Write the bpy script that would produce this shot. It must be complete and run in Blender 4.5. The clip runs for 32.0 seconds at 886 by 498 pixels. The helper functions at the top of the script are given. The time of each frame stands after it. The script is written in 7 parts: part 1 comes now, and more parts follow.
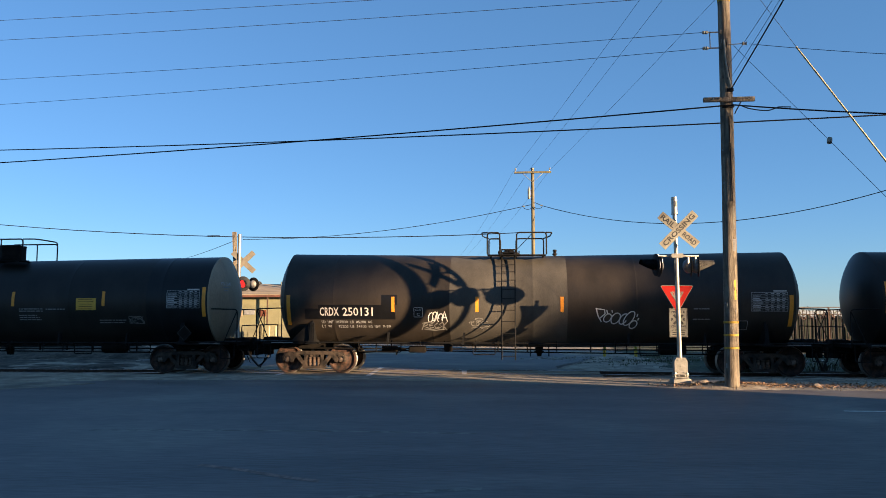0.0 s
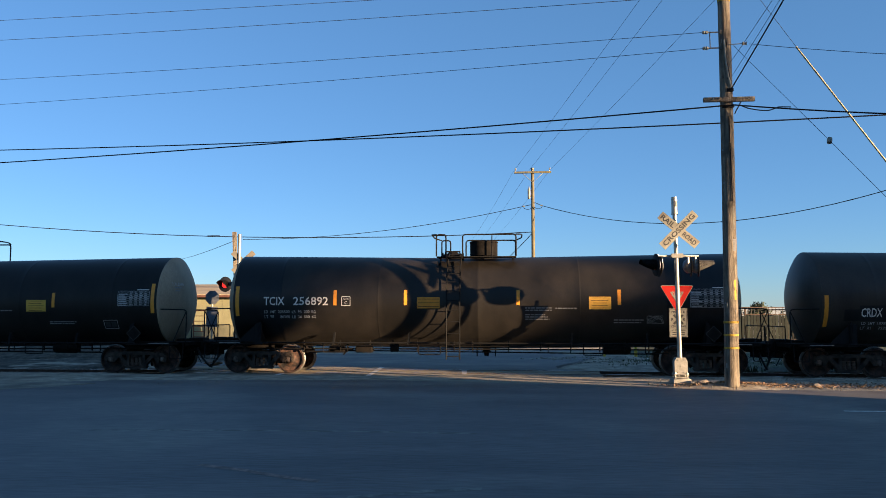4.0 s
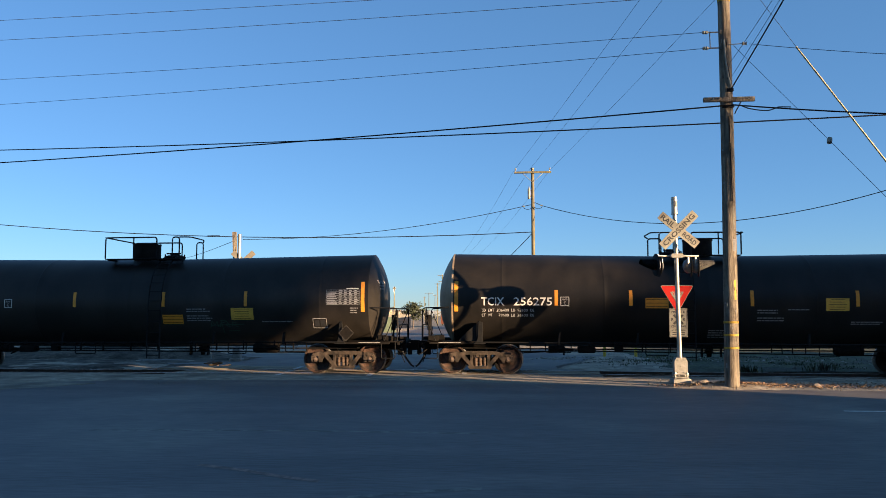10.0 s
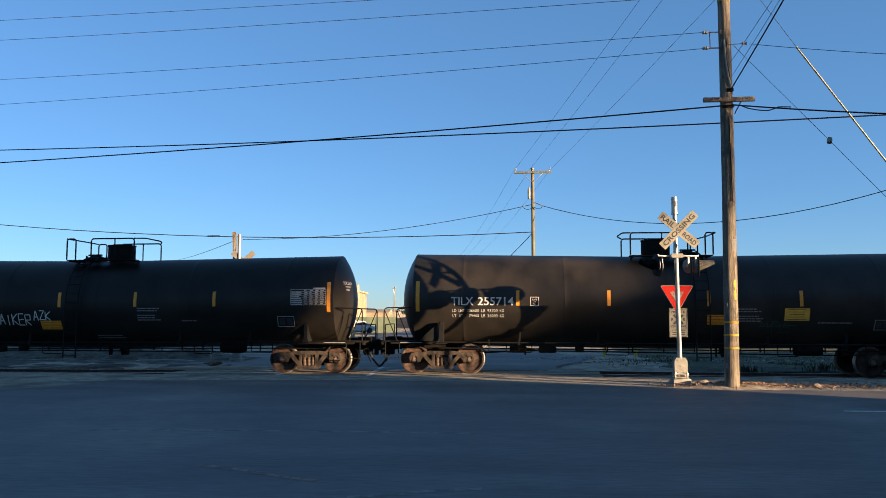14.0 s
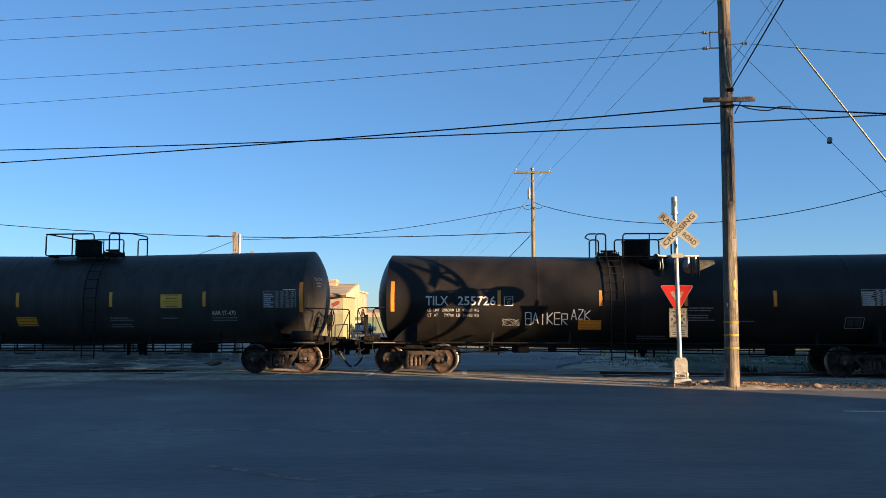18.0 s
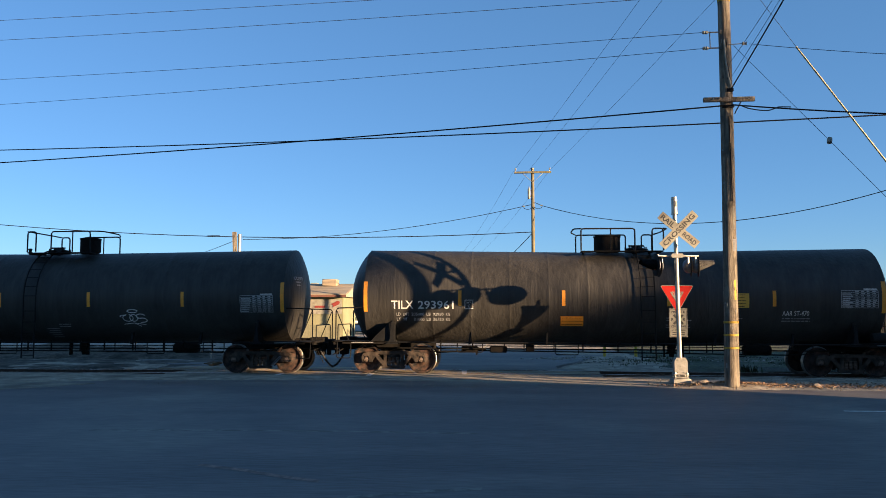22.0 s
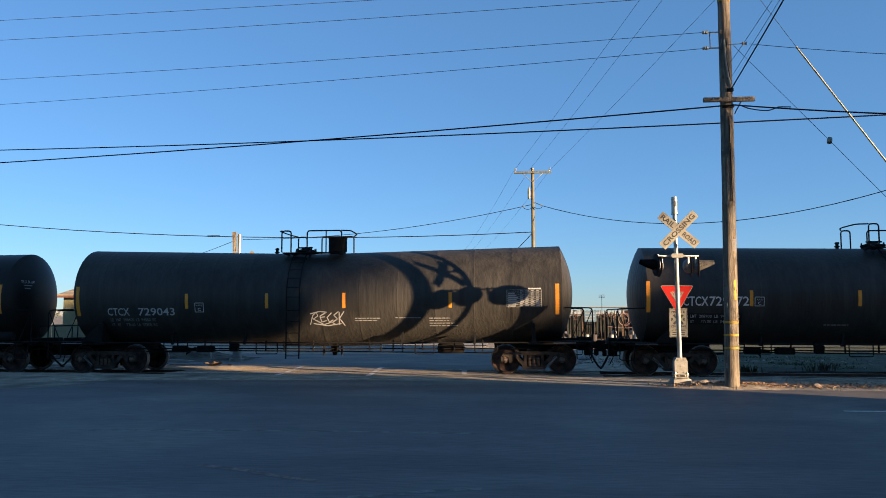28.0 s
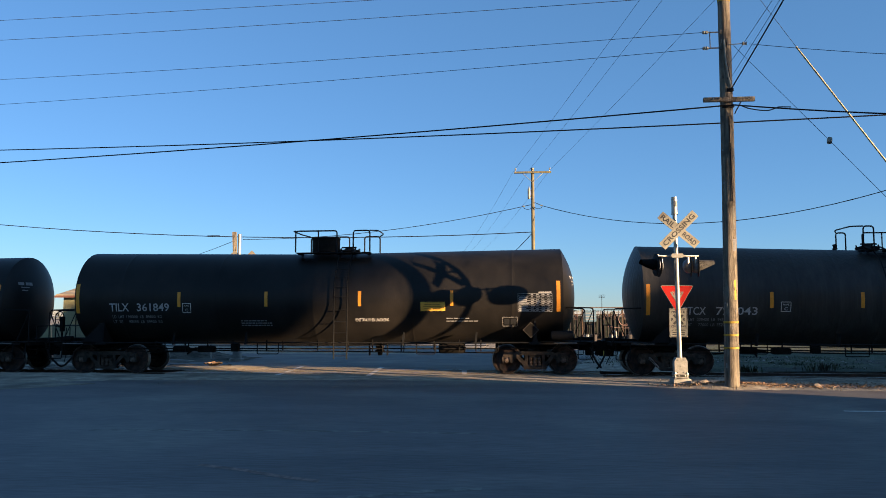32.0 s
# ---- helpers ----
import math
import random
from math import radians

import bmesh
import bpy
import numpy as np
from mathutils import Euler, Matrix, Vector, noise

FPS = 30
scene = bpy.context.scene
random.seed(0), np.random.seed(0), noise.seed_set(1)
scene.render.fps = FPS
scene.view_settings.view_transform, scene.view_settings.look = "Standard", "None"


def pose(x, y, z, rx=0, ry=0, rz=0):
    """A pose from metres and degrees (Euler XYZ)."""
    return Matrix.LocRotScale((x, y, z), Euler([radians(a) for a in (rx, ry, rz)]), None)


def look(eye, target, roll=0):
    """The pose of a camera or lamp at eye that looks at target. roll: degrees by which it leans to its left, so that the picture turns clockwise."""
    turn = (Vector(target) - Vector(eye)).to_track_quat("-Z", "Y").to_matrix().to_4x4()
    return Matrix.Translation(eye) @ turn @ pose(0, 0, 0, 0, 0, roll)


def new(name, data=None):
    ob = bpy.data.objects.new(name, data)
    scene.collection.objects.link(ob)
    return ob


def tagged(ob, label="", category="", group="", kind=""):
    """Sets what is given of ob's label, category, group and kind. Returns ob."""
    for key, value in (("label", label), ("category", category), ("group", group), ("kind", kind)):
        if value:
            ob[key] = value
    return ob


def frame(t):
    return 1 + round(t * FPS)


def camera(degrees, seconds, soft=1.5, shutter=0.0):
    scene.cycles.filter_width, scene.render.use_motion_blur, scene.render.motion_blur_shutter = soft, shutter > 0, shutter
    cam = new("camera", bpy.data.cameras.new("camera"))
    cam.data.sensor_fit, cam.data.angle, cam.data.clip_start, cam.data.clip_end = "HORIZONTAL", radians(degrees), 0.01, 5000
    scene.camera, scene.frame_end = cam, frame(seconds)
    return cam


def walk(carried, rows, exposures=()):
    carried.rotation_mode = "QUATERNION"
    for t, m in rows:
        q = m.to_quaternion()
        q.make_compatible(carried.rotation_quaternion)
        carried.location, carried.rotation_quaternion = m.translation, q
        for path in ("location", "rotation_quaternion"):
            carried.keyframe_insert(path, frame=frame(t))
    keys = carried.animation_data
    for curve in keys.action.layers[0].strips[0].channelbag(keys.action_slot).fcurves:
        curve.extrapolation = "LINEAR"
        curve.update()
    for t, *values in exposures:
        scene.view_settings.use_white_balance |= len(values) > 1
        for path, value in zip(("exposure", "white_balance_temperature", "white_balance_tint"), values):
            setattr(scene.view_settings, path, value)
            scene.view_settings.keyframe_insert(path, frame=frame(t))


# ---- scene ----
EYE = Vector((0.0, 0.0, 1.9075))
YAW, TILT = 0.085, 0.0852
cam = camera(59.2032, 32.0, 0.65, 0.0)
VIEW = Vector((-math.sin(YAW) * math.cos(TILT), math.cos(YAW) * math.cos(TILT), math.sin(TILT)))
walk(cam, [(0.0, look(EYE, EYE + VIEW * 10)), (32.0, look(EYE, EYE + VIEW * 10))], [(0.0, 2.0, 5850, 16), (32.0, 2.0, 5850, 16)])

# ---- light ----
SUN_SIDE, SUN_UP = math.radians(60.3), math.radians(6.8)
SUN_DIR = Vector((math.sin(SUN_SIDE) * math.cos(SUN_UP), -math.cos(SUN_SIDE) * math.cos(SUN_UP), math.sin(SUN_UP)))
world = bpy.data.worlds.new("evening_sky")
scene.world = world
world.use_nodes = True
wn = world.node_tree.nodes
sky = wn.new("ShaderNodeTexSky")
sky.sky_type, sky.sun_disc = "NISHITA", False
sky.sun_elevation, sky.sun_rotation = SUN_UP, math.pi - SUN_SIDE
sky.air_density, sky.dust_density, sky.ozone_density = 0.78, 0.1, 3.0
haze = wn.new("ShaderNodeMixRGB")
haze.inputs[0].default_value, haze.inputs[2].default_value = 0.38, (0.60, 1.42, 2.22, 1)
world.node_tree.links.new(sky.outputs[0], haze.inputs[1])
world.node_tree.links.new(haze.outputs[0], wn["Background"].inputs[0])
wn["Background"].inputs[1].default_value = 0.06
sun = new("sun", bpy.data.lights.new("sun", "SUN"))
sun.data.energy, sun.data.angle, sun.data.color = 5.0, math.radians(0.53), (1.0, 0.68, 0.35)
sun.matrix_world = look(SUN_DIR * 100, (0, 0, 0))

# ---- plan ----
TRACK = 26.09          # distance of the track's centre line
GAUGE = 1.435
RAIL_HUMP = 0.066      # the crossing lifts the rails a little
def rail_z(x):
    return RAIL_HUMP * math.exp(-((x + 1.7) / 9.0) ** 2)
def train_at(t):
    u = t / 16 - 1
    return 4.4 * t + 2.251 * u * u + 0.091 * u ** 3 - 0.0105 * max(0.0, t - 27.0) ** 2

# ---- materials ----
def mat(name, a, b, rough=0.7, metal=0.0, scale=2.0, fine=60.0, bump=0.15, stretch=(1, 1, 1), spread=(0.35, 0.65), c=None, cs=0.4, vary=0.0, rough2=None, depth=0.01, spec=0.5, grain=(0.72, 1.28)):
    m = bpy.data.materials.new(name)
    m.use_nodes = True
    nt = m.node_tree
    n, l = nt.nodes, nt.links
    bs = n["Principled BSDF"]
    tc = n.new("ShaderNodeTexCoord")
    mp = n.new("ShaderNodeMapping")
    mp.inputs["Scale"].default_value = stretch
    l.new(tc.outputs["Object"], mp.inputs[0])
    n1 = n.new("ShaderNodeTexNoise")
    n1.inputs["Scale"].default_value, n1.inputs["Detail"].default_value, n1.inputs["Roughness"].default_value = scale, 6, 0.62
    n2 = n.new("ShaderNodeTexNoise")
    n2.inputs["Scale"].default_value, n2.inputs["Detail"].default_value = fine, 3
    l.new(mp.outputs[0], n1.inputs[0])
    l.new(mp.outputs[0], n2.inputs[0])
    r = n.new("ShaderNodeValToRGB")
    r.color_ramp.elements[0].position, r.color_ramp.elements[1].position = spread
    r.color_ramp.elements[0].color, r.color_ramp.elements[1].color = (*a, 1), (*b, 1)
    l.new(n1.outputs[0], r.inputs[0])
    out = r.outputs[0]
    if c:
        n3 = n.new("ShaderNodeTexNoise")
        n3.inputs["Scale"].default_value, n3.inputs["Detail"].default_value = cs, 4
        l.new(tc.outputs["Object"], n3.inputs[0])
        r3 = n.new("ShaderNodeValToRGB")
        r3.color_ramp.elements[0].position, r3.color_ramp.elements[1].position = 0.52, 0.68
        l.new(n3.outputs[0], r3.inputs[0])
        mx = n.new("ShaderNodeMixRGB")
        mx.inputs[2].default_value = (*c, 1)
        l.new(r3.outputs[0], mx.inputs[0])
        l.new(out, mx.inputs[1])
        out = mx.outputs[0]
    hs = n.new("ShaderNodeHueSaturation")
    l.new(out, hs.inputs["Color"])
    mr = n.new("ShaderNodeMapRange")
    mr.inputs[3].default_value, mr.inputs[4].default_value = grain
    l.new(n2.outputs[0], mr.inputs[0])
    val = mr.outputs[0]
    if vary:
        oi = n.new("ShaderNodeObjectInfo")
        m2 = n.new("ShaderNodeMapRange")
        m2.inputs[3].default_value, m2.inputs[4].default_value = 1 - vary, 1 + vary
        l.new(oi.outputs["Random"], m2.inputs[0])
        mu = n.new("ShaderNodeMath")
        mu.operation = "MULTIPLY"
        l.new(val, mu.inputs[0])
        l.new(m2.outputs[0], mu.inputs[1])
        val = mu.outputs[0]
    l.new(val, hs.inputs["Value"])
    l.new(hs.outputs[0], bs.inputs["Base Color"])
    bs.inputs["Metallic"].default_value = metal
    bs.inputs["Specular IOR Level"].default_value = spec
    rr = n.new("ShaderNodeMapRange")
    rr.inputs[3].default_value, rr.inputs[4].default_value = rough, rough2 if rough2 is not None else min(1, rough + 0.15)
    l.new(n1.outputs[0], rr.inputs[0])
    l.new(rr.outputs[0], bs.inputs["Roughness"])
    if bump:
        bp = n.new("ShaderNodeBump")
        bp.inputs["Strength"].default_value, bp.inputs["Distance"].default_value = bump, depth
        l.new(n2.outputs[0], bp.inputs["Height"])
        l.new(bp.outputs[0], bs.inputs["Normal"])
    return m

def glow(name, col, power):
    m = bpy.data.materials.new(name)
    m.use_nodes = True
    bs = m.node_tree.nodes["Principled BSDF"]
    bs.inputs["Base Color"].default_value = (*col, 1)
    bs.inputs["Emission Color"].default_value = (*col, 1)
    bs.inputs["Emission Strength"].default_value = power
    return m

M_ASPHALT = mat("asphalt", (0.054, 0.0462, 0.0428), (0.158, 0.1350, 0.1225), 0.5, 0, 0.9, 14, 0.6, (0.22, 1, 1), spread=(0.30, 0.72), c=(0.165, 0.148, 0.122), cs=0.22, rough2=0.8, depth=0.02, spec=0.45, grain=(0.5, 1.5))
M_ROAD = mat("old_asphalt", (0.10, 0.098, 0.092), (0.16, 0.152, 0.14), 0.8, 0, 0.8, 60, 0.5, c=(0.2, 0.18, 0.15), cs=0.3, depth=0.02)
M_DIRT = mat("dirt", (0.17, 0.145, 0.11), (0.34, 0.29, 0.215), 0.9, 0, 1.2, 25, 0.9, c=(0.12, 0.10, 0.075), cs=0.5, depth=0.05, grain=(0.45, 1.55))
M_APRON = mat("gritty_asphalt", (0.115, 0.105, 0.082), (0.31, 0.27, 0.198), 0.85, 0, 9, 30, 0.7, spread=(0.34, 0.66), c=(0.26, 0.228, 0.168), cs=0.6, depth=0.016, grain=(0.4, 1.6))
M_GRAVEL = mat("gravel", (0.15, 0.125, 0.10), (0.33, 0.27, 0.21), 0.9, 0, 9.0, 60, 1.0, depth=0.05)
M_BALLAST = mat("ballast_stone", (0.03, 0.027, 0.023), (0.15, 0.13, 0.105), 0.95, 0, 14, 40, 1.0, depth=0.06, grain=(0.3, 1.7), spec=0.2)
M_GRASS = mat("dry_grass", (0.018, 0.024, 0.010), (0.080, 0.094, 0.038), 0.9, 0, 1.3, 12, 1.0, c=(0.042, 0.038, 0.028), cs=0.5, depth=0.08, grain=(0.2, 1.8))
M_CONCRETE = mat("concrete", (0.20, 0.185, 0.155), (0.31, 0.285, 0.24), 0.85, 0, 3, 50, 0.4, grain=(0.5, 1.5))
M_WOODPOLE = mat("weathered_pole_wood", (0.065, 0.053, 0.039), (0.255, 0.21, 0.152), 0.85, 0, 2.6, 16, 1.0, (7, 7, 0.55), c=(0.085, 0.069, 0.051), cs=2.6, depth=0.035, grain=(0.45, 1.55))
M_WOODFAR = mat("weathered_olive_pole_wood", (0.065, 0.056, 0.032), (0.20, 0.17, 0.10), 0.85, 0, 2.2, 14, 0.5, (5, 5, 0.5), grain=(0.5, 1.5))
M_WOOD2 = mat("tarred_wood", (0.10, 0.07, 0.05), (0.2, 0.14, 0.1), 0.8, 0, 3, 30, 0.5, (4, 4, 1))
M_GALV = mat("galvanised_steel", (0.26, 0.245, 0.21), (0.40, 0.38, 0.33), 0.38, 0.65, 5, 40, 0.08, (2, 2, 0.5))
M_ALU = mat("painted_aluminium", (0.19, 0.18, 0.155), (0.30, 0.285, 0.25), 0.55, 0.2, 7, 60, 0.1, grain=(0.55, 1.45))
M_BLACKSTEEL = mat("black_painted_steel", (0.004, 0.004, 0.0043), (0.009, 0.0088, 0.0085), 0.7, 0, 6, 50, 0.15, spec=0.2)
M_TANK = mat("black_tank_paint", (0.0062, 0.0056, 0.005), (0.0138, 0.0121, 0.0104), 0.38, 0, 1.1, 40, 0.10, (1, 1, 0.25), c=(0.020, 0.0167, 0.0137), cs=0.35, rough2=0.5, spec=0.22, depth=0.004)
M_TANKBROWN = mat("dusty_black_paint", (0.017, 0.0143, 0.0115), (0.036, 0.029, 0.0225), 0.42, 0, 1.1, 40, 0.10, (1, 1, 0.25), c=(0.046, 0.036, 0.027), cs=0.35, rough2=0.52, spec=0.28, depth=0.004)
M_TANKMID = mat("worn_black_paint", (0.0086, 0.0076, 0.0064), (0.0186, 0.0158, 0.0130), 0.40, 0, 1.1, 40, 0.10, (1, 1, 0.25), c=(0.032, 0.026, 0.0205), cs=0.35, rough2=0.5, spec=0.28, depth=0.004)
M_TANKNEW = mat("fresh_black_paint", (0.005, 0.005, 0.0055), (0.0095, 0.0095, 0.0105), 0.30, 0, 1.5, 40, 0.06, (1, 1, 0.3), spec=0.3, depth=0.003)
M_TANKGREY = mat("faded_grey_paint", (0.055, 0.050, 0.042), (0.088, 0.080, 0.067), 0.5, 0, 1.2, 40, 0.1, (1, 1, 0.3), spec=0.2, depth=0.006)
M_JACKET = mat("black_jacket_steel", (0.022, 0.0203, 0.0178), (0.038, 0.0352, 0.031), 0.45, 0, 1.3, 5, 0.5, (2.2, 2.2, 0.16), c=(0.044, 0.0405, 0.0355), cs=0.3, rough2=0.55, spec=0.28, depth=0.03)
M_HEADWHITE = mat("dirty_white_head_paint", (0.225, 0.165, 0.102), (0.315, 0.24, 0.155), 0.55, 0, 1.3, 30, 0.1, (1, 1, 0.4), c=(0.12, 0.072, 0.040), cs=0.9)
M_UNDER = mat("grimy_black_steel", (0.004, 0.0036, 0.0032), (0.013, 0.0105, 0.0085), 0.85, 0, 5, 40, 0.4, spec=0.15)
M_TRUCK = mat("rusty_cast_steel", (0.012, 0.0098, 0.0082), (0.068, 0.050, 0.037), 0.8, 0, 4, 45, 0.4, c=(0.010, 0.0085, 0.0073), cs=2.4, spec=0.25, spread=(0.38, 0.64), grain=(0.4, 1.6))
M_SPRING = mat("rusty_coil_spring", (0.05, 0.034, 0.024), (0.13, 0.088, 0.062), 0.7, 0, 9, 40, 0.2, spec=0.3)
M_WHEEL = mat("rusty_wheel_steel", (0.009, 0.0075, 0.0065), (0.105, 0.054, 0.035), 0.65, 0, 3.2, 40, 0.25, c=(0.0085, 0.0072, 0.0063), cs=2.6, vary=0.35, spec=0.3, spread=(0.42, 0.64))
M_TREAD = mat("worn_wheel_tread", (0.16, 0.15, 0.135), (0.34, 0.32, 0.29), 0.35, 0.8, 6, 40, 0.05)
M_RAILTOP = mat("polished_rail", (0.40, 0.37, 0.33), (0.55, 0.5, 0.45), 0.25, 0.9, 6, 40, 0.05)
M_RAIL = mat("rusty_rail", (0.05, 0.032, 0.022), (0.11, 0.07, 0.045), 0.8, 0.1, 6, 40, 0.3)
M_YELLOW = mat("yellow_reflective_tape", (0.62, 0.232, 0.012), (0.74, 0.286, 0.016), 0.4, 0, 8, 60, 0.05, vary=0.12)
M_ORANGE = mat("amber_sticker", (0.62, 0.22, 0.008), (0.72, 0.27, 0.012), 0.45, 0, 6, 60, 0.05)
M_YELPANEL = mat("yellow_sticker", (0.56, 0.30, 0.03), (0.68, 0.37, 0.04), 0.5, 0, 6, 60, 0.05)
M_WHITE = mat("white_stencil_paint", (0.52, 0.48, 0.43), (0.68, 0.64, 0.58), 0.55, 0, 9, 60, 0.05)
M_GRAF = mat("white_spray_paint", (0.50, 0.49, 0.46), (0.70, 0.68, 0.64), 0.6, 0, 9, 60, 0.05)
M_GRAF2 = mat("faded_spray_paint", (0.14, 0.13, 0.12), (0.22, 0.21, 0.18), 0.7, 0, 9, 60, 0.05)
M_STENCIL = mat("dusty_stencil_paint", (0.30, 0.29, 0.275), (0.44, 0.43, 0.41), 0.6, 0, 9, 60, 0.05)
M_GREYTEXT = mat("faded_stencil_paint", (0.16, 0.155, 0.15), (0.26, 0.25, 0.24), 0.6, 0, 9, 60, 0.05)
M_SIGNBLACK = mat("sign_black", (0.015, 0.015, 0.015), (0.025, 0.025, 0.025), 0.5, 0, 8, 60, 0.05)
M_SIGNWHITE = mat("weathered_white_sign", (0.205, 0.19, 0.145), (0.28, 0.26, 0.202), 0.55, 0, 4, 60, 0.05, c=(0.17, 0.145, 0.11), cs=3)
M_SIGNRED = mat("red_sign", (0.38, 0.012, 0.006), (0.46, 0.017, 0.009), 0.5, 0, 5, 60, 0.05, spec=0.2)
M_PAINTLINE = mat("worn_road_paint", (0.45, 0.43, 0.39), (0.7, 0.67, 0.62), 0.7, 0, 10, 60, 0.2)
M_OLDRED = mat("worn_red_paint", (0.12, 0.085, 0.07), (0.25, 0.17, 0.135), 0.8, 0, 7, 30, 0.2, spread=(0.42, 0.58))
M_OLDWHITE = mat("worn_pale_seam", (0.11, 0.10, 0.085), (0.21, 0.195, 0.165), 0.8, 0, 5, 30, 0.2, spread=(0.42, 0.58))
M_RUBBER = mat("rubber", (0.012, 0.012, 0.012), (0.025, 0.024, 0.023), 0.7, 0, 8, 40, 0.2)
M_WIRE = mat("black_cable", (0.004, 0.0045, 0.006), (0.008, 0.009, 0.011), 0.8, 0, 8, 40, 0, spec=0.15)
M_WIREBLUE = mat("aluminium_wire", (0.022, 0.034, 0.055), (0.035, 0.05, 0.075), 0.7, 0, 8, 40, 0, spec=0.2)
M_GUARD = mat("yellow_guy_guard", (0.40, 0.32, 0.165), (0.52, 0.42, 0.22), 0.5, 0, 6, 40, 0.05)
M_TANWALL = mat("tan_siding", (0.25, 0.195, 0.13), (0.34, 0.265, 0.18), 0.8, 0, 0.6, 20, 0.1)
M_GREENWALL = mat("sage_green_siding", (0.185, 0.175, 0.095), (0.24, 0.225, 0.125), 0.8, 0, 0.6, 20, 0.1)
M_ROOF = mat("weathered_tan_roof", (0.24, 0.19, 0.125), (0.38, 0.305, 0.21), 0.85, 0, 0.9, 20, 0.2, (0.3, 1, 1))
M_FENCE = mat("green_screen_fence", (0.10, 0.13, 0.085), (0.16, 0.2, 0.13), 0.9, 0, 0.8, 20, 0.1)
M_RUST = mat("rust_red_steel", (0.085, 0.036, 0.024), (0.155, 0.066, 0.042), 0.9, 0, 0.8, 20, 0.2)
M_REED = mat("brown_timber_slats", (0.045, 0.025, 0.018), (0.12, 0.066, 0.045), 0.85, 0, 2, 20, 0.3, (3, 3, 0.5), vary=0.45)
M_PICKET = mat("dull_fence_bar", (0.018, 0.015, 0.014), (0.040, 0.031, 0.029), 0.75, 0, 3, 30, 0.1, vary=0.4)
M_HOOD = mat("faded_hood_paint", (0.05, 0.047, 0.042), (0.10, 0.09, 0.08), 0.6, 0, 5, 40, 0.1)
# Hood colour made pale to carry the low sun on it.
M_PALEHOOD = mat("sunlit_hood_paint", (0.13, 0.12, 0.10), (0.22, 0.20, 0.17), 0.6, 0, 5, 40, 0.1)
M_DULLALU = mat("dull_grey_housing", (0.10, 0.10, 0.105), (0.17, 0.17, 0.175), 0.4, 0.3, 9, 40, 0.1)
M_PLACARD = mat("grimy_placard_steel", (0.018, 0.016, 0.013), (0.045, 0.038, 0.03), 0.6, 0, 5, 40, 0.1)
M_TREE = mat("foliage", (0.02, 0.028, 0.012), (0.06, 0.07, 0.03), 0.8, 0, 0.6, 8, 0.3)
# Distance haze is mixed into this foliage colour.
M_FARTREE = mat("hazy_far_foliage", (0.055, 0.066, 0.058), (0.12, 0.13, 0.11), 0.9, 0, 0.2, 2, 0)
M_FENCETAN = mat("dusty_green_boards", (0.14, 0.135, 0.08), (0.21, 0.195, 0.12), 0.85, 0, 0.9, 20, 0.1)
M_BARREL = mat("white_plastic", (0.19, 0.19, 0.185), (0.27, 0.27, 0.26), 0.5, 0, 4, 40, 0.05)
M_HOSE = mat("faded_pink_hose", (0.16, 0.095, 0.085), (0.22, 0.135, 0.12), 0.6, 0, 6, 40, 0.05)
M_REEDGREEN = mat("dark_green_reeds", (0.010, 0.013, 0.009), (0.038, 0.042, 0.027), 0.9, 0, 3, 20, 0.2, vary=0.5)
M_BARK = mat("bark", (0.06, 0.045, 0.033), (0.13, 0.1, 0.075), 0.9, 0, 2, 12, 0.5, (3, 3, 0.5))
M_LEAF = mat("dead_leaves", (0.10, 0.06, 0.03), (0.33, 0.21, 0.12), 0.8, 0, 6, 30, 0.2, vary=0.4)
# The hills' haze is painted: pale blue grey base colour, no real air.
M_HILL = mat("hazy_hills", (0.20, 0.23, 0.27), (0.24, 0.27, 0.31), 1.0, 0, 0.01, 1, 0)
M_CARBODY = mat("silver_car_paint", (0.42, 0.43, 0.44), (0.52, 0.53, 0.54), 0.35, 0.0, 4, 60, 0.02)
M_GLASS = mat("dark_window_glass", (0.01, 0.012, 0.015), (0.02, 0.022, 0.026), 0.08, 0, 4, 60, 0)
M_LENSOFF = mat("dark_red_lens", (0.10, 0.006, 0.006), (0.14, 0.01, 0.01), 0.15, 0, 20, 60, 0.1)
M_LENSON = glow("lit_red_lens", (1.0, 0.03, 0.02), 0.4)
M_OLDBLADE = mat("weathered_grey_blade", (0.065, 0.057, 0.044), (0.115, 0.10, 0.076), 0.7, 0, 4, 40, 0.1)
M_CAP = mat("worn_bearing_steel", (0.045, 0.032, 0.024), (0.17, 0.12, 0.088), 0.55, 0.2, 9, 40, 0.1, spread=(0.4, 0.6))
M_BAND = mat("yellow_pole_band", (0.50, 0.33, 0.035), (0.62, 0.42, 0.05), 0.6, 0, 9, 40, 0.1)
M_GRAFGREEN = mat("green_spray_paint", (0.02, 0.055, 0.032), (0.03, 0.075, 0.045), 0.7, 0, 9, 60, 0.05)
M_DARKRED = mat("dark_red_ribbon", (0.16, 0.02, 0.015), (0.21, 0.028, 0.02), 0.7, 0, 5, 60, 0.05)
M_CONTAINER = mat("red_container_paint", (0.115, 0.036, 0.018), (0.165, 0.055, 0.028), 0.85, 0, 0.8, 20, 0.2)
M_SIGNBACK = mat("dull_sign_back", (0.10, 0.11, 0.125), (0.15, 0.16, 0.18), 0.6, 0.2, 4, 40, 0.1)
M_SCREEN = mat("dark_green_screen", (0.010, 0.014, 0.010), (0.022, 0.027, 0.019), 0.9, 0, 2, 20, 0.3, vary=0.4)
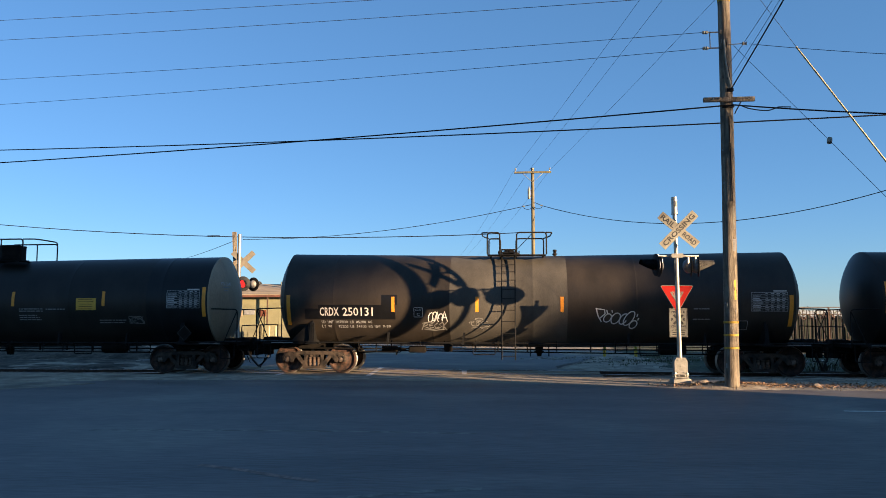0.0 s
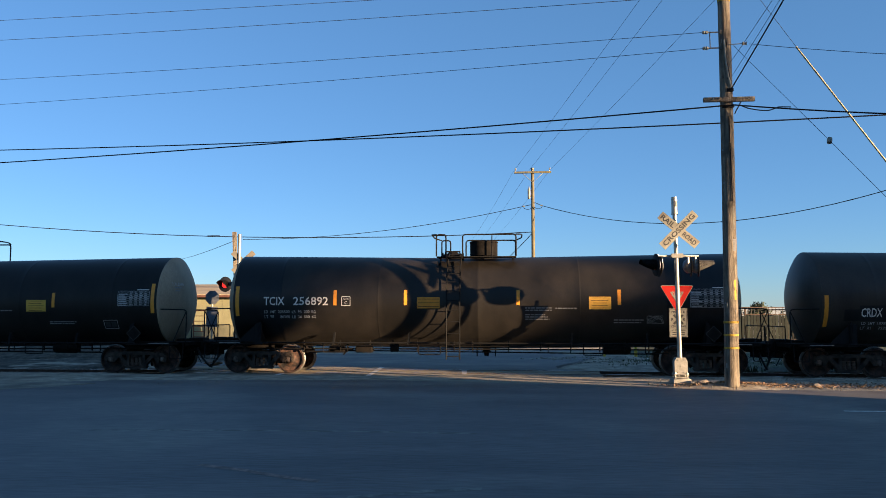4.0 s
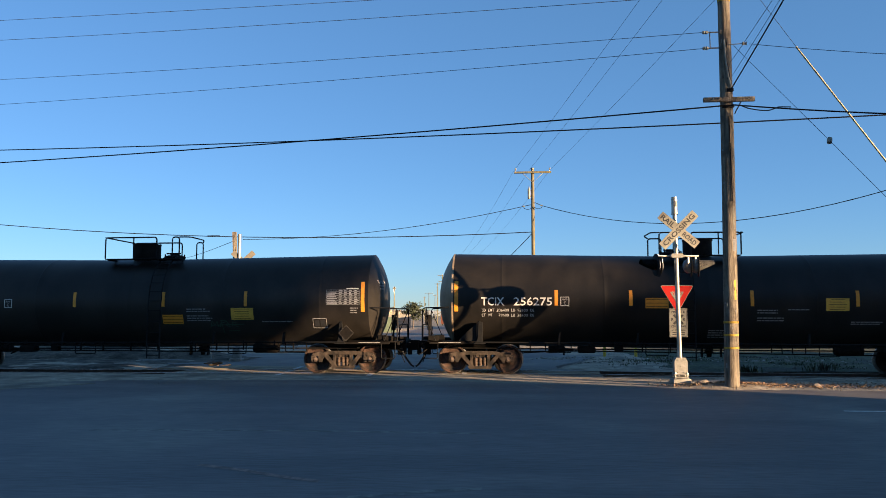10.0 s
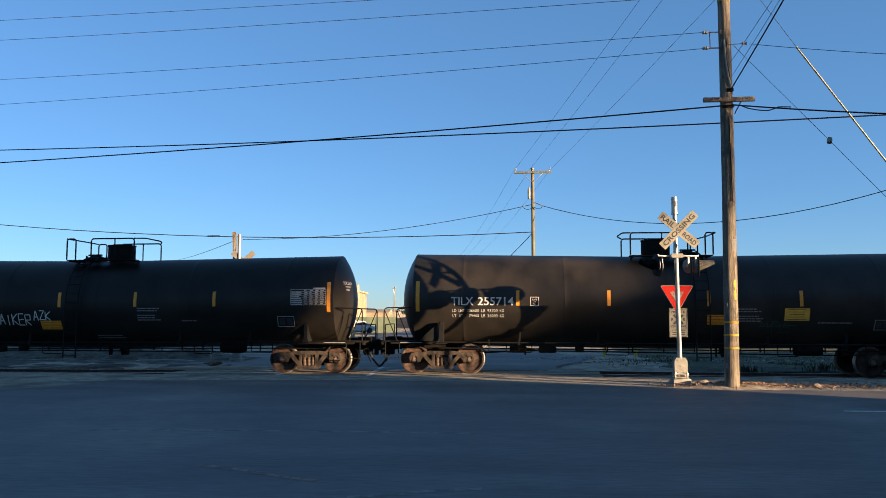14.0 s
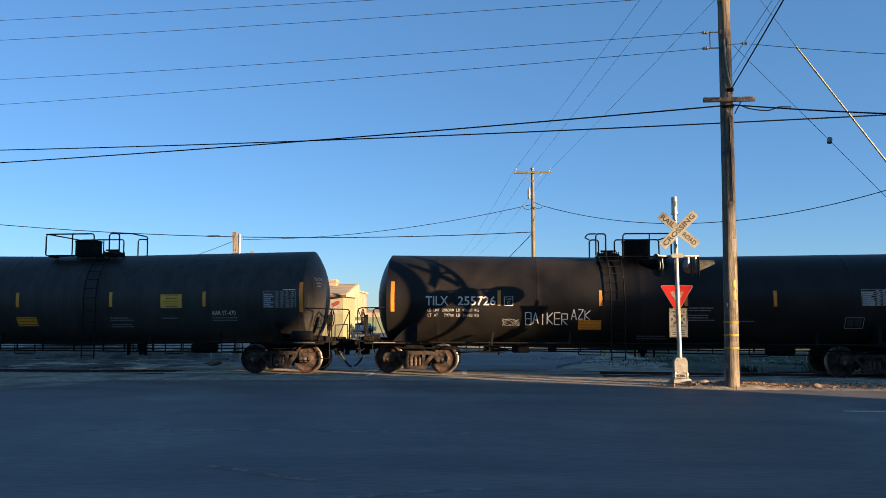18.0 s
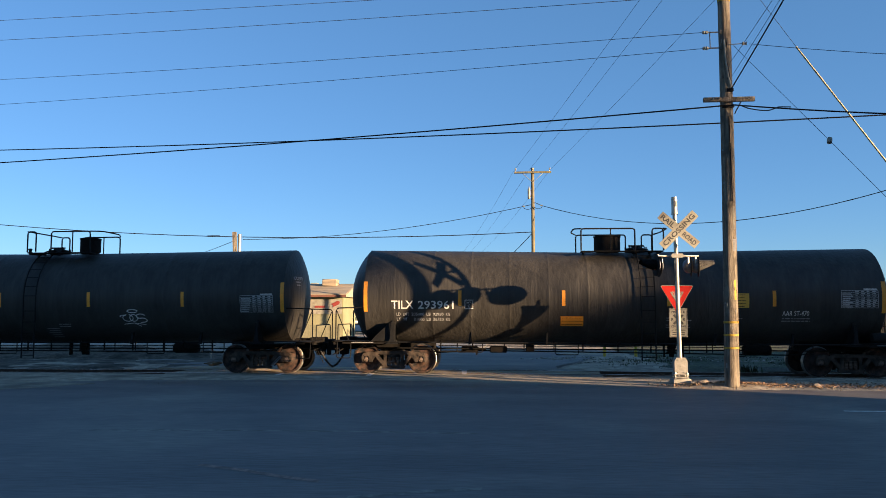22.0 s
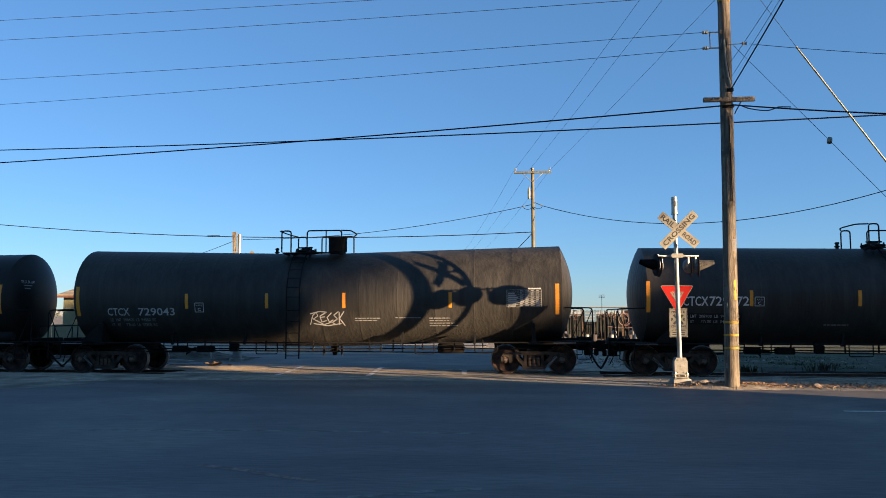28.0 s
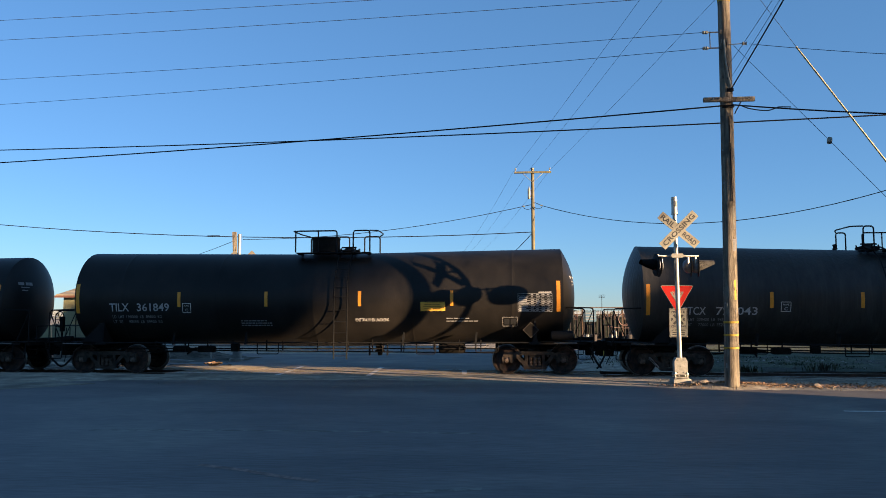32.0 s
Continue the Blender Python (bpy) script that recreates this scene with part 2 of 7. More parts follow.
M_EARTH = mat("rough_dark_earth", (0.04, 0.034, 0.027), (0.16, 0.135, 0.10), 0.95, 0, 1.4, 10, 1.0, c=(0.05, 0.043, 0.033), cs=0.6, depth=0.08, grain=(0.25, 1.75), spec=0.2)
M_VERGE = mat("gravelly_dirt", (0.19, 0.158, 0.112), (0.43, 0.36, 0.262), 0.9, 0, 3.0, 22, 1.0, c=(0.15, 0.122, 0.088), cs=0.9, depth=0.05, grain=(0.35, 1.65))
M_SAND = mat("dry_tan_dust", (0.25, 0.20, 0.13), (0.42, 0.34, 0.225), 0.9, 0, 1.1, 22, 0.7, c=(0.20, 0.165, 0.115), cs=0.7, depth=0.03, grain=(0.45, 1.55))
M_BLUE = mat("dull_blue_sign", (0.07, 0.13, 0.19), (0.10, 0.17, 0.23), 0.5, 0, 4, 60, 0.05)

# ---- mesh helpers ----
def link(name, bm, material, smooth=None, wrap=None):
    me = bpy.data.meshes.new(name)
    bm.to_mesh(me)
    bm.free()
    for m in (material if isinstance(material, (list, tuple)) else [material]):
        me.materials.append(m)
    if smooth:
        me.shade_smooth()
        me.set_sharp_from_angle(angle=math.radians(smooth))
    return me

def part(name, bm, material, parent, label="", smooth=40, at=None):
    me = bm if isinstance(bm, bpy.types.Mesh) else link(name, bm, material, smooth)
    ob = new(name, me)
    if parent is not None:
        ob.parent = parent
    if at is not None:
        ob.matrix_basis = at
    if label:
        ob["label"] = label
    return ob

def thing(name, label, category, at=None, group="", kind=""):
    ob = new(name)
    ob.empty_display_size = 0.3
    if at is not None:
        ob.matrix_basis = at
    return tagged(ob, label, category, group, kind)

def B():
    return bmesh.new()

def box(bm, c, s, m=None, bev=0.0):
    g = bmesh.ops.create_cube(bm, size=1.0)
    t = Matrix.Translation(c) @ (m.to_4x4() if m is not None else Matrix()) @ Matrix.Diagonal((*s, 1))
    bmesh.ops.transform(bm, matrix=t, verts=g["verts"])
    if bev:
        es = {e for v in g["verts"] for e in v.link_edges}
        bmesh.ops.bevel(bm, geom=list(es), offset=bev, segments=1, affect="EDGES")
    return bm

def ring_pts(c, t, r, seg, ref=None):
    t = t.normalized()
    a = t.cross(ref or (Vector((0, 0, 1)) if abs(t.z) < 0.9 else Vector((1, 0, 0)))).normalized()
    b = t.cross(a)
    return [c + (a * math.cos(2 * math.pi * i / seg) + b * math.sin(2 * math.pi * i / seg)) * r for i in range(seg)]

def pipe(bm, pts, r, seg=8, r2=None, cap=True):
    pts = [Vector(p) for p in pts]
    rings = []
    for i, p in enumerate(pts):
        t = (pts[min(i + 1, len(pts) - 1)] - pts[max(i - 1, 0)])
        rr = r if r2 is None else r + (r2 - r) * i / (len(pts) - 1)
        rings.append([bm.verts.new(q) for q in ring_pts(p, t, rr, seg)])
    for a, b in zip(rings, rings[1:]):
        for i in range(seg):
            bm.faces.new((a[i], a[(i + 1) % seg], b[(i + 1) % seg], b[i]))
    if cap:
        bm.faces.new(rings[0][::-1])
        bm.faces.new(rings[-1])
    return bm

def bent(pts, r=0.12, n=4):
    """Round the corners of a polyline."""
    pts = [Vector(p) for p in pts]
    out = [pts[0]]
    for a, b, c in zip(pts, pts[1:], pts[2:]):
        d1, d2 = (a - b), (c - b)
        k = min(r, d1.length * 0.45, d2.length * 0.45)
        p, q = b + d1.normalized() * k, b + d2.normalized() * k
        for i in range(n + 1):
            u = i / n
            out.append(p * (1 - u) ** 2 + b * 2 * u * (1 - u) + q * u * u)
    return out + [pts[-1]]

def lathe(bm, prof, m, seg=24):
    """Turn a profile of (radius, along) about the z axis of m."""
    rings = []
    for r, h in prof:
        if r < 1e-5:
            rings.append([bm.verts.new(m @ Vector((0, 0, h)))])
        else:
            rings.append([bm.verts.new(m @ Vector((r * math.cos(2 * math.pi * i / seg), r * math.sin(2 * math.pi * i / seg), h))) for i in range(seg)])
    for a, b in zip(rings, rings[1:]):
        for i in range(seg):
            j = (i + 1) % seg
            if len(a) == 1 and len(b) == 1:
                continue
            if len(a) == 1:
                bm.faces.new((a[0], b[j], b[i]))
            elif len(b) == 1:
                bm.faces.new((a[i], a[j], b[0]))
            else:
                bm.faces.new((a[i], a[j], b[j], b[i]))
    return bm

def prism(bm, pts, y0, y1, plane="xz", m=None):
    """Extrude a 2D outline between two depths."""
    def p(u, v, w):
        q = Vector((u, w, v)) if plane == "xz" else Vector((u, v, w)) if plane == "xy" else Vector((w, u, v))
        return m @ q if m is not None else q
    a = [bm.verts.new(p(u, v, y0)) for u, v in pts]
    b = [bm.verts.new(p(u, v, y1)) for u, v in pts]
    n = len(pts)
    bm.faces.new(a)
    bm.faces.new(b[::-1])
    for i in range(n):
        bm.faces.new((a[i], b[i], b[(i + 1) % n], a[(i + 1) % n]))
    return bm

def fixed(bm):
    bmesh.ops.recalc_face_normals(bm, faces=bm.faces)
    return bm

def sag(a, b, drop, n=16):
    a, b = Vector(a), Vector(b)
    return [a.lerp(b, i / n) - Vector((0, 0, drop * 4 * (i / n) * (1 - i / n))) for i in range(n + 1)]

TEXTS = {}
def text_mesh(body, width, height, bold=0.004):
    """Flat lettering in x and y, centred, of the given size."""
    key = (body, round(width, 3), round(height, 3), bold)
    if key in TEXTS:
        return TEXTS[key]
    cu = bpy.data.curves.new("lettering", "FONT")
    cu.body, cu.resolution_u, cu.size = body, 2, 1.0
    cu.offset = max(bold, 0.012 if height > 0.15 else 0.0)
    ob = bpy.data.objects.new("lettering", cu)
    scene.collection.objects.link(ob)
    me = bpy.data.meshes.new_from_object(ob.evaluated_get(bpy.context.evaluated_depsgraph_get()))
    bpy.data.objects.remove(ob)
    bpy.data.curves.remove(cu)
    co = np.zeros(len(me.vertices) * 3)
    me.vertices.foreach_get("co", co)
    co = co.reshape(-1, 3)
    lo, hi = co.min(0), co.max(0)
    co[:, 0] = ((co[:, 0] - lo[0]) / (hi[0] - lo[0]) - 0.5) * width
    co[:, 1] = ((co[:, 1] - lo[1]) / (hi[1] - lo[1]) - 0.5) * height
    co[:, 2] = 0
    me.vertices.foreach_set("co", co.ravel())
    TEXTS[key] = me
    return me

# ---- ground and track ----
def sheet(name, x0, x1, y0, y1, z, material, label, nx=2, ny=2, hz=None, thick=0.0):
    bm = B()
    g = [[bm.verts.new((x0 + (x1 - x0) * i / nx, y0 + (y1 - y0) * j / ny, z if hz is None else hz(x0 + (x1 - x0) * i / nx, y0 + (y1 - y0) * j / ny))) for j in range(ny + 1)] for i in range(nx + 1)]
    for i in range(nx):
        for j in range(ny):
            bm.faces.new((g[i][j], g[i + 1][j], g[i + 1][j + 1], g[i][j + 1]))
    if thick:
        r = bmesh.ops.extrude_face_region(bm, geom=bm.faces[:])
        bmesh.ops.translate(bm, verts=[v for v in r["geom"] if isinstance(v, bmesh.types.BMVert)], vec=(0, 0, -thick))
        fixed(bm)
    ob = part(name, bm, material, None, smooth=30)
    return tagged(ob, label, name.replace("_", " "), kind="structure")

def smooth01(a, b, v):
    u = min(1, max(0, (v - a) / (b - a)))
    return u * u * (3 - 2 * u)

def ground_z(x, y):
    # level near the road, dished to the ballast beside the rails, falling slightly beyond
    cross = smooth01(-12.4, -10.6, x) * (1 - smooth01(2.2, 4.2, x))
    near = 0.115
    bed = -0.16
    d = abs(y - TRACK)
    k = smooth01(1.3, 2.3, d) if y < TRACK else smooth01(1.6, 4.2, d)
    far = near if y < TRACK else -0.05 - 0.0016 * min(y - TRACK, 80)
    z = bed + (far - bed) * k
    if y < TRACK and x > 4:
        z += 0.03 * noise.noise((x * 0.9, y * 0.9, 0)) * k
    if y < TRACK:
        z += smooth01(19.5, 19.9, y) * 0.13 * math.exp(-((x - 5.45) / 0.9) ** 2 - ((y - 20.05) / 0.45) ** 2)
    if y > TRACK:
        z += 0.05 * noise.noise((x * 0.25, y * 0.25, 2.0)) * smooth01(3, 8, d)
    return z - 0.03 * cross

def build_ground():
    sheet("ground", -2500, 2500, -400, 4500, -0.9, M_DIRT, "wide flat dusty ground reaching the horizon")
    sheet("verge", -40, 40, 15, 120, 0, M_VERGE, "bare brown dirt and gravel beside the track", 200, 350, ground_z)
    sheet("road", -90, 90, -30, 19.4, 0.135, M_ASPHALT, "dark grey worn asphalt road in long shade", 4, 4, None, 0.3)

    bm = B()
    prism(bm, [(-40, 14.5), (-16.5, 16.6), (-12.3, 17.9), (-11.4, 18.8), (-10.9, 19.9), (-14, 20.2), (-40, 20.2)], 0.10, 0.141, "xy")
    tagged(part("gravel_shoulder", fixed(bm), M_DIRT, None, smooth=None), "wedge of pale dirt along the edge of the road", "ground", kind="structure")

build_ground()

def crossing_z(x, y):
    d = y - TRACK
    z = rail_z(x) - 0.012
    return z + (0.125 - z) * smooth01(1.4, 6.6, -d) if d < 0 else z + (-0.06 - z) * smooth01(1.4, 9, d)

def build_crossing():
    # asphalt apron up to the rails, between them and beyond
    for name, y0, y1, ny in (("crossing_apron", 19.35, TRACK - 0.83, 26), ("crossing_panel", TRACK - 0.62, TRACK + 0.62, 2), ("crossing_apron", TRACK + 0.83, 40, 14)):
        bm = B()
        nx = 80
        def edge(i, y):
            l = -11.3 + 0.25 * noise.noise((y, 0, 3)) - (2.2 * smooth01(23, 19.4, y) if y < 23 else 0) - max(0, y - 28) * 0.9
            r = 2.9 + 0.2 * noise.noise((y, 4, 3)) + (12 * smooth01(21.6, 19.4, y) if y < 21.6 else 0) + max(0, y - 30) * 0.3 - 1.2 * smooth01(26.8, 27.2, y)
            return l + (r - l) * i / nx
        g = []
        for i in range(nx + 1):
            g.append([])
            for j in range(ny + 1):
                y = y0 + (y1 - y0) * j / ny
                x = edge(i, y)
                g[-1].append(bm.verts.new((x, y, crossing_z(x, y) + (0.012 if y > 40 else 0))))
        for i in range(nx):
            for j in range(ny):
                f = bm.faces.new((g[i][j], g[i + 1][j], g[i + 1][j + 1], g[i][j + 1]))
                c = f.calc_center_median()
                # split near the shadow edge: dark asphalt in shade, paler grit painted where sun falls
                f.material_index = 1 if c.y < 22.9 - 0.247 * (c.x + 7) + 0.25 * noise.noise((c.x * 0.8, c.y * 0.8, 9)) else 0
        r = bmesh.ops.extrude_face_region(bm, geom=bm.faces[:])
        bmesh.ops.translate(bm, verts=[v for v in r["geom"] if isinstance(v, bmesh.types.BMVert)], vec=(0, 0, -0.14))
        fixed(bm)
        tagged(part(name, bm, [M_APRON, M_ASPHALT] if y0 < 20 else M_SAND if y0 < 26 else M_ROAD, None, smooth=30), "grey patched asphalt of the level crossing", "road", kind="structure")
    # the street that runs on beyond the track
    sheet("street", -40, 34, 36, 47, -0.10, M_ASPHALT, "dark asphalt street beyond the track", 2, 2, None, 0.1)
    sheet("far_street", -13.5, -3.0, 47, 420, -0.09, M_ASPHALT, "dark asphalt street running away to the horizon", 2, 2, None, 0.1)
    sheet("far_yard", -120, -1.6, 50.5, 60.5, -0.085, M_CONCRETE, "pale sunlit concrete yard beyond the street", 2, 2, None, 0.06)
    # worn white lane lines on the crossing
    for x0, x1, y0, y1 in [(x, x + 0.17, y0, y1) for x in (-7.42, -4.46, -1.48) for y0, y1 in ((24.1 if x < -3 else 24.9, TRACK - 0.86), (TRACK - 0.58, TRACK + 0.58), (TRACK + 0.86, 28.3))]:
        bm = B()
        lift = 0.005 if y0 < 26.9 else 0.052 - crossing_z(x0, y0)
        v = [[bm.verts.new((x - 0.06 * (y - 24.1), y, crossing_z(x, y) + lift)) for x in (x0, x1)] for y in (y0, (y0 * 2 + y1) / 3, (y0 + y1 * 2) / 3, y1)]
        for a, b in zip(v, v[1:]):
            bm.faces.new((a[0], a[1], b[1], b[0]))
        tagged(part("lane_line", bm, M_PAINTLINE, None, smooth=None), "short worn white line on the asphalt", "road marking", kind="structure")
    bm = B()
    box(bm, (9.0, 15.3, 0.138), (5.6, 0.10, 0.005))
    tagged(part("lane_line", bm, M_PAINTLINE, None, smooth=None), "thin worn white line along the road", "road marking", kind="structure")
    for pts, wd, lab, mt in ((((-3.7, 9.2), (-3.1, 8.95), (-2.5, 8.6), (-2.05, 8.4)), 0.13, "faint reddish paint trace on the road", M_OLDRED), (((-1.6, 7.7), (-1.2, 7.85), (-0.8, 8.05), (-0.3, 8.2)), 0.12, "faint pale tar seam on the road", M_OLDWHITE), (((-6.5, 11.8), (-4.5, 11.95), (-2.5, 12.0), (-0.5, 11.95)), 0.16, "faint pale tar seam on the road", M_OLDWHITE)):
        bm = B()
        v = [[bm.verts.new((x, y + o, 0.1375)) for o in (-wd / 2, wd / 2)] for x, y in pts]
        for a, b in zip(v, v[1:]):
            bm.faces.new((a[0], b[0], b[1], a[1]))
        tagged(part("worn_line", bm, mt, None, smooth=None), lab, "road marking", kind="structure")
    bm = B()
    prism(bm, [(-12.5, 27.0), (1.55, 27.0), (1.2, 28.3), (-12.0, 28.3)], -0.02, 0.045, "xy")
    tagged(part("dust_strip", fixed(bm), M_SAND, None, smooth=None), "dry tan dust drifted along the crossing", "road", kind="structure")

def build_track():
    track = thing("railway_track", "single railway track with worn bright rails on dark ties", "railway track", kind="structure")
    prof = [(-0.07, -0.17), (0.07, -0.17), (0.07, -0.155), (0.012, -0.13), (0.012, -0.045), (0.036, -0.035), (0.036, -0.004), (0.03, 0), (-0.03, 0), (-0.036, -0.004), (-0.036, -0.035), (-0.012, -0.045), (-0.012, -0.13), (-0.07, -0.155)]
    for side in (-1, 1):
        bm = B()
        yc = TRACK + side * (GAUGE / 2 + 0.036)
        rows = []
        for i in range(121):
            x = -120 + 2.0 * i
            rows.append([bm.verts.new((x, yc + a, rail_z(x) + h)) for a, h in prof])
        for a, b in zip(rows, rows[1:]):
            for k in range(len(prof)):
                f = bm.faces.new((a[k], a[(k + 1) % len(prof)], b[(k + 1) % len(prof)], b[k]))
                if k == 7:
                    f.material_index = 1
        fixed(bm)
        part("rail", bm, [M_RAIL, M_RAILTOP], track, "rusty rail with a polished head", smooth=None)
    bm = B()
    box(bm, (0, 0, 0), (0.23, 2.6, 0.18), None, 0.012)
    tie = link("tie", bm, M_WOOD2)
    for i in range(130):
        x = -34 + 0.55 * i
        if -11.6 < x < 3.0:
            continue
        ob = part("tie", tie, None, track)
        ob.matrix_basis = pose(x, TRACK, rail_z(x) - 0.265, 0, 0, random.uniform(-1, 1))
    # ballast shoulder
    bm = B()
    prof = [(-2.3, -0.28), (-1.55, -0.12), (-0.85, -0.15), (-0.6, -0.14), (0.6, -0.14), (0.85, -0.15), (1.55, -0.12), (2.3, -0.28)]
    rows = []
    for i in range(241):
        x = -60 + 0.5 * i
        rows.append([bm.verts.new((x, TRACK + a, h + rail_z(x) + 0.035 * noise.noise((x * 3, a * 3, 0)))) for a, h in prof])
    for a, b in zip(rows, rows[1:]):
        for k in range(len(prof) - 1):
            bm.faces.new((a[k], b[k], b[k + 1], a[k + 1]))
    tagged(part("ballast", bm, M_BALLAST, None), "dark dusty stone ballast under the rails", "ballast", kind="structure")

build_crossing()
build_track()

# ---- signs and poles ----
def disc(bm, c, n, r, t, seg=28):
    n = Vector(n).normalized()
    lathe(bm, [(0, 0), (r, 0), (r, t), (0, t)], Matrix.Translation(c) @ n.to_track_quat("Z", "Y").to_matrix().to_4x4(), seg)

def lettering(name, body, w, h, material, parent, at, label=""):
    return part(name, text_with(body, w, h, material), None, parent, label, at=at)

TEXTM = {}
def text_with(body, w, h, material):
    key = (body, round(w, 3), round(h, 3), material.name)
    if key not in TEXTM:
        me = text_mesh(body, w, h, 0.022).copy()
        me.materials.clear()
        me.materials.append(material)
        TEXTM[key] = me
    return TEXTM[key]

def lamp_head(parent, at, lit, hood=None, rim=None, back=None, dome=0.7):
    """Crossing lamp: round black backing plate, housing, hood and red lens; it faces -y of its own space."""
    m = at
    bm = B()
    lathe(bm, [(0, 0), (0.287, 0), (0.302, 0.012), (0.287, 0.02), (0, 0.02)], m @ pose(0, 0, 0, 90), 32)
    plate = part("backing_plate", fixed(bm), rim or hood or M_SIGNBLACK, parent, "round black backing plate")
    bm = B()
    lathe(bm, [(r * (0.6 + 0.4 * dome), z * dome) for r, z in ((0.19, 0.0), (0.20, -0.03), (0.19, -0.09), (0.15, -0.155), (0.08, -0.195), (0, -0.205))], m @ pose(0, 0, 0, 90), 24)
    part("housing", fixed(bm), back or M_BLACKSTEEL, plate, "domed grey lamp housing" if back else "")
    bm = B()
    rings = []
    for k in range(6):
        y = -0.02 - 0.40 * k / 5
        rr = 0.158 - 0.012 * k / 5
        span = 150 - 75 * k / 5
        rings.append([m @ Vector((rr * math.sin(math.radians(a)), y, rr * math.cos(math.radians(a)))) for a in [span * (q / 10 * 2 - 1) for q in range(11)]])
    vs = [[bm.verts.new(q) for q in r] for r in rings]
    for a, b in zip(vs, vs[1:]):
        for i in range(10):
            bm.faces.new((a[i], a[i + 1], b[i + 1], b[i]))
    bmesh.ops.solidify(bm, geom=bm.faces[:], thickness=0.006)
    part("hood", bm, hood or M_BLACKSTEEL, plate, "dull hood over the lamp")
    bm = B()
    lathe(bm, [(0.145, 0.022), (0.12, 0.045), (0.06, 0.06), (0, 0.064)], m @ pose(0, 0, 0, 90), 24)
    part("lens", fixed(bm), M_LENSON if lit else M_LENSOFF, plate, "lit red lens" if lit else "unlit dark red lens")

def crossbuck(parent, at, lettered):
    for k, (ang, words) in enumerate(((-41, ("RAIL", "ROAD")), (45, ("CROSSING",)))):
        m = at @ pose(0, -0.012 * k, 0) @ Matrix.Rotation(math.radians(-ang), 4, "Y")
        bm = B()
        box(bm, (0, 0, 0), (1.25, 0.006, 0.235), None, 0.002)
        bmesh.ops.transform(bm, matrix=m, verts=bm.verts)
        blade = part("blade", bm, M_SIGNWHITE if lettered else M_OLDBLADE, parent, "weathered white blade with black letters" if lettered else "bare grey back of the blade")
        if lettered:
            spots = ((-0.36, 0.42), (0.36, 0.42)) if len(words) == 2 else ((0.0, 1.12),)
            for w, (cx, ww) in zip(words, spots):
                lettering("letters", w, ww, 0.135, M_SIGNBLACK, blade, m @ pose(cx, -0.005, 0, 90))

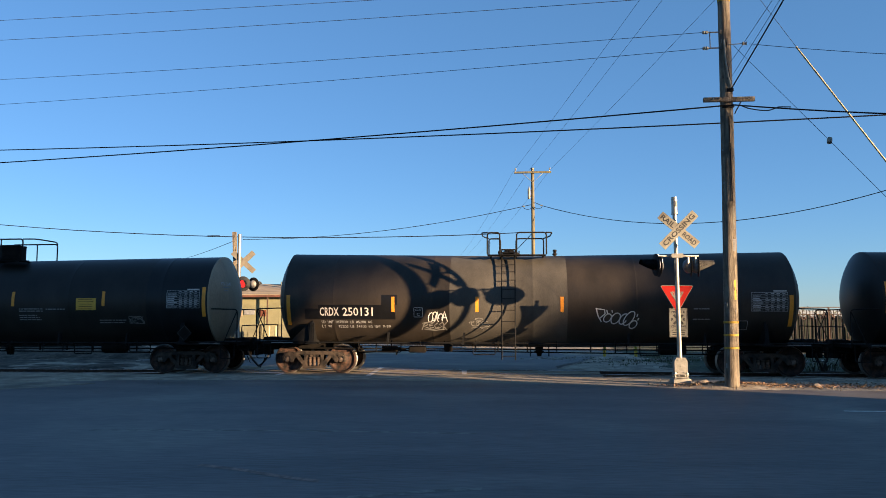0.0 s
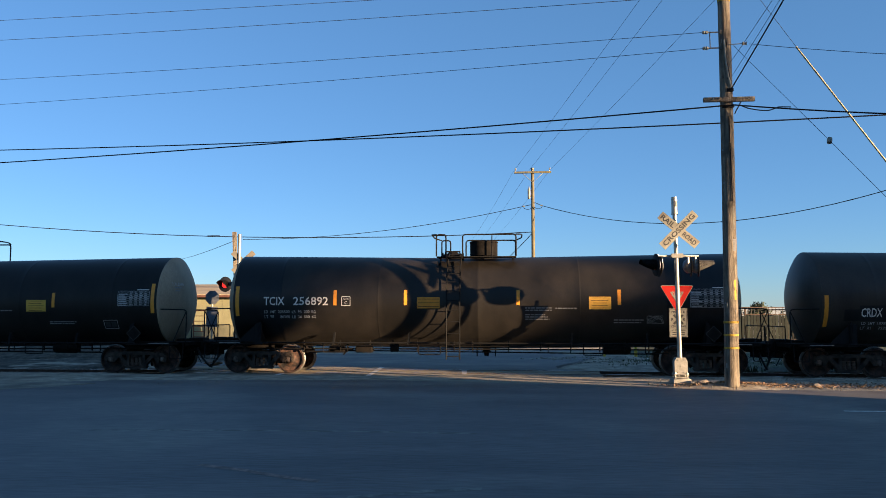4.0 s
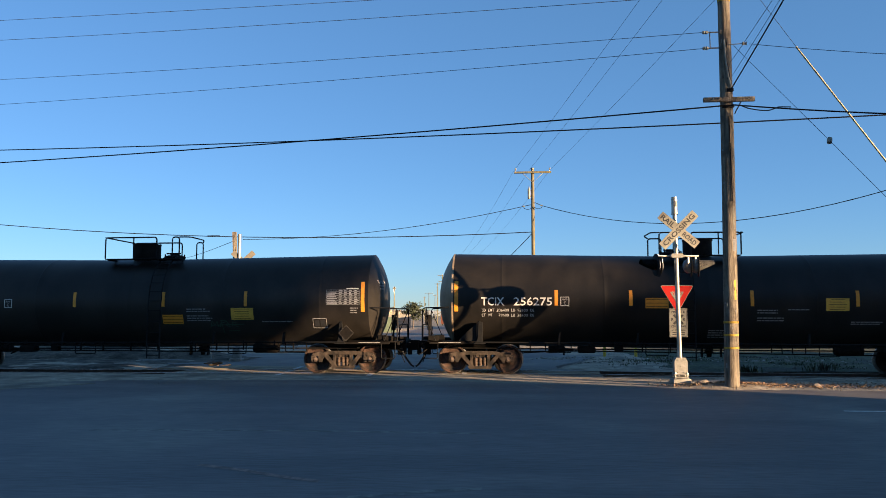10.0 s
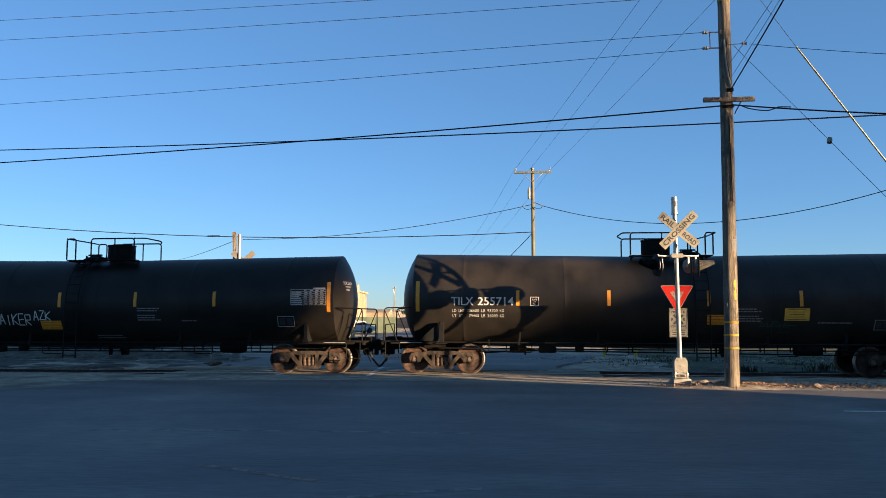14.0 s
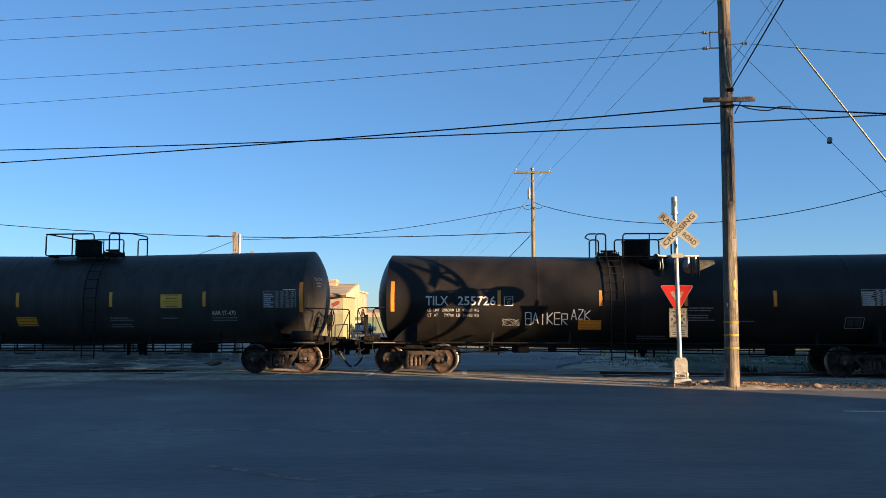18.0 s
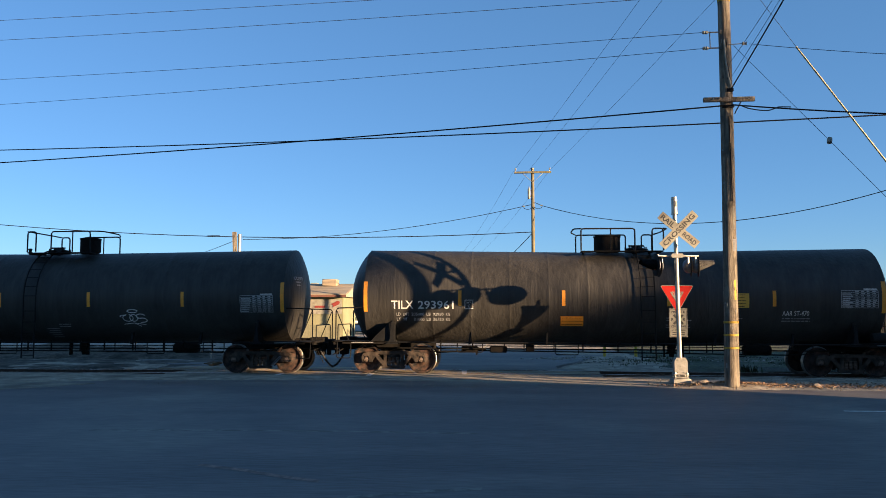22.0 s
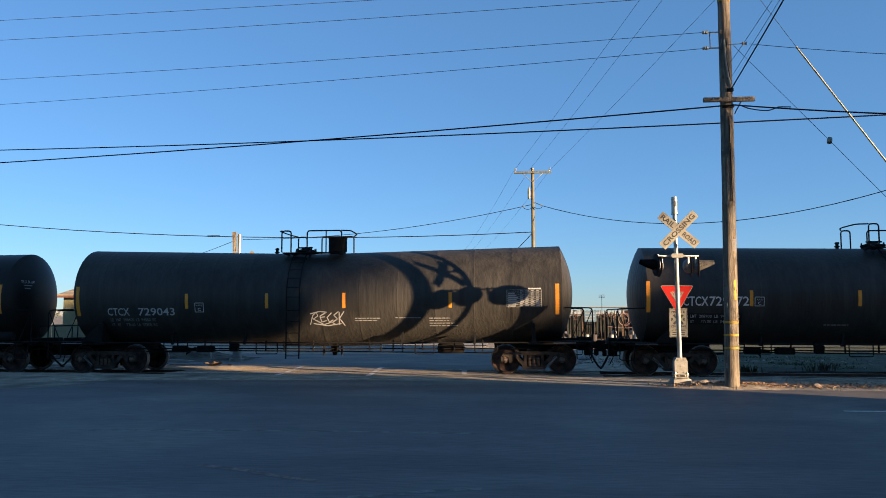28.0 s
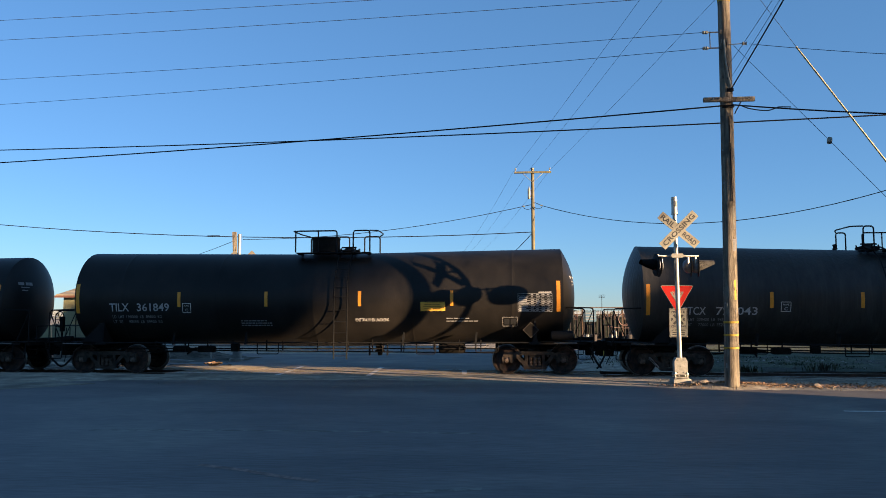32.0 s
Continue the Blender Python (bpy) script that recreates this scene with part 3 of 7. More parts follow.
def mast_signal():
    x, y = 4.49, 21.3
    s = thing("crossing_signal", "galvanised crossing signal mast with white crossbuck and unlit lamps", "crossing signal", pose(x, y, 0.12))
    lean = -0.05
    bm = B()
    pipe(bm, [(0, 0, 0.55), (lean, 0, 4.97)], 0.058, 16)
    part("mast", bm, M_GALV, s, "bright galvanised steel tube")
    bm = B()
    pipe(bm, [(lean * 0.9, 0, 4.50), (lean, 0, 4.97)], 0.080, 16)
    pipe(bm, [(lean * 0.9, 0, 4.50), (lean * 0.91, 0, 4.56)], 0.088, 16)
    box(bm, (lean + 0.02, -0.076, 4.78), (0.055, 0.02, 0.15), None, 0.004)
    part("mast_cap", bm, M_GALV, s, "galvanised mast cap with a dark slot")
    bm = B()
    box(bm, (0, 0, 0.04), (0.46, 0.46, 0.2), None, 0.02)
    part("footing", bm, M_CONCRETE, s, "square concrete footing")
    bm = B()
    box(bm, (0, 0, 0.165), (0.36, 0.36, 0.03), None, 0.006)
    box(bm, (0, 0, 0.235), (0.40, 0.30, 0.025), None, 0.006)
    for a in (-1, 1):
        for b in (-1, 1):
            pipe(bm, [(0.155 * a, 0.13 * b, 0.14), (0.155 * a, 0.13 * b, 0.31)], 0.017, 8)
            pipe(bm, [(0.155 * a, 0.13 * b, 0.25), (0.155 * a, 0.13 * b, 0.285)], 0.03, 6)
    part("base_plate", bm, M_GALV, s, "galvanised base plate with bolts")
    bm = B()
    prism(bm, [(-0.15, 0.25), (0.15, 0.25), (0.17, 0.36), (0.17, 0.58), (0.12, 0.68), (-0.12, 0.68), (-0.17, 0.58), (-0.17, 0.36)], -0.13, 0.13)
    for a, b in ((-0.08, 0.3), (0.08, 0.3), (-0.08, 0.62), (0.08, 0.62), (0, 0.46)):
        disc(bm, (a, -0.13, b), (0, -1, 0), 0.02, 0.015, 8)
    part("junction_box", fixed(bm), M_ALU, s, "cast aluminium junction base")
    cz = 4.045
    crossbuck(s, pose(lean * 0.83 + 0.02, -0.34, cz), True)
    bm = B()
    box(bm, (lean * 0.83 + 0.0, -0.05, cz), (0.12, 0.06, 0.14), None, 0.01)
    box(bm, (lean * 0.83 + 0.01, -0.19, cz), (0.05, 0.27, 0.06), None, 0.006)
    part("sign_clamp", bm, M_GALV, s)
    lz = 3.24
    bm = B()
    lx = lean * 0.65
    prism(bm, [(-0.14, -0.05), (0.14, -0.05), (0.17, 0.0), (0.14, 0.06), (-0.14, 0.06), (-0.17, 0.0)], -0.09, 0.09, m=pose(lx + 0.02, 0, lz + 0.14))
    part("lamp_bracket", fixed(bm), M_ALU, s, "cast aluminium crossarm bracket")
    bm = B()
    pipe(bm, bent([(lx - 0.55, -0.18, lz + 0.14), (lx - 0.3, 0, lz + 0.14), (lx, 0, lz + 0.14), (lx + 0.3, 0.02, lz + 0.14), (lx + 0.62, 0.19, lz + 0.15)], 0.1), 0.024, 10)
    for a, b in ((-0.52, -0.16), (-0.36, 0.08), (0.34, 0.12), (0.54, 0.17)):
        pipe(bm, [(lx + a, b, lz + 0.17), (lx + a, b, lz - 0.05)], 0.03, 8)
    part("crossarm", bm, M_GALV, s, "thin galvanised lamp crossarm")
    for dx, dy, turn, hood in ((-0.567, -0.20, -80, None), (-0.42, 0.20, -80, None), (0.45, 0.36, 83, M_HOOD), (0.64, 0.34, 83, M_PALEHOOD)):
        lamp_head(s, pose(lx + dx, dy, lz - 0.11, 0, 0, turn), False, hood, M_BLACKSTEEL, M_DULLALU, 1.0 if dx > 0 else 0.55)
    return s

def yield_post():
    x, y = 4.675, 22.4
    s = thing("yield_sign", "red yield sign above a white crossing notice on thin post", "traffic sign", pose(x, y, 0.05))
    bm = B()
    pipe(bm, [(0, 0, -0.1), (0, 0, 2.86)], 0.03, 10)
    part("post", bm, M_GALV, s, "thin galvanised post")
    def tri(k, yy, mt, nm, lab=""):
        cx, cz, w = 0.0, 2.70 - 0.30, 0.92 * k
        h = w * 0.866
        top = cz + 0.3 * 1.0 * k - 0.0
        pts = []
        r = 0.06 * k
        P = [Vector((-w / 2, top)), Vector((w / 2, top)), Vector((0, top - h))]
        for i in range(3):
            a, b, c = P[i - 1], P[i], P[(i + 1) % 3]
            p, q = b + (a - b).normalized() * r, b + (c - b).normalized() * r
            for j in range(5):
                u = j / 4
                pts.append(tuple(p * (1 - u) ** 2 + b * 2 * u * (1 - u) + q * u * u))
        bm = B()
        prism(bm, pts, yy - 0.004, yy)
        return part(nm, fixed(bm), mt, s, lab, smooth=None)
    plate = tri(1.0, -0.032, M_SIGNWHITE, "sign_plate", "white edged triangular sign")
    tri(0.955, -0.0365, M_SIGNRED, "red_field", "red reflective field")
    tri(0.42, -0.041, M_SIGNWHITE, "white_field", "small white triangle")
    lettering("letters", "YIELD", 0.26, 0.07, M_SIGNRED, s, pose(0, -0.047, 2.47, 90))
    bm = B()
    box(bm, (0.02, -0.034, 1.655), (0.50, 0.004, 0.80), None, 0.0015)
    n = part("notice", bm, M_SIGNWHITE, s, "white notice plate with black border and cross")
    for c, sz in (((0.02, 2.03), (0.46, 0.008)), ((0.02, 1.28), (0.46, 0.008)), ((-0.21, 1.655), (0.008, 0.75)), ((0.25, 1.655), (0.008, 0.75)), ((0.02, 1.51), (0.38, 0.008))):
        bm = B()
        box(bm, (c[0], -0.038, c[1]), (sz[0], 0.003, sz[1]))
        part("border", bm, M_SIGNBLACK, n, smooth=None)
    for a in (45, -45):
        bm = B()
        box(bm, (0, 0, 0), (0.36, 0.003, 0.06))
        bmesh.ops.transform(bm, matrix=pose(0.02, -0.0385 - (0.0015 if a > 0 else 0), 1.75, 0, a, 0), verts=bm.verts)
        part("cross_bar", bm, M_SIGNBLACK, n, smooth=None)
    for w, cx, cz, ww, hh in (("PRIVATE", 0.02, 1.965, 0.36, 0.065), ("R", -0.14, 1.75, 0.07, 0.09), ("R", 0.18, 1.75, 0.07, 0.09), ("CROSSING", 0.02, 1.56, 0.40, 0.06), ("NO TRESPASSING", 0.02, 1.45, 0.38, 0.05)):
        lettering("letters", w, ww, hh, M_SIGNBLACK, n, pose(cx, -0.041, cz, 90))
    for cz in (1.385, 1.335):
        bm = B()
        box(bm, (0.02, -0.038, cz), (0.34, 0.003, 0.022))
        part("text_bar", bm, M_SIGNBLACK, n, smooth=None)
    return s

POLE_X, POLE_Y = 5.57, 20.3
def near_pole():
    s = thing("utility_pole", "tall weathered brown wooden utility pole with yellow bands", "utility pole", pose(POLE_X * 0.978, POLE_Y * 0.978, 0.042) @ Matrix.Scale(0.978, 4))
    bm = B()
    top = (0.08, 0, 13.2)
    n = 40
    rows = []
    for i in range(n + 1):
        u = i / n
        z = 0.05 + 13.15 * u
        c = Vector((top[0] * u + 0.035 * math.sin(u * 3.1) - 0.03, 0, z))
        r = 0.178 - 0.036 * u
        rows.append([bm.verts.new(c + Vector((math.cos(a), math.sin(a), 0)) * (r * (1 + 0.035 * noise.noise((math.cos(a) * 3, math.sin(a) * 3, z * 0.8))))) for a in [2 * math.pi * k / 28 for k in range(28)]])
    for a, b in zip(rows, rows[1:]):
        for k in range(28):
            bm.faces.new((a[k], a[(k + 1) % 28], b[(k + 1) % 28], b[k]))
    bm.faces.new(rows[-1])
    part("pole", bm, M_WOODPOLE, s, "cracked weathered brown timber", smooth=50)
    def cx(z):
        u = (z - 0.05) / 13.15
        return top[0] * u + 0.035 * math.sin(u * 3.1) - 0.03
    for z, h in ((1.74, 0.05), (1.42, 0.05), (1.10, 0.05), (10.1, 0.09)):
        r = 0.178 - 0.036 * z / 13.15 + 0.008
        bm = B()
        lathe(bm, [(r, -h / 2), (r, h / 2)], pose(cx(z), 0, z), 28)
        bmesh.ops.solidify(bm, geom=bm.faces[:], thickness=0.004)
        part("yellow_band", bm, M_BAND, s, "yellow band round the pole")
    for z, w, h, mt in ((4.35, 0.045, 0.55, M_SIGNWHITE), (3.68, 0.07, 0.3, M_GREYTEXT), (2.55, 0.05, 0.5, M_BAND)):
        r = 0.178 - 0.036 * z / 13.15
        bm = B()
        box(bm, (cx(z) + 0.07, -r * 0.93, z), (w, 0.012, h), None, 0.003)
        part("tag", bm, mt, s, "narrow tag nailed to the pole")
    rk = random.Random(21)
    for k in range(26):
        z, a = rk.uniform(0.4, 10.2), rk.uniform(200, 340)
        r = 0.178 - 0.036 * z / 13.15
        bm = B()
        box(bm, (0, 0, 0), (rk.uniform(0.012, 0.03), 0.014, rk.uniform(0.03, 0.12)), None, 0.003)
        bmesh.ops.transform(bm, matrix=pose(cx(z) + r * math.cos(math.radians(a)), r * math.sin(math.radians(a)), z, 0, 0, a + 90), verts=bm.verts)
        part("staple" if k % 3 else "tag", bm, M_CAP if k % 3 else M_GREYTEXT, s)
    # small communication crossarm
    bm = B()
    box(bm, (cx(7.41) + 0.0, -0.22, 7.41), (1.28, 0.09, 0.115), None, 0.01)
    part("crossarm", bm, M_WOODPOLE, s, "short brown timber crossarm")
    for a in (0.48, -0.4):
        bm = B()
        disc(bm, (cx(7.41) + a, -0.27, 7.41), (0, -1, 0), 0.018, 0.02, 8)
        part("bolt", bm, M_GALV, s)
    bm = B()
    pipe(bm, [(cx(7.3) + 0.32, -0.2, 7.38), (cx(7.1) + 0.15, -0.17, 7.05)], 0.016, 6)
    box(bm, (cx(7.2) + 0.0, -0.16, 7.24), (0.3, 0.05, 0.05), None, 0.01)
    part("brace", bm, M_BLACKSTEEL, s, "thin dark steel brace")
    # steel standoff with two insulators
    bm = B()
    for z in (9.23, 8.81):
        pipe(bm, [(cx(z) - 0.1, -0.1, z), (cx(z) - 0.5, -0.1, z)], 0.018, 8)
        box(bm, (cx(z) - 0.14, -0.1, z), (0.05, 0.08, 0.1), None, 0.006)
    pipe(bm, [(cx(9) - 0.40, -0.1, 9.25), (cx(9) - 0.40, -0.1, 8.79)], 0.013, 8)
    part("standoff_bracket", bm, M_HOOD, s, "dull steel standoff bracket")
    for z in (9.23, 8.81):
        bm = B()
        lathe(bm, [(0, -0.07), (0.035, -0.07), (0.05, -0.03), (0.035, 0), (0.05, 0.03), (0.035, 0.07), (0, 0.07)], pose(cx(z) - 0.52, -0.1, z, 0, 90), 12)
        part("insulator", bm, M_ALU, s, "grey ribbed insulator")
    bm = B()
    pipe(bm, [(cx(8.9), -0.15, 8.88), (cx(8.9) + 0.2, -0.15, 8.88), (cx(8.9) + 0.40, -0.15, 8.89)], 0.012, 8)
    lathe(bm, [(0, -0.06), (0.05, -0.05), (0.03, 0), (0.05, 0.05), (0, 0.06)], pose(cx(8.9) + 0.45, -0.15, 8.89, 0, 90), 12)
    part("strain_insulator", bm, M_ALU, s)
    bm = B()
    pipe(bm, bent([(cx(9) - 0.06, -0.17, 9.0), (cx(9) - 0.05, -0.18, 8.5), (cx(8.2) + 0.02, -0.18, 8.0), (cx(7.8) + 0.09, -0.18, 7.72)], 0.2), 0.022, 8)
    part("conduit", bm, M_SIGNWHITE, s, "pale grey conduit curving down the pole")
    bm = B()
    pipe(bm, bent([(cx(9) + 0.02, -0.165, 9.05), (cx(9) - 0.04, -0.17, 8.6), (cx(8.2) + 0.06, -0.17, 8.0), (cx(7.8) + 0.09, -0.17, 7.68)], 0.2), 0.009, 6)
    box(bm, (cx(7.7) + 0.06, -0.16, 7.68), (0.16, 0.06, 0.09), None, 0.01)
    pipe(bm, [(cx(5) + 0.02, -0.17, 7.0), (cx(4) + 0.05, -0.185, 4.8)], 0.011, 6)
    part("riser_cable", bm, M_WIRE, s, "thin cable stapled to the pole")
    return s

def pole_far(x, y, h, r, arm, label, pins=4, second=None):
    s = thing("utility_pole", label, "utility pole", pose(x, y, 0))
    bm = B()
    pipe(bm, [(0, 0, -1.0), (0, 0, h)], r, 12, r * 0.72)
    part("pole", bm, M_WOODFAR, s)
    for z, w in [(h - 0.35, arm)] + ([second] if second else []):
        bm = B()
        box(bm, (0, -r, z), (w, 0.12, 0.14), None, 0.015)
        ar = part("crossarm", bm, M_WOODFAR, s)
        for i in range(pins):
            bm = B()
            a = (i / (pins - 1) - 0.5) * (w - 0.2)
            lathe(bm, [(0.02, 0), (0.03, 0.12), (0.06, 0.16), (0.05, 0.24), (0, 0.27)], pose(a, -r, z + 0.07), 8)
            part("insulator", bm, M_GALV, ar)
        bm = B()
        for sg in (-1, 1):
            pipe(bm, [(sg * w * 0.28, -r, z - 0.05), (0, -r, z - 0.75)], 0.02, 6)
        part("brace", bm, M_GALV, ar)
    return s

def far_signal():
    x, y = -11.72, 33.0
    s = thing("crossing_signal", "crossing signal mast seen from behind with one lit red lamp", "crossing signal", pose(x, y, -0.1))
    bm = B()
    pipe(bm, [(0, 0, 0.5), (0.0, 0, 5.55)], 0.075, 14)
    part("mast", bm, M_GALV, s)
    bm = B()
    box(bm, (0, 0, 0.05), (0.5, 0.5, 0.25), None, 0.02)
    part("footing", bm, M_CONCRETE, s)
    bm = B()
    box(bm, (0, 0, 0.4), (0.34, 0.3, 0.5), None, 0.04)
    part("junction_box", bm, M_ALU, s)
    crossbuck(s, pose(0.15, 0.12, 4.34, 0, 0, 30), False)
    bm = B()
    pipe(bm, [(-0.75, 0, 3.42), (0.75, 0, 3.42)], 0.03, 10)
    box(bm, (0, 0, 3.42), (0.24, 0.18, 0.14), None, 0.02)
    part("crossarm", bm, M_ALU, s)
    lamp_head(s, pose(-0.57, -0.06, 3.36, 0, 0, -12) @ Matrix.Scale(1.1, 4), True)
    lamp_head(s, pose(0.21, -0.06, 3.38, 0, 0, 8) @ Matrix.Scale(1.08, 4), True)
    lamp_head(s, pose(0.63, 0.06, 3.36, 0, 0, 160) @ Matrix.Scale(1.0, 4), False, M_HOOD, M_BLACKSTEEL, M_ALU)
    g = thing("stop_sign", "bare dull back of an octagonal stop sign on post", "traffic sign", pose(-13.27, 34.0, -0.1))
    bm = B()
    pipe(bm, [(0, 0.03, 0), (0, 0.03, 3.1)], 0.035, 10)
    part("post", bm, M_GALV, g)
    bm = B()
    prism(bm, [(0.33 * math.cos(math.radians(22.5 + 45 * k)), 2.81 + 0.33 * math.sin(math.radians(22.5 + 45 * k))) for k in range(8)], -0.012, -0.006)
    part("plate", fixed(bm), M_SIGNBACK, g, "dull grey octagonal plate", smooth=None)
    bm = B()
    box(bm, (0, -0.009, 1.95), (0.52, 0.006, 0.90), None, 0.002)
    part("notice_plate", bm, M_SIGNBACK, g)
    # leaning old post beside it
    p = thing("old_post", "leaning weathered timber post behind the signal", "post", pose(-12.0, 34.0, -0.2))
    bm = B()
    prism(bm, [(-0.08, -0.07), (0.08, -0.07), (0.08, 0.07), (-0.08, 0.07)], 0, 5.86, "xy", Matrix.Shear("XY", 4, (-0.055, 0.0)))
    part("timber", fixed(bm), M_WOODPOLE, p)

mast_signal()
yield_post()
near_pole()
far_signal()
def pole_hardware(s):
    # fuse cutout and slack cable loops of the pole beyond the track
    bm = B()
    lathe(bm, [(0, -0.45), (0.07, -0.43), (0.10, -0.36), (0.10, 0.24), (0.06, 0.32), (0.03, 0.40), (0, 0.62)], pose(-0.27, -0.12, 10.70), 12)
    part("cutout", fixed(bm), M_ALU, s, "slim grey fuse cutout")
    for z in (10.45, 10.85):
        bm = B()
        box(bm, (-0.16, -0.12, z), (0.22, 0.05, 0.05), None, 0.008)
        part("bracket", bm, M_BLACKSTEEL, s)
    for x0, z0, x1, z1 in ((-0.65, 9.75, -0.1, 9.85), (0.60, 9.80, 0.12, 10.0)):
        bm = B()
        pipe(bm, [(x0, 0, z0), (x1, -0.15, z1)], 0.022, 6)
        for k in range(3):
            pipe(bm, [((x0 + x1) / 2 + (0.30 - 0.05 * k) * math.cos(a), -0.16 - 0.03 * k, z0 - 0.10 - 0.03 * k + (0.15 - 0.02 * k) * math.sin(a)) for a in [math.pi * (1 + q / 10) for q in range(11)]], 0.012, 6)
        part("cable_loop", bm, M_WIRE, s, "short slack loops of black cable")
        bm = B()
        lathe(bm, [(0, -0.1), (0.05, -0.08), (0.06, 0), (0.05, 0.08), (0, 0.1)], pose(x0, 0, z0, 0, 90), 10)
        part("dead_end", fixed(bm), M_GALV, s)

pole_hardware(pole_far(1.72, 56, 12.54, 0.155, 2.64, "wooden utility pole with a crossarm beyond the track", 3))

# ---- train ----
def band(car, pts2, off):
    return [(x, -car["surf"](x, z) - off, z) for x, z in pts2]

def make_surface(R, zc, dip):
    def axis(x):
        return zc + dip * (min(abs(x), 7.95) / 7.95 - 0.5)
    def surf(x, z):
        return math.sqrt(max(0.0, R * R - (z - axis(x)) ** 2))
    return axis, surf

def panel_mesh(car, r, off, material, name, cut=None):
    """A thin sheet lying on the tank's near side; r = x0, z0, x1, z1."""
    x0, z0, x1, z1 = r
    bm = B()
    nx, nz = max(1, round((x1 - x0) / 0.4)), max(2, round((z1 - z0) / 0.08))
    g = [[bm.verts.new(band(car, [(x0 + (x1 - x0) * i / nx, z0 + (z1 - z0) * j / nz)], off)[0]) for j in range(nz + 1)] for i in range(nx + 1)]
    for i in range(nx):
        for j in range(nz):
            bm.faces.new((g[i][j], g[i + 1][j], g[i + 1][j + 1], g[i][j + 1]))
    return link(name, bm, material)

def wrap_text(car, body, r, off, material, name="lettering"):
    x0, z0, x1, z1 = r
    me = text_mesh(body, x1 - x0, z1 - z0).copy()
    me.materials.clear()
    me.materials.append(material)
    co = np.zeros(len(me.vertices) * 3)
    me.vertices.foreach_get("co", co)
    co = co.reshape(-1, 3)
    X, Z = co[:, 0] + (x0 + x1) / 2, co[:, 1] + (z0 + z1) / 2
    ax = car["zc"] + car["dip"] * (np.minimum(np.abs(X), 7.95) / 7.95 - 0.5)
    Y = -np.sqrt(np.maximum(0, car["R"] ** 2 - (Z - ax) ** 2)) - off
    me.vertices.foreach_set("co", np.stack([X, Y, Z], 1).ravel())
    return me

def ribbon(bm, car, pts, w, off):
    fine = []
    for p, q in zip(pts, pts[1:]):
        p, q = Vector(p), Vector(q)
        n = max(1, int((q - p).length / 0.07))
        fine += [p.lerp(q, i / n) for i in range(n)]
    pts = fine + [Vector(pts[-1])]
    vs = []
    for i, p in enumerate(pts):
        t = (pts[min(i + 1, len(pts) - 1)] - pts[max(i - 1, 0)]).normalized()
        n = Vector((-t.y, t.x)) * w / 2
        vs.append([bm.verts.new(band(car, [tuple(q)], off)[0]) for q in (p - n, p + n)])
    for a, b in zip(vs, vs[1:]):
        bm.faces.new((a[0], a[1], b[1], b[0]))

STROKES = {
    "B": "00 02 12 11 01 11 10 00", "A": "00 12 20 15 05", "I": "00 02", "K": "00 02 01 12 01 10", "E": "12 02 01 11 01 00 10",
    "R": "00 02 12 11 01 10", "S": "12 02 01 11 10 00", "C": "12 02 00 10", "L": "02 00 10", "Z": "02 12 00 10"}

def stroke_word(bm, car, r, word, w):
    x0, z0, x1, z1 = r
    n = len(word)
    for k, ch in enumerate(word):
        a, cw = x0 + (x1 - x0) * k / n, (x1 - x0) / n * 0.78
        jig = 0.1 * math.sin(k * 2.3)
        for q, path in enumerate({"A": ("00 12 20", "05 15"), "I": ("10 12",)}.get(ch, (STROKES.get(ch, "00 02"),))):
            pts = []
            for p in path.split():
                u, v = int(p[0]), int(p[1])
                if ch == "A":
                    u = u / 2
                    v = 0.7 if v == 5 else v
                    u = {0.0: 0.12, 0.5: 0.88}.get(u, u) if v == 0.7 else u
                pts.append((a + cw * (0.5 if ch == "I" else u), z0 + (z1 - z0) * (v / 2 * (1 - abs(jig)) + max(0, jig))))
            for i, (p0, p1) in enumerate(zip(pts, pts[1:])):
                ribbon(bm, car, [p0, p1], w, 0.007 + 0.0003 * i)

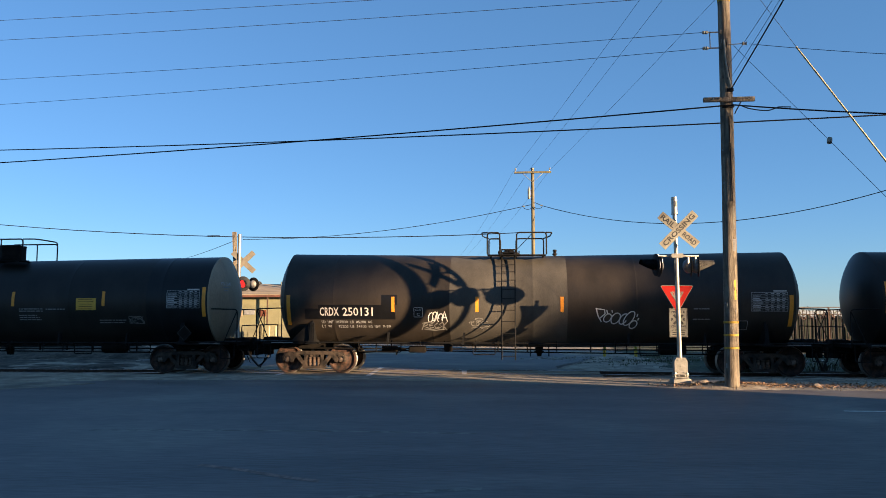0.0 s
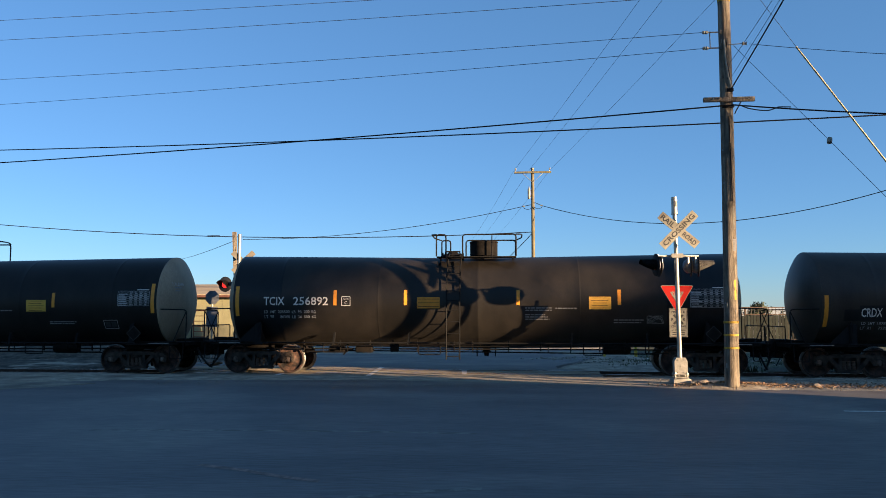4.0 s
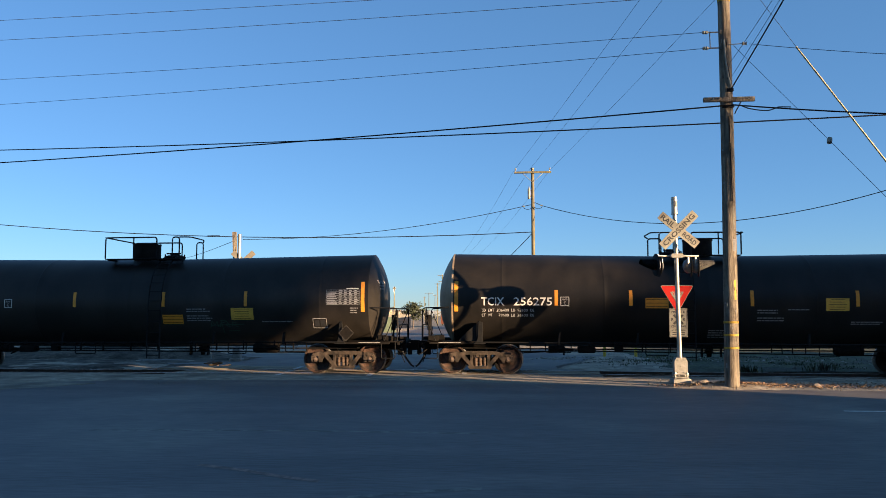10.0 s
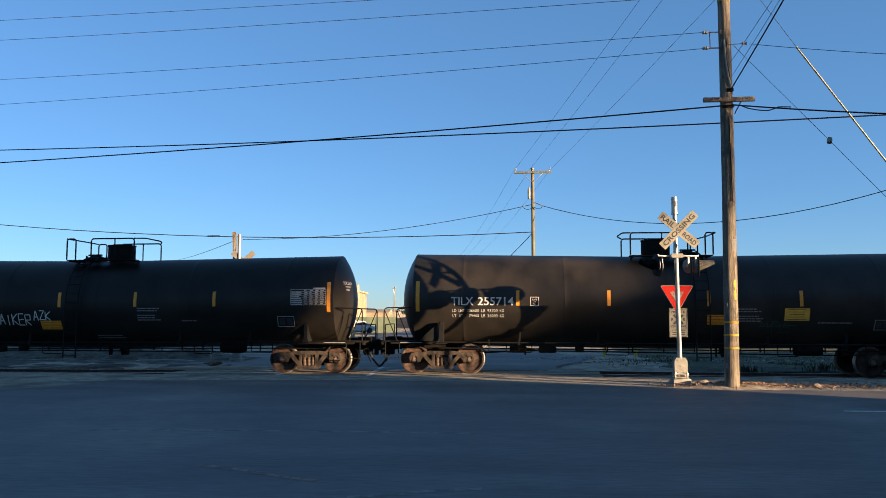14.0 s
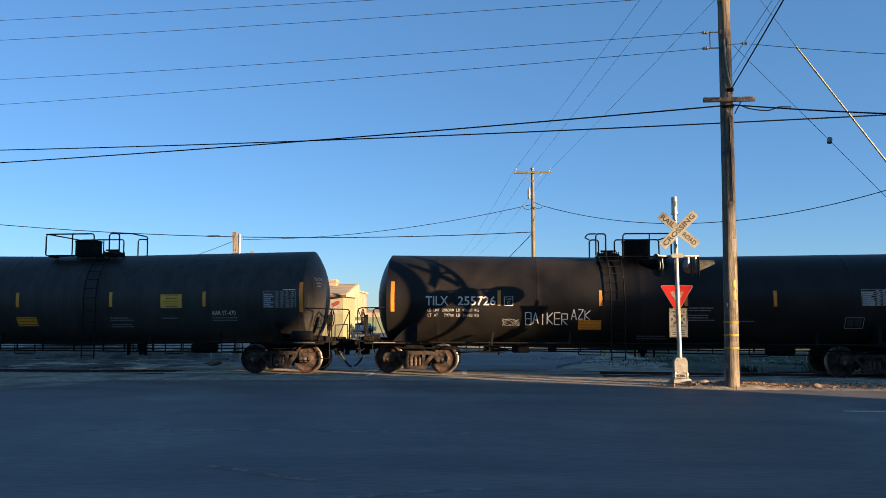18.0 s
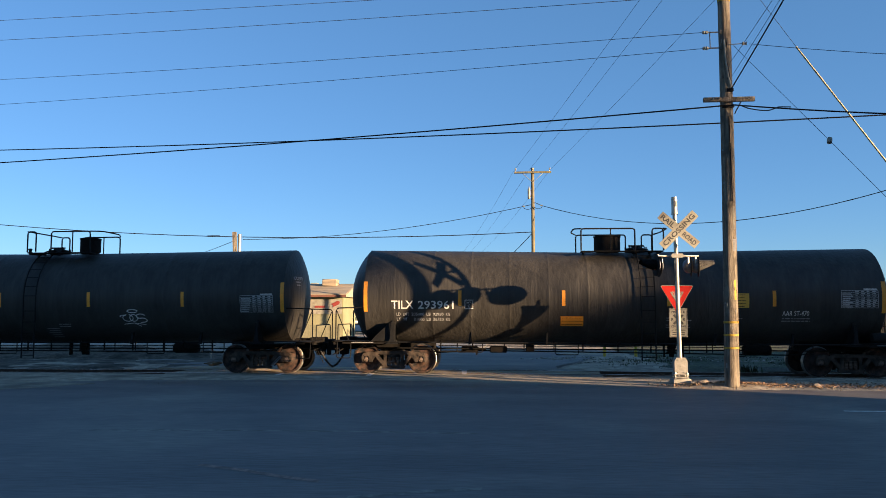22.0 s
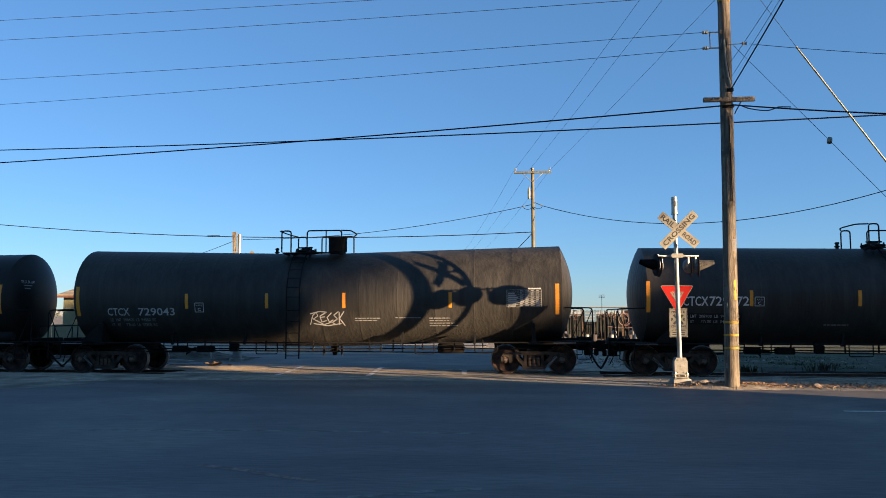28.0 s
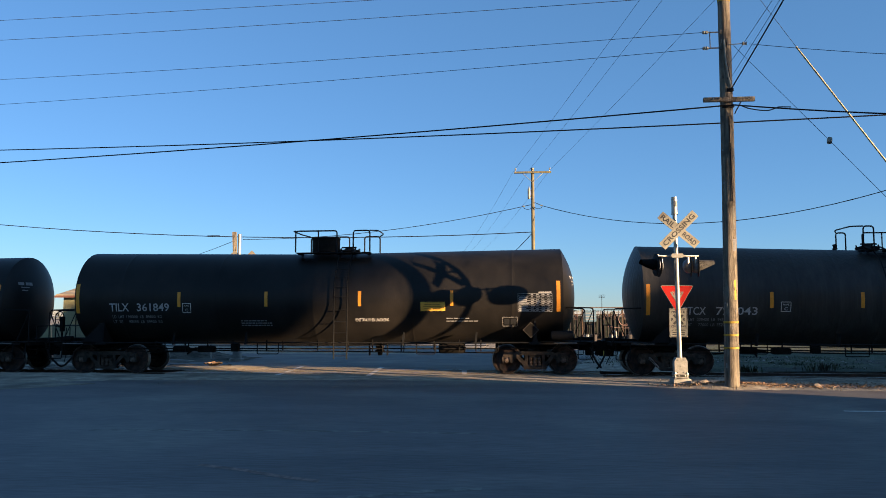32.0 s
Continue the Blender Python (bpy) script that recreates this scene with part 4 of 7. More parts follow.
def scrawl(car, r, style, seed):
    """Sprayed loops and strokes inside a rectangle."""
    rnd = random.Random(seed)
    x0, z0, x1, z1 = r
    w, h = x1 - x0, z1 - z0
    bm = B()
    def loop(cx, cz, rx, rz, lean=0.0, a0=0.0, a1=6.4):
        return [(x0 + w * (cx + rx * math.cos(a0 + (a1 - a0) * q / 20) + lean * math.sin(a0 + (a1 - a0) * q / 20)), z0 + h * (cz + rz * math.sin(a0 + (a1 - a0) * q / 20))) for q in range(21)]
    def line(*pts):
        return [(x0 + w * a, z0 + h * b) for a, b in pts]
    if style == "bubbles":
        for k, pts in enumerate((line((0.0, 1.0), (0.05, 0.62), (0.13, 0.33)), line((0.0, 0.97), (0.20, 0.92), (0.21, 0.72), (0.10, 0.52)), loop(0.27, 0.52, 0.085, 0.20, 0.03), line((0.27, 0.72), (0.25, 0.90)), line((0.37, 0.90), (0.38, 0.78)), loop(0.46, 0.50, 0.10, 0.26, 0.04), loop(0.64, 0.47, 0.085, 0.25, 0.05, 0.9, 6.0), loop(0.77, 0.50, 0.105, 0.34, 0.08), loop(0.87, 0.20, 0.085, 0.19, 0.03), line((0.97, 0.72), (0.95, 0.58)), line((0.99, 0.52), (0.97, 0.40)))):
            ribbon(bm, car, pts, 0.034, 0.0115 + 0.0004 * k)
    elif style == "script":
        for k, pts in enumerate((loop(0.14, 0.45, 0.13, 0.42, 0.05, 0.6, 6.2), loop(0.34, 0.55, 0.11, 0.40, 0.03), line((0.30, 0.05), (0.48, 0.95), (0.56, 0.30)), loop(0.62, 0.42, 0.12, 0.36, 0.06, -0.5, 4.6), line((0.72, 0.10), (0.86, 1.0), (1.0, 0.05)), line((0.70, 0.42), (0.98, 0.48)))):
            ribbon(bm, car, pts, 0.026, 0.007 + 0.0005 * k)
    elif style == "rings":
        for k, (cx, cz, rx, rz, a0, a1) in enumerate(((0.5, 0.9, 0.2, 0.09, 0, 6.4), (0.3, 0.5, 0.2, 0.2, 1.8, 7.6), (0.52, 0.5, 0.15, 0.2, 0.4, 7.0), (0.8, 0.6, 0.17, 0.13, 0.3, 5.0), (0.83, 0.36, 0.2, 0.13, -1.9, 2.6), (0.12, 0.6, 0.12, 0.06, 0.5, 4.0))):
            ribbon(bm, car, [(x0 + w * (cx + rx * math.cos(a0 + (a1 - a0) * q / 18)), z0 + h * (cz + rz * math.sin(a0 + (a1 - a0) * q / 18))) for q in range(19)], 0.026, 0.007 + 0.0005 * k)
        ribbon(bm, car, [(x0 + 0.1 * w, z0 + 0.12 * h), (x0 + 0.5 * w, z0 + 0.2 * h), (x0 + 0.95 * w, z0 + 0.1 * h)], 0.02, 0.0105)
        ribbon(bm, car, [(x0 + 0.5 * w, z0 + 0.2 * h), (x0 + 0.75 * w, z0)], 0.018, 0.0109)
    elif style == "tag":
        for k, pts in enumerate((((0.0, 0.5), (0.05, 0.95), (0.12, 0.6), (0.2, 0.95), (0.22, 0.5)), ((0.28, 0.5), (0.33, 0.95), (0.36, 0.0)), ((0.3, 0.95), (0.42, 1.0), (0.5, 0.9), (0.36, 0.82)), ((0.45, 0.6), (0.52, 0.85), (0.58, 0.5), (0.47, 0.6)), ((0.65, 0.5), (0.66, 0.85), (0.78, 0.8), (0.7, 0.6), (0.82, 0.5)), ((0.0, 0.62), (1.0, 0.7)), ((0.5, 0.2), (0.85, 0.24)))):
            ribbon(bm, car, [(x0 + w * a, z0 + h * b) for a, b in pts], 0.022, 0.007 + 0.0004 * k)
    elif style == "zig":
        for k, pts in enumerate((((0.0, 0.1), (0.1, 0.75), (0.2, 0.95), (0.24, 0.7), (0.1, 0.5), (0.3, 0.25)), ((0.46, 0.9), (0.3, 0.7), (0.34, 0.3), (0.48, 0.4)), ((0.3, 0.6), (0.44, 0.65)), ((0.64, 0.92), (0.5, 0.6), (0.56, 0.3), (0.68, 0.45)), ((0.84, 1.0), (0.7, 0.75), (0.8, 0.5), (0.66, 0.3)), ((0.86, 0.95), (0.84, 0.1)), ((1.0, 1.0), (0.86, 0.55), (1.0, 0.05)), ((0.02, 0.85), (0.3, 1.0), (0.5, 0.95)), ((0.1, 0.2), (0.5, 0.05), (0.9, 0.2)), ((0.2, 0.4), (0.4, 0.12), (0.62, 0.3), (0.75, 0.1)))):
            ribbon(bm, car, [(x0 + w * a, z0 + h * b) for a, b in pts], 0.032, 0.007 + 0.0004 * k)
    elif style[0] == "=":
        stroke_word(bm, car, r, style[1:], 0.03)
    elif style == "block":
        n = 6
        for k in range(n):
            a, b = x0 + w * k / n, x0 + w * (k + 0.82) / n
            dz = h * 0.08 * rnd.uniform(-1, 1)
            for q, (p0, p1) in enumerate((((a, z0 + dz), (a + 0.02, z1 + dz)), ((a, z1 + dz), (b, z0 + h * rnd.choice((0.5, 0.95)) + dz)), ((b, z0 + h * 0.9 + dz), (b, z0 + dz)), ((a, z0 + h * rnd.choice((0.0, 0.5)) + dz), (b, z0 + h * rnd.choice((0.0, 0.45)) + dz)))):
                ribbon(bm, car, [p0, p1], 0.028, 0.007 + 0.0004 * q)
    else:
        n = 3
        for k in range(n):
            f1, f2, ph = rnd.uniform(1.0, 2.2), rnd.uniform(1.5, 3.2), rnd.uniform(0, 6)
            m = 26
            ribbon(bm, car, [(x0 + w * (0.5 + 0.48 * math.sin(f1 * q / m * 6.3 + ph) * (1 - 0.15 * k / n)), z0 + h * (0.5 + 0.46 * math.cos(f2 * q / m * 6.3 + ph * 1.7))) for q in range(m)], 0.012, 0.007 + 0.0004 * k)
    return bm

MESH = {}
def cached(name, fn, material, smooth=40):
    if name not in MESH:
        MESH[name] = link(name, fn(B()), material, smooth)
    return MESH[name]

def m_wheel(bm):
    # axis along y, flange on the inner (+y) side
    return fixed(lathe(bm, [(0, -0.10), (0.07, -0.10), (0.11, -0.085), (0.135, -0.05), (0.16, -0.02), (0.25, 0.005), (0.36, 0.0), (0.385, -0.02), (0.40, -0.055), (0.4495, -0.0555)], pose(0, 0, 0, -90), 40))

def m_tread(bm):
    return fixed(lathe(bm, [(0.4495, -0.0555), (0.455, -0.045), (0.458, 0.035), (0.468, 0.05), (0.483, 0.056), (0.483, 0.075), (0.47, 0.085), (0.39, 0.085)], pose(0, 0, 0, -90), 40))

def m_axle(bm):
    return fixed(lathe(bm, [(0, -1.0), (0.07, -1.0), (0.07, -0.86), (0.085, -0.85), (0.085, 0.85), (0.07, 0.86), (0.07, 1.0), (0, 1.0)], pose(0, 0, 0, -90), 16))

def m_cap(bm):
    lathe(bm, [(0, -0.045), (0.045, -0.045), (0.055, -0.03), (0.075, -0.03), (0.095, -0.02), (0.10, 0.0), (0.10, 0.12)], pose(0, 0, 0, -90), 20)
    for k in range(3):
        a = k * 2.094
        disc(bm, (0.065 * math.cos(a), -0.03, 0.065 * math.sin(a)), (0, -1, 0), 0.016, 0.02, 6)
    return fixed(bm)

def bar(bm, a, b, w, y0, y1):
    a, b = Vector(a), Vector(b)
    t = (b - a).normalized()
    n = Vector((-t.y, t.x)) * w / 2
    prism(bm, [tuple(a - n), tuple(b - n), tuple(b + n), tuple(a + n)], y0, y1)

def m_sideframe(bm):
    y0, y1 = -0.09, 0.09
    prism(bm, [(-0.70, 0.60), (-0.60, 0.685), (-0.42, 0.715), (0.42, 0.715), (0.60, 0.685), (0.70, 0.60), (0.56, 0.60), (-0.56, 0.60)], y0, y1)
    for s in (-1, 1):
        bar(bm, (s * 0.60, 0.62), (s * 0.24, 0.215), 0.115, y0, y1)
        bar(bm, (s * 0.27, 0.62), (s * 0.27, 0.20), 0.095, y0 + 0.01, y1 - 0.01)
        # pedestal over the bearing
        o = [(s * 0.56, 0.55), (s * 0.62, 0.665), (s * 0.76, 0.69), (s * 0.98, 0.64), (s * 1.04, 0.52), (s * 1.02, 0.36), (s * 0.985, 0.36), (s * 0.975, 0.50), (s * 0.93, 0.565), (s * 0.84, 0.565), (s * 0.80, 0.50), (s * 0.78, 0.36), (s * 0.70, 0.36), (s * 0.66, 0.44)]
        prism(bm, o, y0 + 0.005, y1 - 0.005)
        box(bm, (s * 0.885, 0, 0.565), (0.19, 0.2, 0.04), None, 0.008)
    prism(bm, [(-0.34, 0.15), (0.34, 0.15), (0.40, 0.24), (-0.40, 0.24)], y0, y1)
    return fixed(bm)

def m_spring(bm):
    prof = []
    for k in range(6):
        z = 0.245 + 0.045 * k
        prof += [(0.048, z), (0.062, z + 0.012), (0.062, z + 0.026), (0.048, z + 0.036)]
    return fixed(lathe(bm, prof, pose(0, 0, 0), 12))

def m_bolster(bm):
    prism(bm, [(-1.03, 0.52), (1.03, 0.52), (1.03, 0.60), (0.7, 0.66), (0.3, 0.72), (-0.3, 0.72), (-0.7, 0.66), (-1.03, 0.60)], -0.19, 0.19, "yz")
    for s in (-1, 1):
        for dx in (-0.12, 0, 0.12):
            box(bm, (dx, s * 1.035, 0.56), (0.05, 0.02, 0.06), None, 0.006)
    return fixed(bm)

def m_brakebeam(bm):
    for s in (-1, 1):
        box(bm, (s * 0.42, 0, 0.36), (0.08, 1.5, 0.09), None, 0.01)
        for q in (-0.72, 0.72):
            prism(bm, [(s * 0.40, 0.22), (s * 0.455, 0.28), (s * 0.47, 0.42), (s * 0.44, 0.52), (s * 0.38, 0.52), (s * 0.37, 0.25)], q - 0.06, q + 0.06)
    return fixed(bm)

def truck(car, x):
    b = part("truck", cached("truck_bolster", m_bolster, M_TRUCK), None, car, "rusty cast steel wheel truck", at=pose(x, 0, 0))
    for s in (-1, 1):
        sf = part("sideframe", cached("sideframe", m_sideframe, M_TRUCK, 35), None, b, at=pose(0, s * 1.0, 0))
        for k in (-0.14, 0, 0.14):
            part("spring", cached("spring", m_spring, M_SPRING), None, b, at=pose(k, s * 1.02, 0))
    part("brake_beam", cached("brake_beam", m_brakebeam, M_UNDER), None, b)
    sets = []
    for dx in (-0.889, 0.889):
        ws = part("wheelset", cached("axle", m_axle, M_UNDER), None, car, at=pose(x + dx, 0, 0.457))
        for s in (-1, 1):
            q = pose(0, s * 0.79, 0, 0, 0, 0 if s < 0 else 180)
            part("wheel", cached("wheel", m_wheel, M_WHEEL), None, ws, at=q)
            part("tyre", cached("tread", m_tread, M_TREAD), None, ws, "bright polished wheel tread", at=q)
            part("bearing_cap", cached("bearing_cap", m_cap, M_CAP), None, ws, at=pose(0, s * 1.03, 0, 0, 0, 0 if s < 0 else 180))
        sets.append(ws)
    return sets

def tank_rings(car, x0, x1, seg=72, head0=False, head1=False, zones=(), jacket=False):
    bm = B()
    R, axis = car["R"], car["axis"]
    xs = []
    n = max(2, round((x1 - x0) / 0.25))
    xs = [x0 + (x1 - x0) * i / n for i in range(n + 1)]
    for zx in zones:
        xs += [zx]
    xs = sorted(set(round(x, 3) for x in xs))
    prof = [(x, R) for x in xs]
    seams = [-6.36, -3.18, 0.0, 3.18, 6.36] if not jacket else [-7.0 + 1.22 * k for k in range(12)]
    extra = []
    for sx in seams:
        if x0 + 0.05 < sx < x1 - 0.05:
            extra += [(sx - 0.022, R), (sx - 0.012, R + 0.0025), (sx + 0.012, R + 0.0025), (sx + 0.022, R)]
    prof = sorted(prof + extra)
    rows = []
    for x, r in prof:
        z = axis(x)
        rows.append((x, [bm.verts.new((x, -r * math.cos(2 * math.pi * k / seg), z + r * math.sin(2 * math.pi * k / seg))) for k in range(seg)]))
    for (xa, a), (xb, b) in zip(rows, rows[1:]):
        mid = (xa + xb) / 2
        for k in range(seg):
            f = bm.faces.new((a[k], a[(k + 1) % seg], b[(k + 1) % seg], b[k]))
            f.material_index = sum(1 for zx in zones if mid > zx) % 2 if zones else 0
    return fixed(bm)

def head_mesh(car, s, deep, sharp):
    bm = B()
    R, zc = car["R"], car["axis"](7.95)
    prof = [(R + 0.001, 7.90), (R + 0.001, 7.955)]
    for k in range(1, 13):
        q = 1 - (k / 12) ** 1.6
        prof.append((R * q, 7.955 + deep * (1 - q ** sharp)))
    m = pose(0, 0, zc, 0, 90 * s, 0)
    return fixed(lathe(bm, prof, m, 72))

def ladder_mesh(car, x, bm):
    R, axis = car["R"], car["axis"]
    zc = axis(x)
    def pt(a, off):
        return (-(R + off) * math.cos(a), zc + (R + off) * math.sin(a))
    for dx in (-0.21, 0.21):
        pts = [(x + dx, -1.66, 0.50), (x + dx, -1.66, 2.2)]
        for k in range(9):
            a = 0.02 + 1.38 * k / 8
            y, z = pt(a, 0.13)
            pts.append((x + dx, y, z))
        pipe(bm, pts, 0.022, 6)
    for k in range(13):
        if k < 5:
            p = (-1.66, 0.60 + 0.36 * k)
        else:
            p = pt(0.03 + 1.3 * (k - 5) / 7, 0.13)
        pipe(bm, [(x - 0.21, *p), (x + 0.21, *p)], 0.014, 6)
    return bm

def tank_car(key, d):
    car = dict(R=d.get("R", 1.50), zc=d.get("zc", 2.385), dip=d.get("dip", 0.1))
    car["axis"], car["surf"] = make_surface(car["R"], car["zc"], car["dip"])
    root = thing("tank_car", d["label"], "tank car", pose(d["at"], TRACK, 0), group="coupled tank cars")
    zones = d.get("band", ())
    mats = d["paint"]
    part("tank", tank_rings(car, -7.95, 7.95, zones=zones, jacket=d.get("jacket", False)), mats, root, smooth=30)
    for s in (-1, 1):
        part("tank_head", head_mesh(car, s, d.get("deep", 0.45) + (d.get("bulge", 0) if s < 0 else 0), d.get("sharp", 2.2)), d.get("head", mats[0]), root, d.get("headlabel", ""), smooth=40)
    rnd = random.Random(key)
    # underframe
    for s in (-1, 1):
        bm = B()
        box(bm, (s * 7.35, 0, 0.93), (3.1, 0.42, 0.36), None, 0.02)
        box(bm, (s * 8.75, 0, 0.93), (0.5, 0.62, 0.42), None, 0.03)
        part("stub_sill", bm, M_UNDER, root, "grimy black stub sill")
        bm = B()
        prism(bm, [(-1.5, 0.95), (1.5, 0.95), (1.5, 1.02), (1.30, 1.75), (1.20, 1.55), (0.8, 1.08), (0, 0.98), (-0.8, 1.08), (-1.2, 1.55), (-1.30, 1.75), (-1.5, 1.02)], s * 7.06 - 0.03, s * 7.06 + 0.03, "yz")
        for q in (-1, 1):
            prism(bm, [(s * 7.06 - 0.14, 0.96), (s * 7.06 + 0.14, 0.96), (s * 7.06 + 0.06, 1.12), (s * 7.06 + 0.035, 1.62), (s * 7.06 - 0.035, 1.62), (s * 7.06 - 0.06, 1.12)], q * 1.50, q * 1.47)
            box(bm, (s * 7.06, q * 1.2, 0.97), (0.36, 0.64, 0.035))
            if s < 0:
                box(bm, (-7.06, q * 1.42, 1.30), (0.20, 0.12, 0.66), None, 0.008)
                prism(bm, [(-7.14, 1.62), (-7.14, 1.02), (-7.75, 1.02), (-7.60, 1.20)], q * 1.40, q * 1.38)
        part("body_bolster", fixed(bm), M_BLACKSTEEL, root, "black bolster plate carrying the tank")
        bm = B()
        box(bm, (s * 8.1, 0, 1.02), (1.75, 2.96, 0.035), None, 0.006)
        box(bm, (s * 8.92, 0, 0.98), (0.06, 2.96, 0.12), None, 0.006)
        for q in (-1, 1):
            box(bm, (s * 7.9, q * 1.46, 0.99), (1.5, 0.04, 0.09), None, 0.006)
        part("end_platform", bm, M_UNDER, root, "black steel end platform")
        bm = B()
        box(bm, (s * 8.0, -1.486, 0.995), (0.7, 0.004, 0.022))
        part("stencil_strip", bm, M_GREYTEXT, root, "thin strip of white stencil marks", smooth=None)
        for q in (-1, 1):
            bm = B()
            pipe(bm, bent([(s * 8.88, q * 1.40, 1.0), (s * 8.88, q * 1.40, 2.08), (s * 8.02, q * 1.43, 2.10)], 0.12), 0.02, 8)
            pipe(bm, [(s * 8.86, q * 1.40, 2.0), (s * 8.45, q * 1.40, 1.03)], 0.016, 6)
            part("end_handrail", bm, M_BLACKSTEEL, root, "bent black pipe handrail")
            bm = B()
            pipe(bm, bent([(s * 8.38, q * 1.45, 1.0), (s * 8.38, q * 1.47, 0.50), (s * 8.82, q * 1.47, 0.50), (s * 8.82, q * 1.45, 1.0)], 0.05, 3), 0.016, 6)
            part("sill_step", bm, M_BLACKSTEEL, root, "hanging stirrup step")
        bm = B()
        pipe(bm, bent([(s * 8.90, -1.0, 1.0), (s * 8.90, -1.0, 1.55), (s * 8.90, 1.0, 1.55), (s * 8.90, 1.0, 1.0)], 0.1), 0.018, 6)
        part("end_grab_iron", bm, M_BLACKSTEEL, root)
        # coupler and hose
        bm = B()
        box(bm, (s * 9.0, 0, 0.86), (0.42, 0.16, 0.18), None, 0.02)
        prism(bm, [(s * 9.14, -0.17), (s * 9.26, -0.19), (s * 9.40, -0.10), (s * 9.32, 0.0), (s * 9.38, 0.12), (s * 9.28, 0.2), (s * 9.12, 0.13)], 0.70, 1.02, "xy")
        box(bm, (s * 8.8, -0.02, 0.72), (0.1, 0.9, 0.05), None, 0.008)
        box(bm, (s * 8.86, -0.1, 0.72), (0.26, 0.34, 0.34), None, 0.02)
        box(bm, (s * 9.12, -0.08, 0.66), (0.14, 0.12, 0.22), None, 0.02)
        pipe(bm, [(s * 8.75, -0.45, 0.85), (s * 8.98, -0.30, 0.30)], 0.014, 6)
        part("coupler", fixed(bm), M_UNDER, root, "dark knuckle coupler")
        bm = B()
        q = -s
        pts = [(s * 8.85, q * 0.33, 0.82), (s * 8.92, q * 0.31, 0.62), (s * 9.05, q * 0.22, 0.38), (s * 9.17, q * 0.1, 0.20), (s * 9.24, 0.0, 0.15)]
        pipe(bm, pts, 0.034, 8)
        part("air_hose", bm, M_RUBBER, root, "sagging black rubber air hose")
        bm = B()
        pipe(bm, [(s * 8.7, -0.6, 0.82), (s * 8.96, -1.05, 0.62), (s * 9.0, -1.25, 0.6)], 0.016, 6)
        pipe(bm, [(s * 8.9, 0, 0.78), (s * 8.92, -1.3, 0.78)], 0.014, 6)
        part("uncoupling_lever", bm, M_UNDER, root)
    # side pipe rail, train line and its hangers
    for q in (-1, 1):
        bm = B()
        pipe(bm, [(-7.2, q * 1.49, 1.01), (7.2, q * 1.49, 1.01)], 0.024, 6)
        part("side_rail", bm, M_BLACKSTEEL, root, "long thin black side rail")
        for x in (-4.6, -2.2, 2.9, 5.2):
            bm = B()
            prism(bm, [(x - 0.035, 0.95), (x + 0.03, 0.95), (x + 0.06, 1.33), (x + 0.01, 1.33)], q * 1.51, q * 1.38)
            part("rail_bracket", fixed(bm), M_BLACKSTEEL, root)
    bm = B()
    pipe(bm, [(-8.7, -0.75, 0.80), (-6.0, -0.95, 0.80), (6.0, -0.95, 0.80), (8.7, -0.6, 0.80)], 0.024, 6)
    pipe(bm, [(-5.6, -1.15, 0.90), (5.6, -1.15, 0.90)], 0.014, 6)
    part("train_line", bm, M_UNDER, root, "long brake pipe under the tank")
    for i in range(13):
        x = -5.5 + 11.0 * i / 12 + rnd.uniform(-0.2, 0.2)
        bm = B()
        box(bm, (x, -1.0, 0.90), (0.035, 0.05, 0.3 + 0.08 * rnd.random()), None, 0.004)
        part("pipe_hanger", bm, M_UNDER, root)
    for k, (a, b) in enumerate(((-5.0, -4.2), (-1.9, -1.2), (2.2, 2.9), (3.3, 3.9), (5.2, 5.9))):
        bm = B()
        pipe(bm, bent([(a, -1.2, 0.98), (a, -1.2, 0.70 - 0.06 * (k % 2)), (b, -1.2, 0.70 - 0.06 * (k % 2)), (b, -1.2, 0.98)], 0.05, 3), 0.017, 6)
        part("hanger_loop", bm, M_UNDER, root, "bent steel hanger loop under the tank")
    bm = B()
    pipe(bm, [(-6.0, -0.4, 0.62), (-4.4, -0.35, 0.72), (-2.4, -0.3, 0.70), (5.9, -0.4, 0.64)], 0.022, 6)
    pipe(bm, [(-4.4, -0.8, 0.62), (-4.4, -0.1, 0.80)], 0.03, 6)
    part("brake_rod", bm, M_UNDER, root, "long thin brake rod")
    bm = B()
    lathe(bm, [(0, -0.45), (0.14, -0.42), (0.17, -0.36), (0.17, 0.36), (0.14, 0.42), (0, 0.45)], pose(d.get("res", 4.4), -0.62, 0.80, 0, 90), 20)
    part("air_reservoir", bm, M_UNDER, root, "grimy air reservoir")
    bm = B()
    box(bm, (-3.7, -0.9, 0.78), (0.55, 0.3, 0.2), None, 0.03)
    pipe(bm, [(-5.9, -0.8, 0.70), (-3.4, -0.8, 0.74)], 0.02, 6)
    box(bm, (-2.7, -1.0, 0.84), (0.26, 0.2, 0.26), None, 0.02)
    lathe(bm, [(0, -0.3), (0.11, -0.28), (0.11, 0.2), (0.05, 0.26), (0.03, 0.5)], pose(-4.6, -0.75, 0.78, 0, 90), 14)
    part("brake_valve", bm, M_UNDER, root, "rusty brake valve and cylinder")
    bm = B()
    lathe(bm, [(0.3, 1.05), (0.26, 0.98), (0.15, 0.94), (0.12, 0.72), (0.16, 0.71), (0.16, 0.66), (0.09, 0.65), (0.07, 0.54), (0, 0.54)], pose(d["lad"] + 1.0, 0, 0), 18)
    for q in (-0.3, 0.3):
        box(bm, (d["lad"] + 1.0 + q, -0.3, 0.76), (0.03, 0.2, 0.42), None, 0.005)
    part("outlet_valve", bm, M_UNDER, root, "bottom outlet valve")
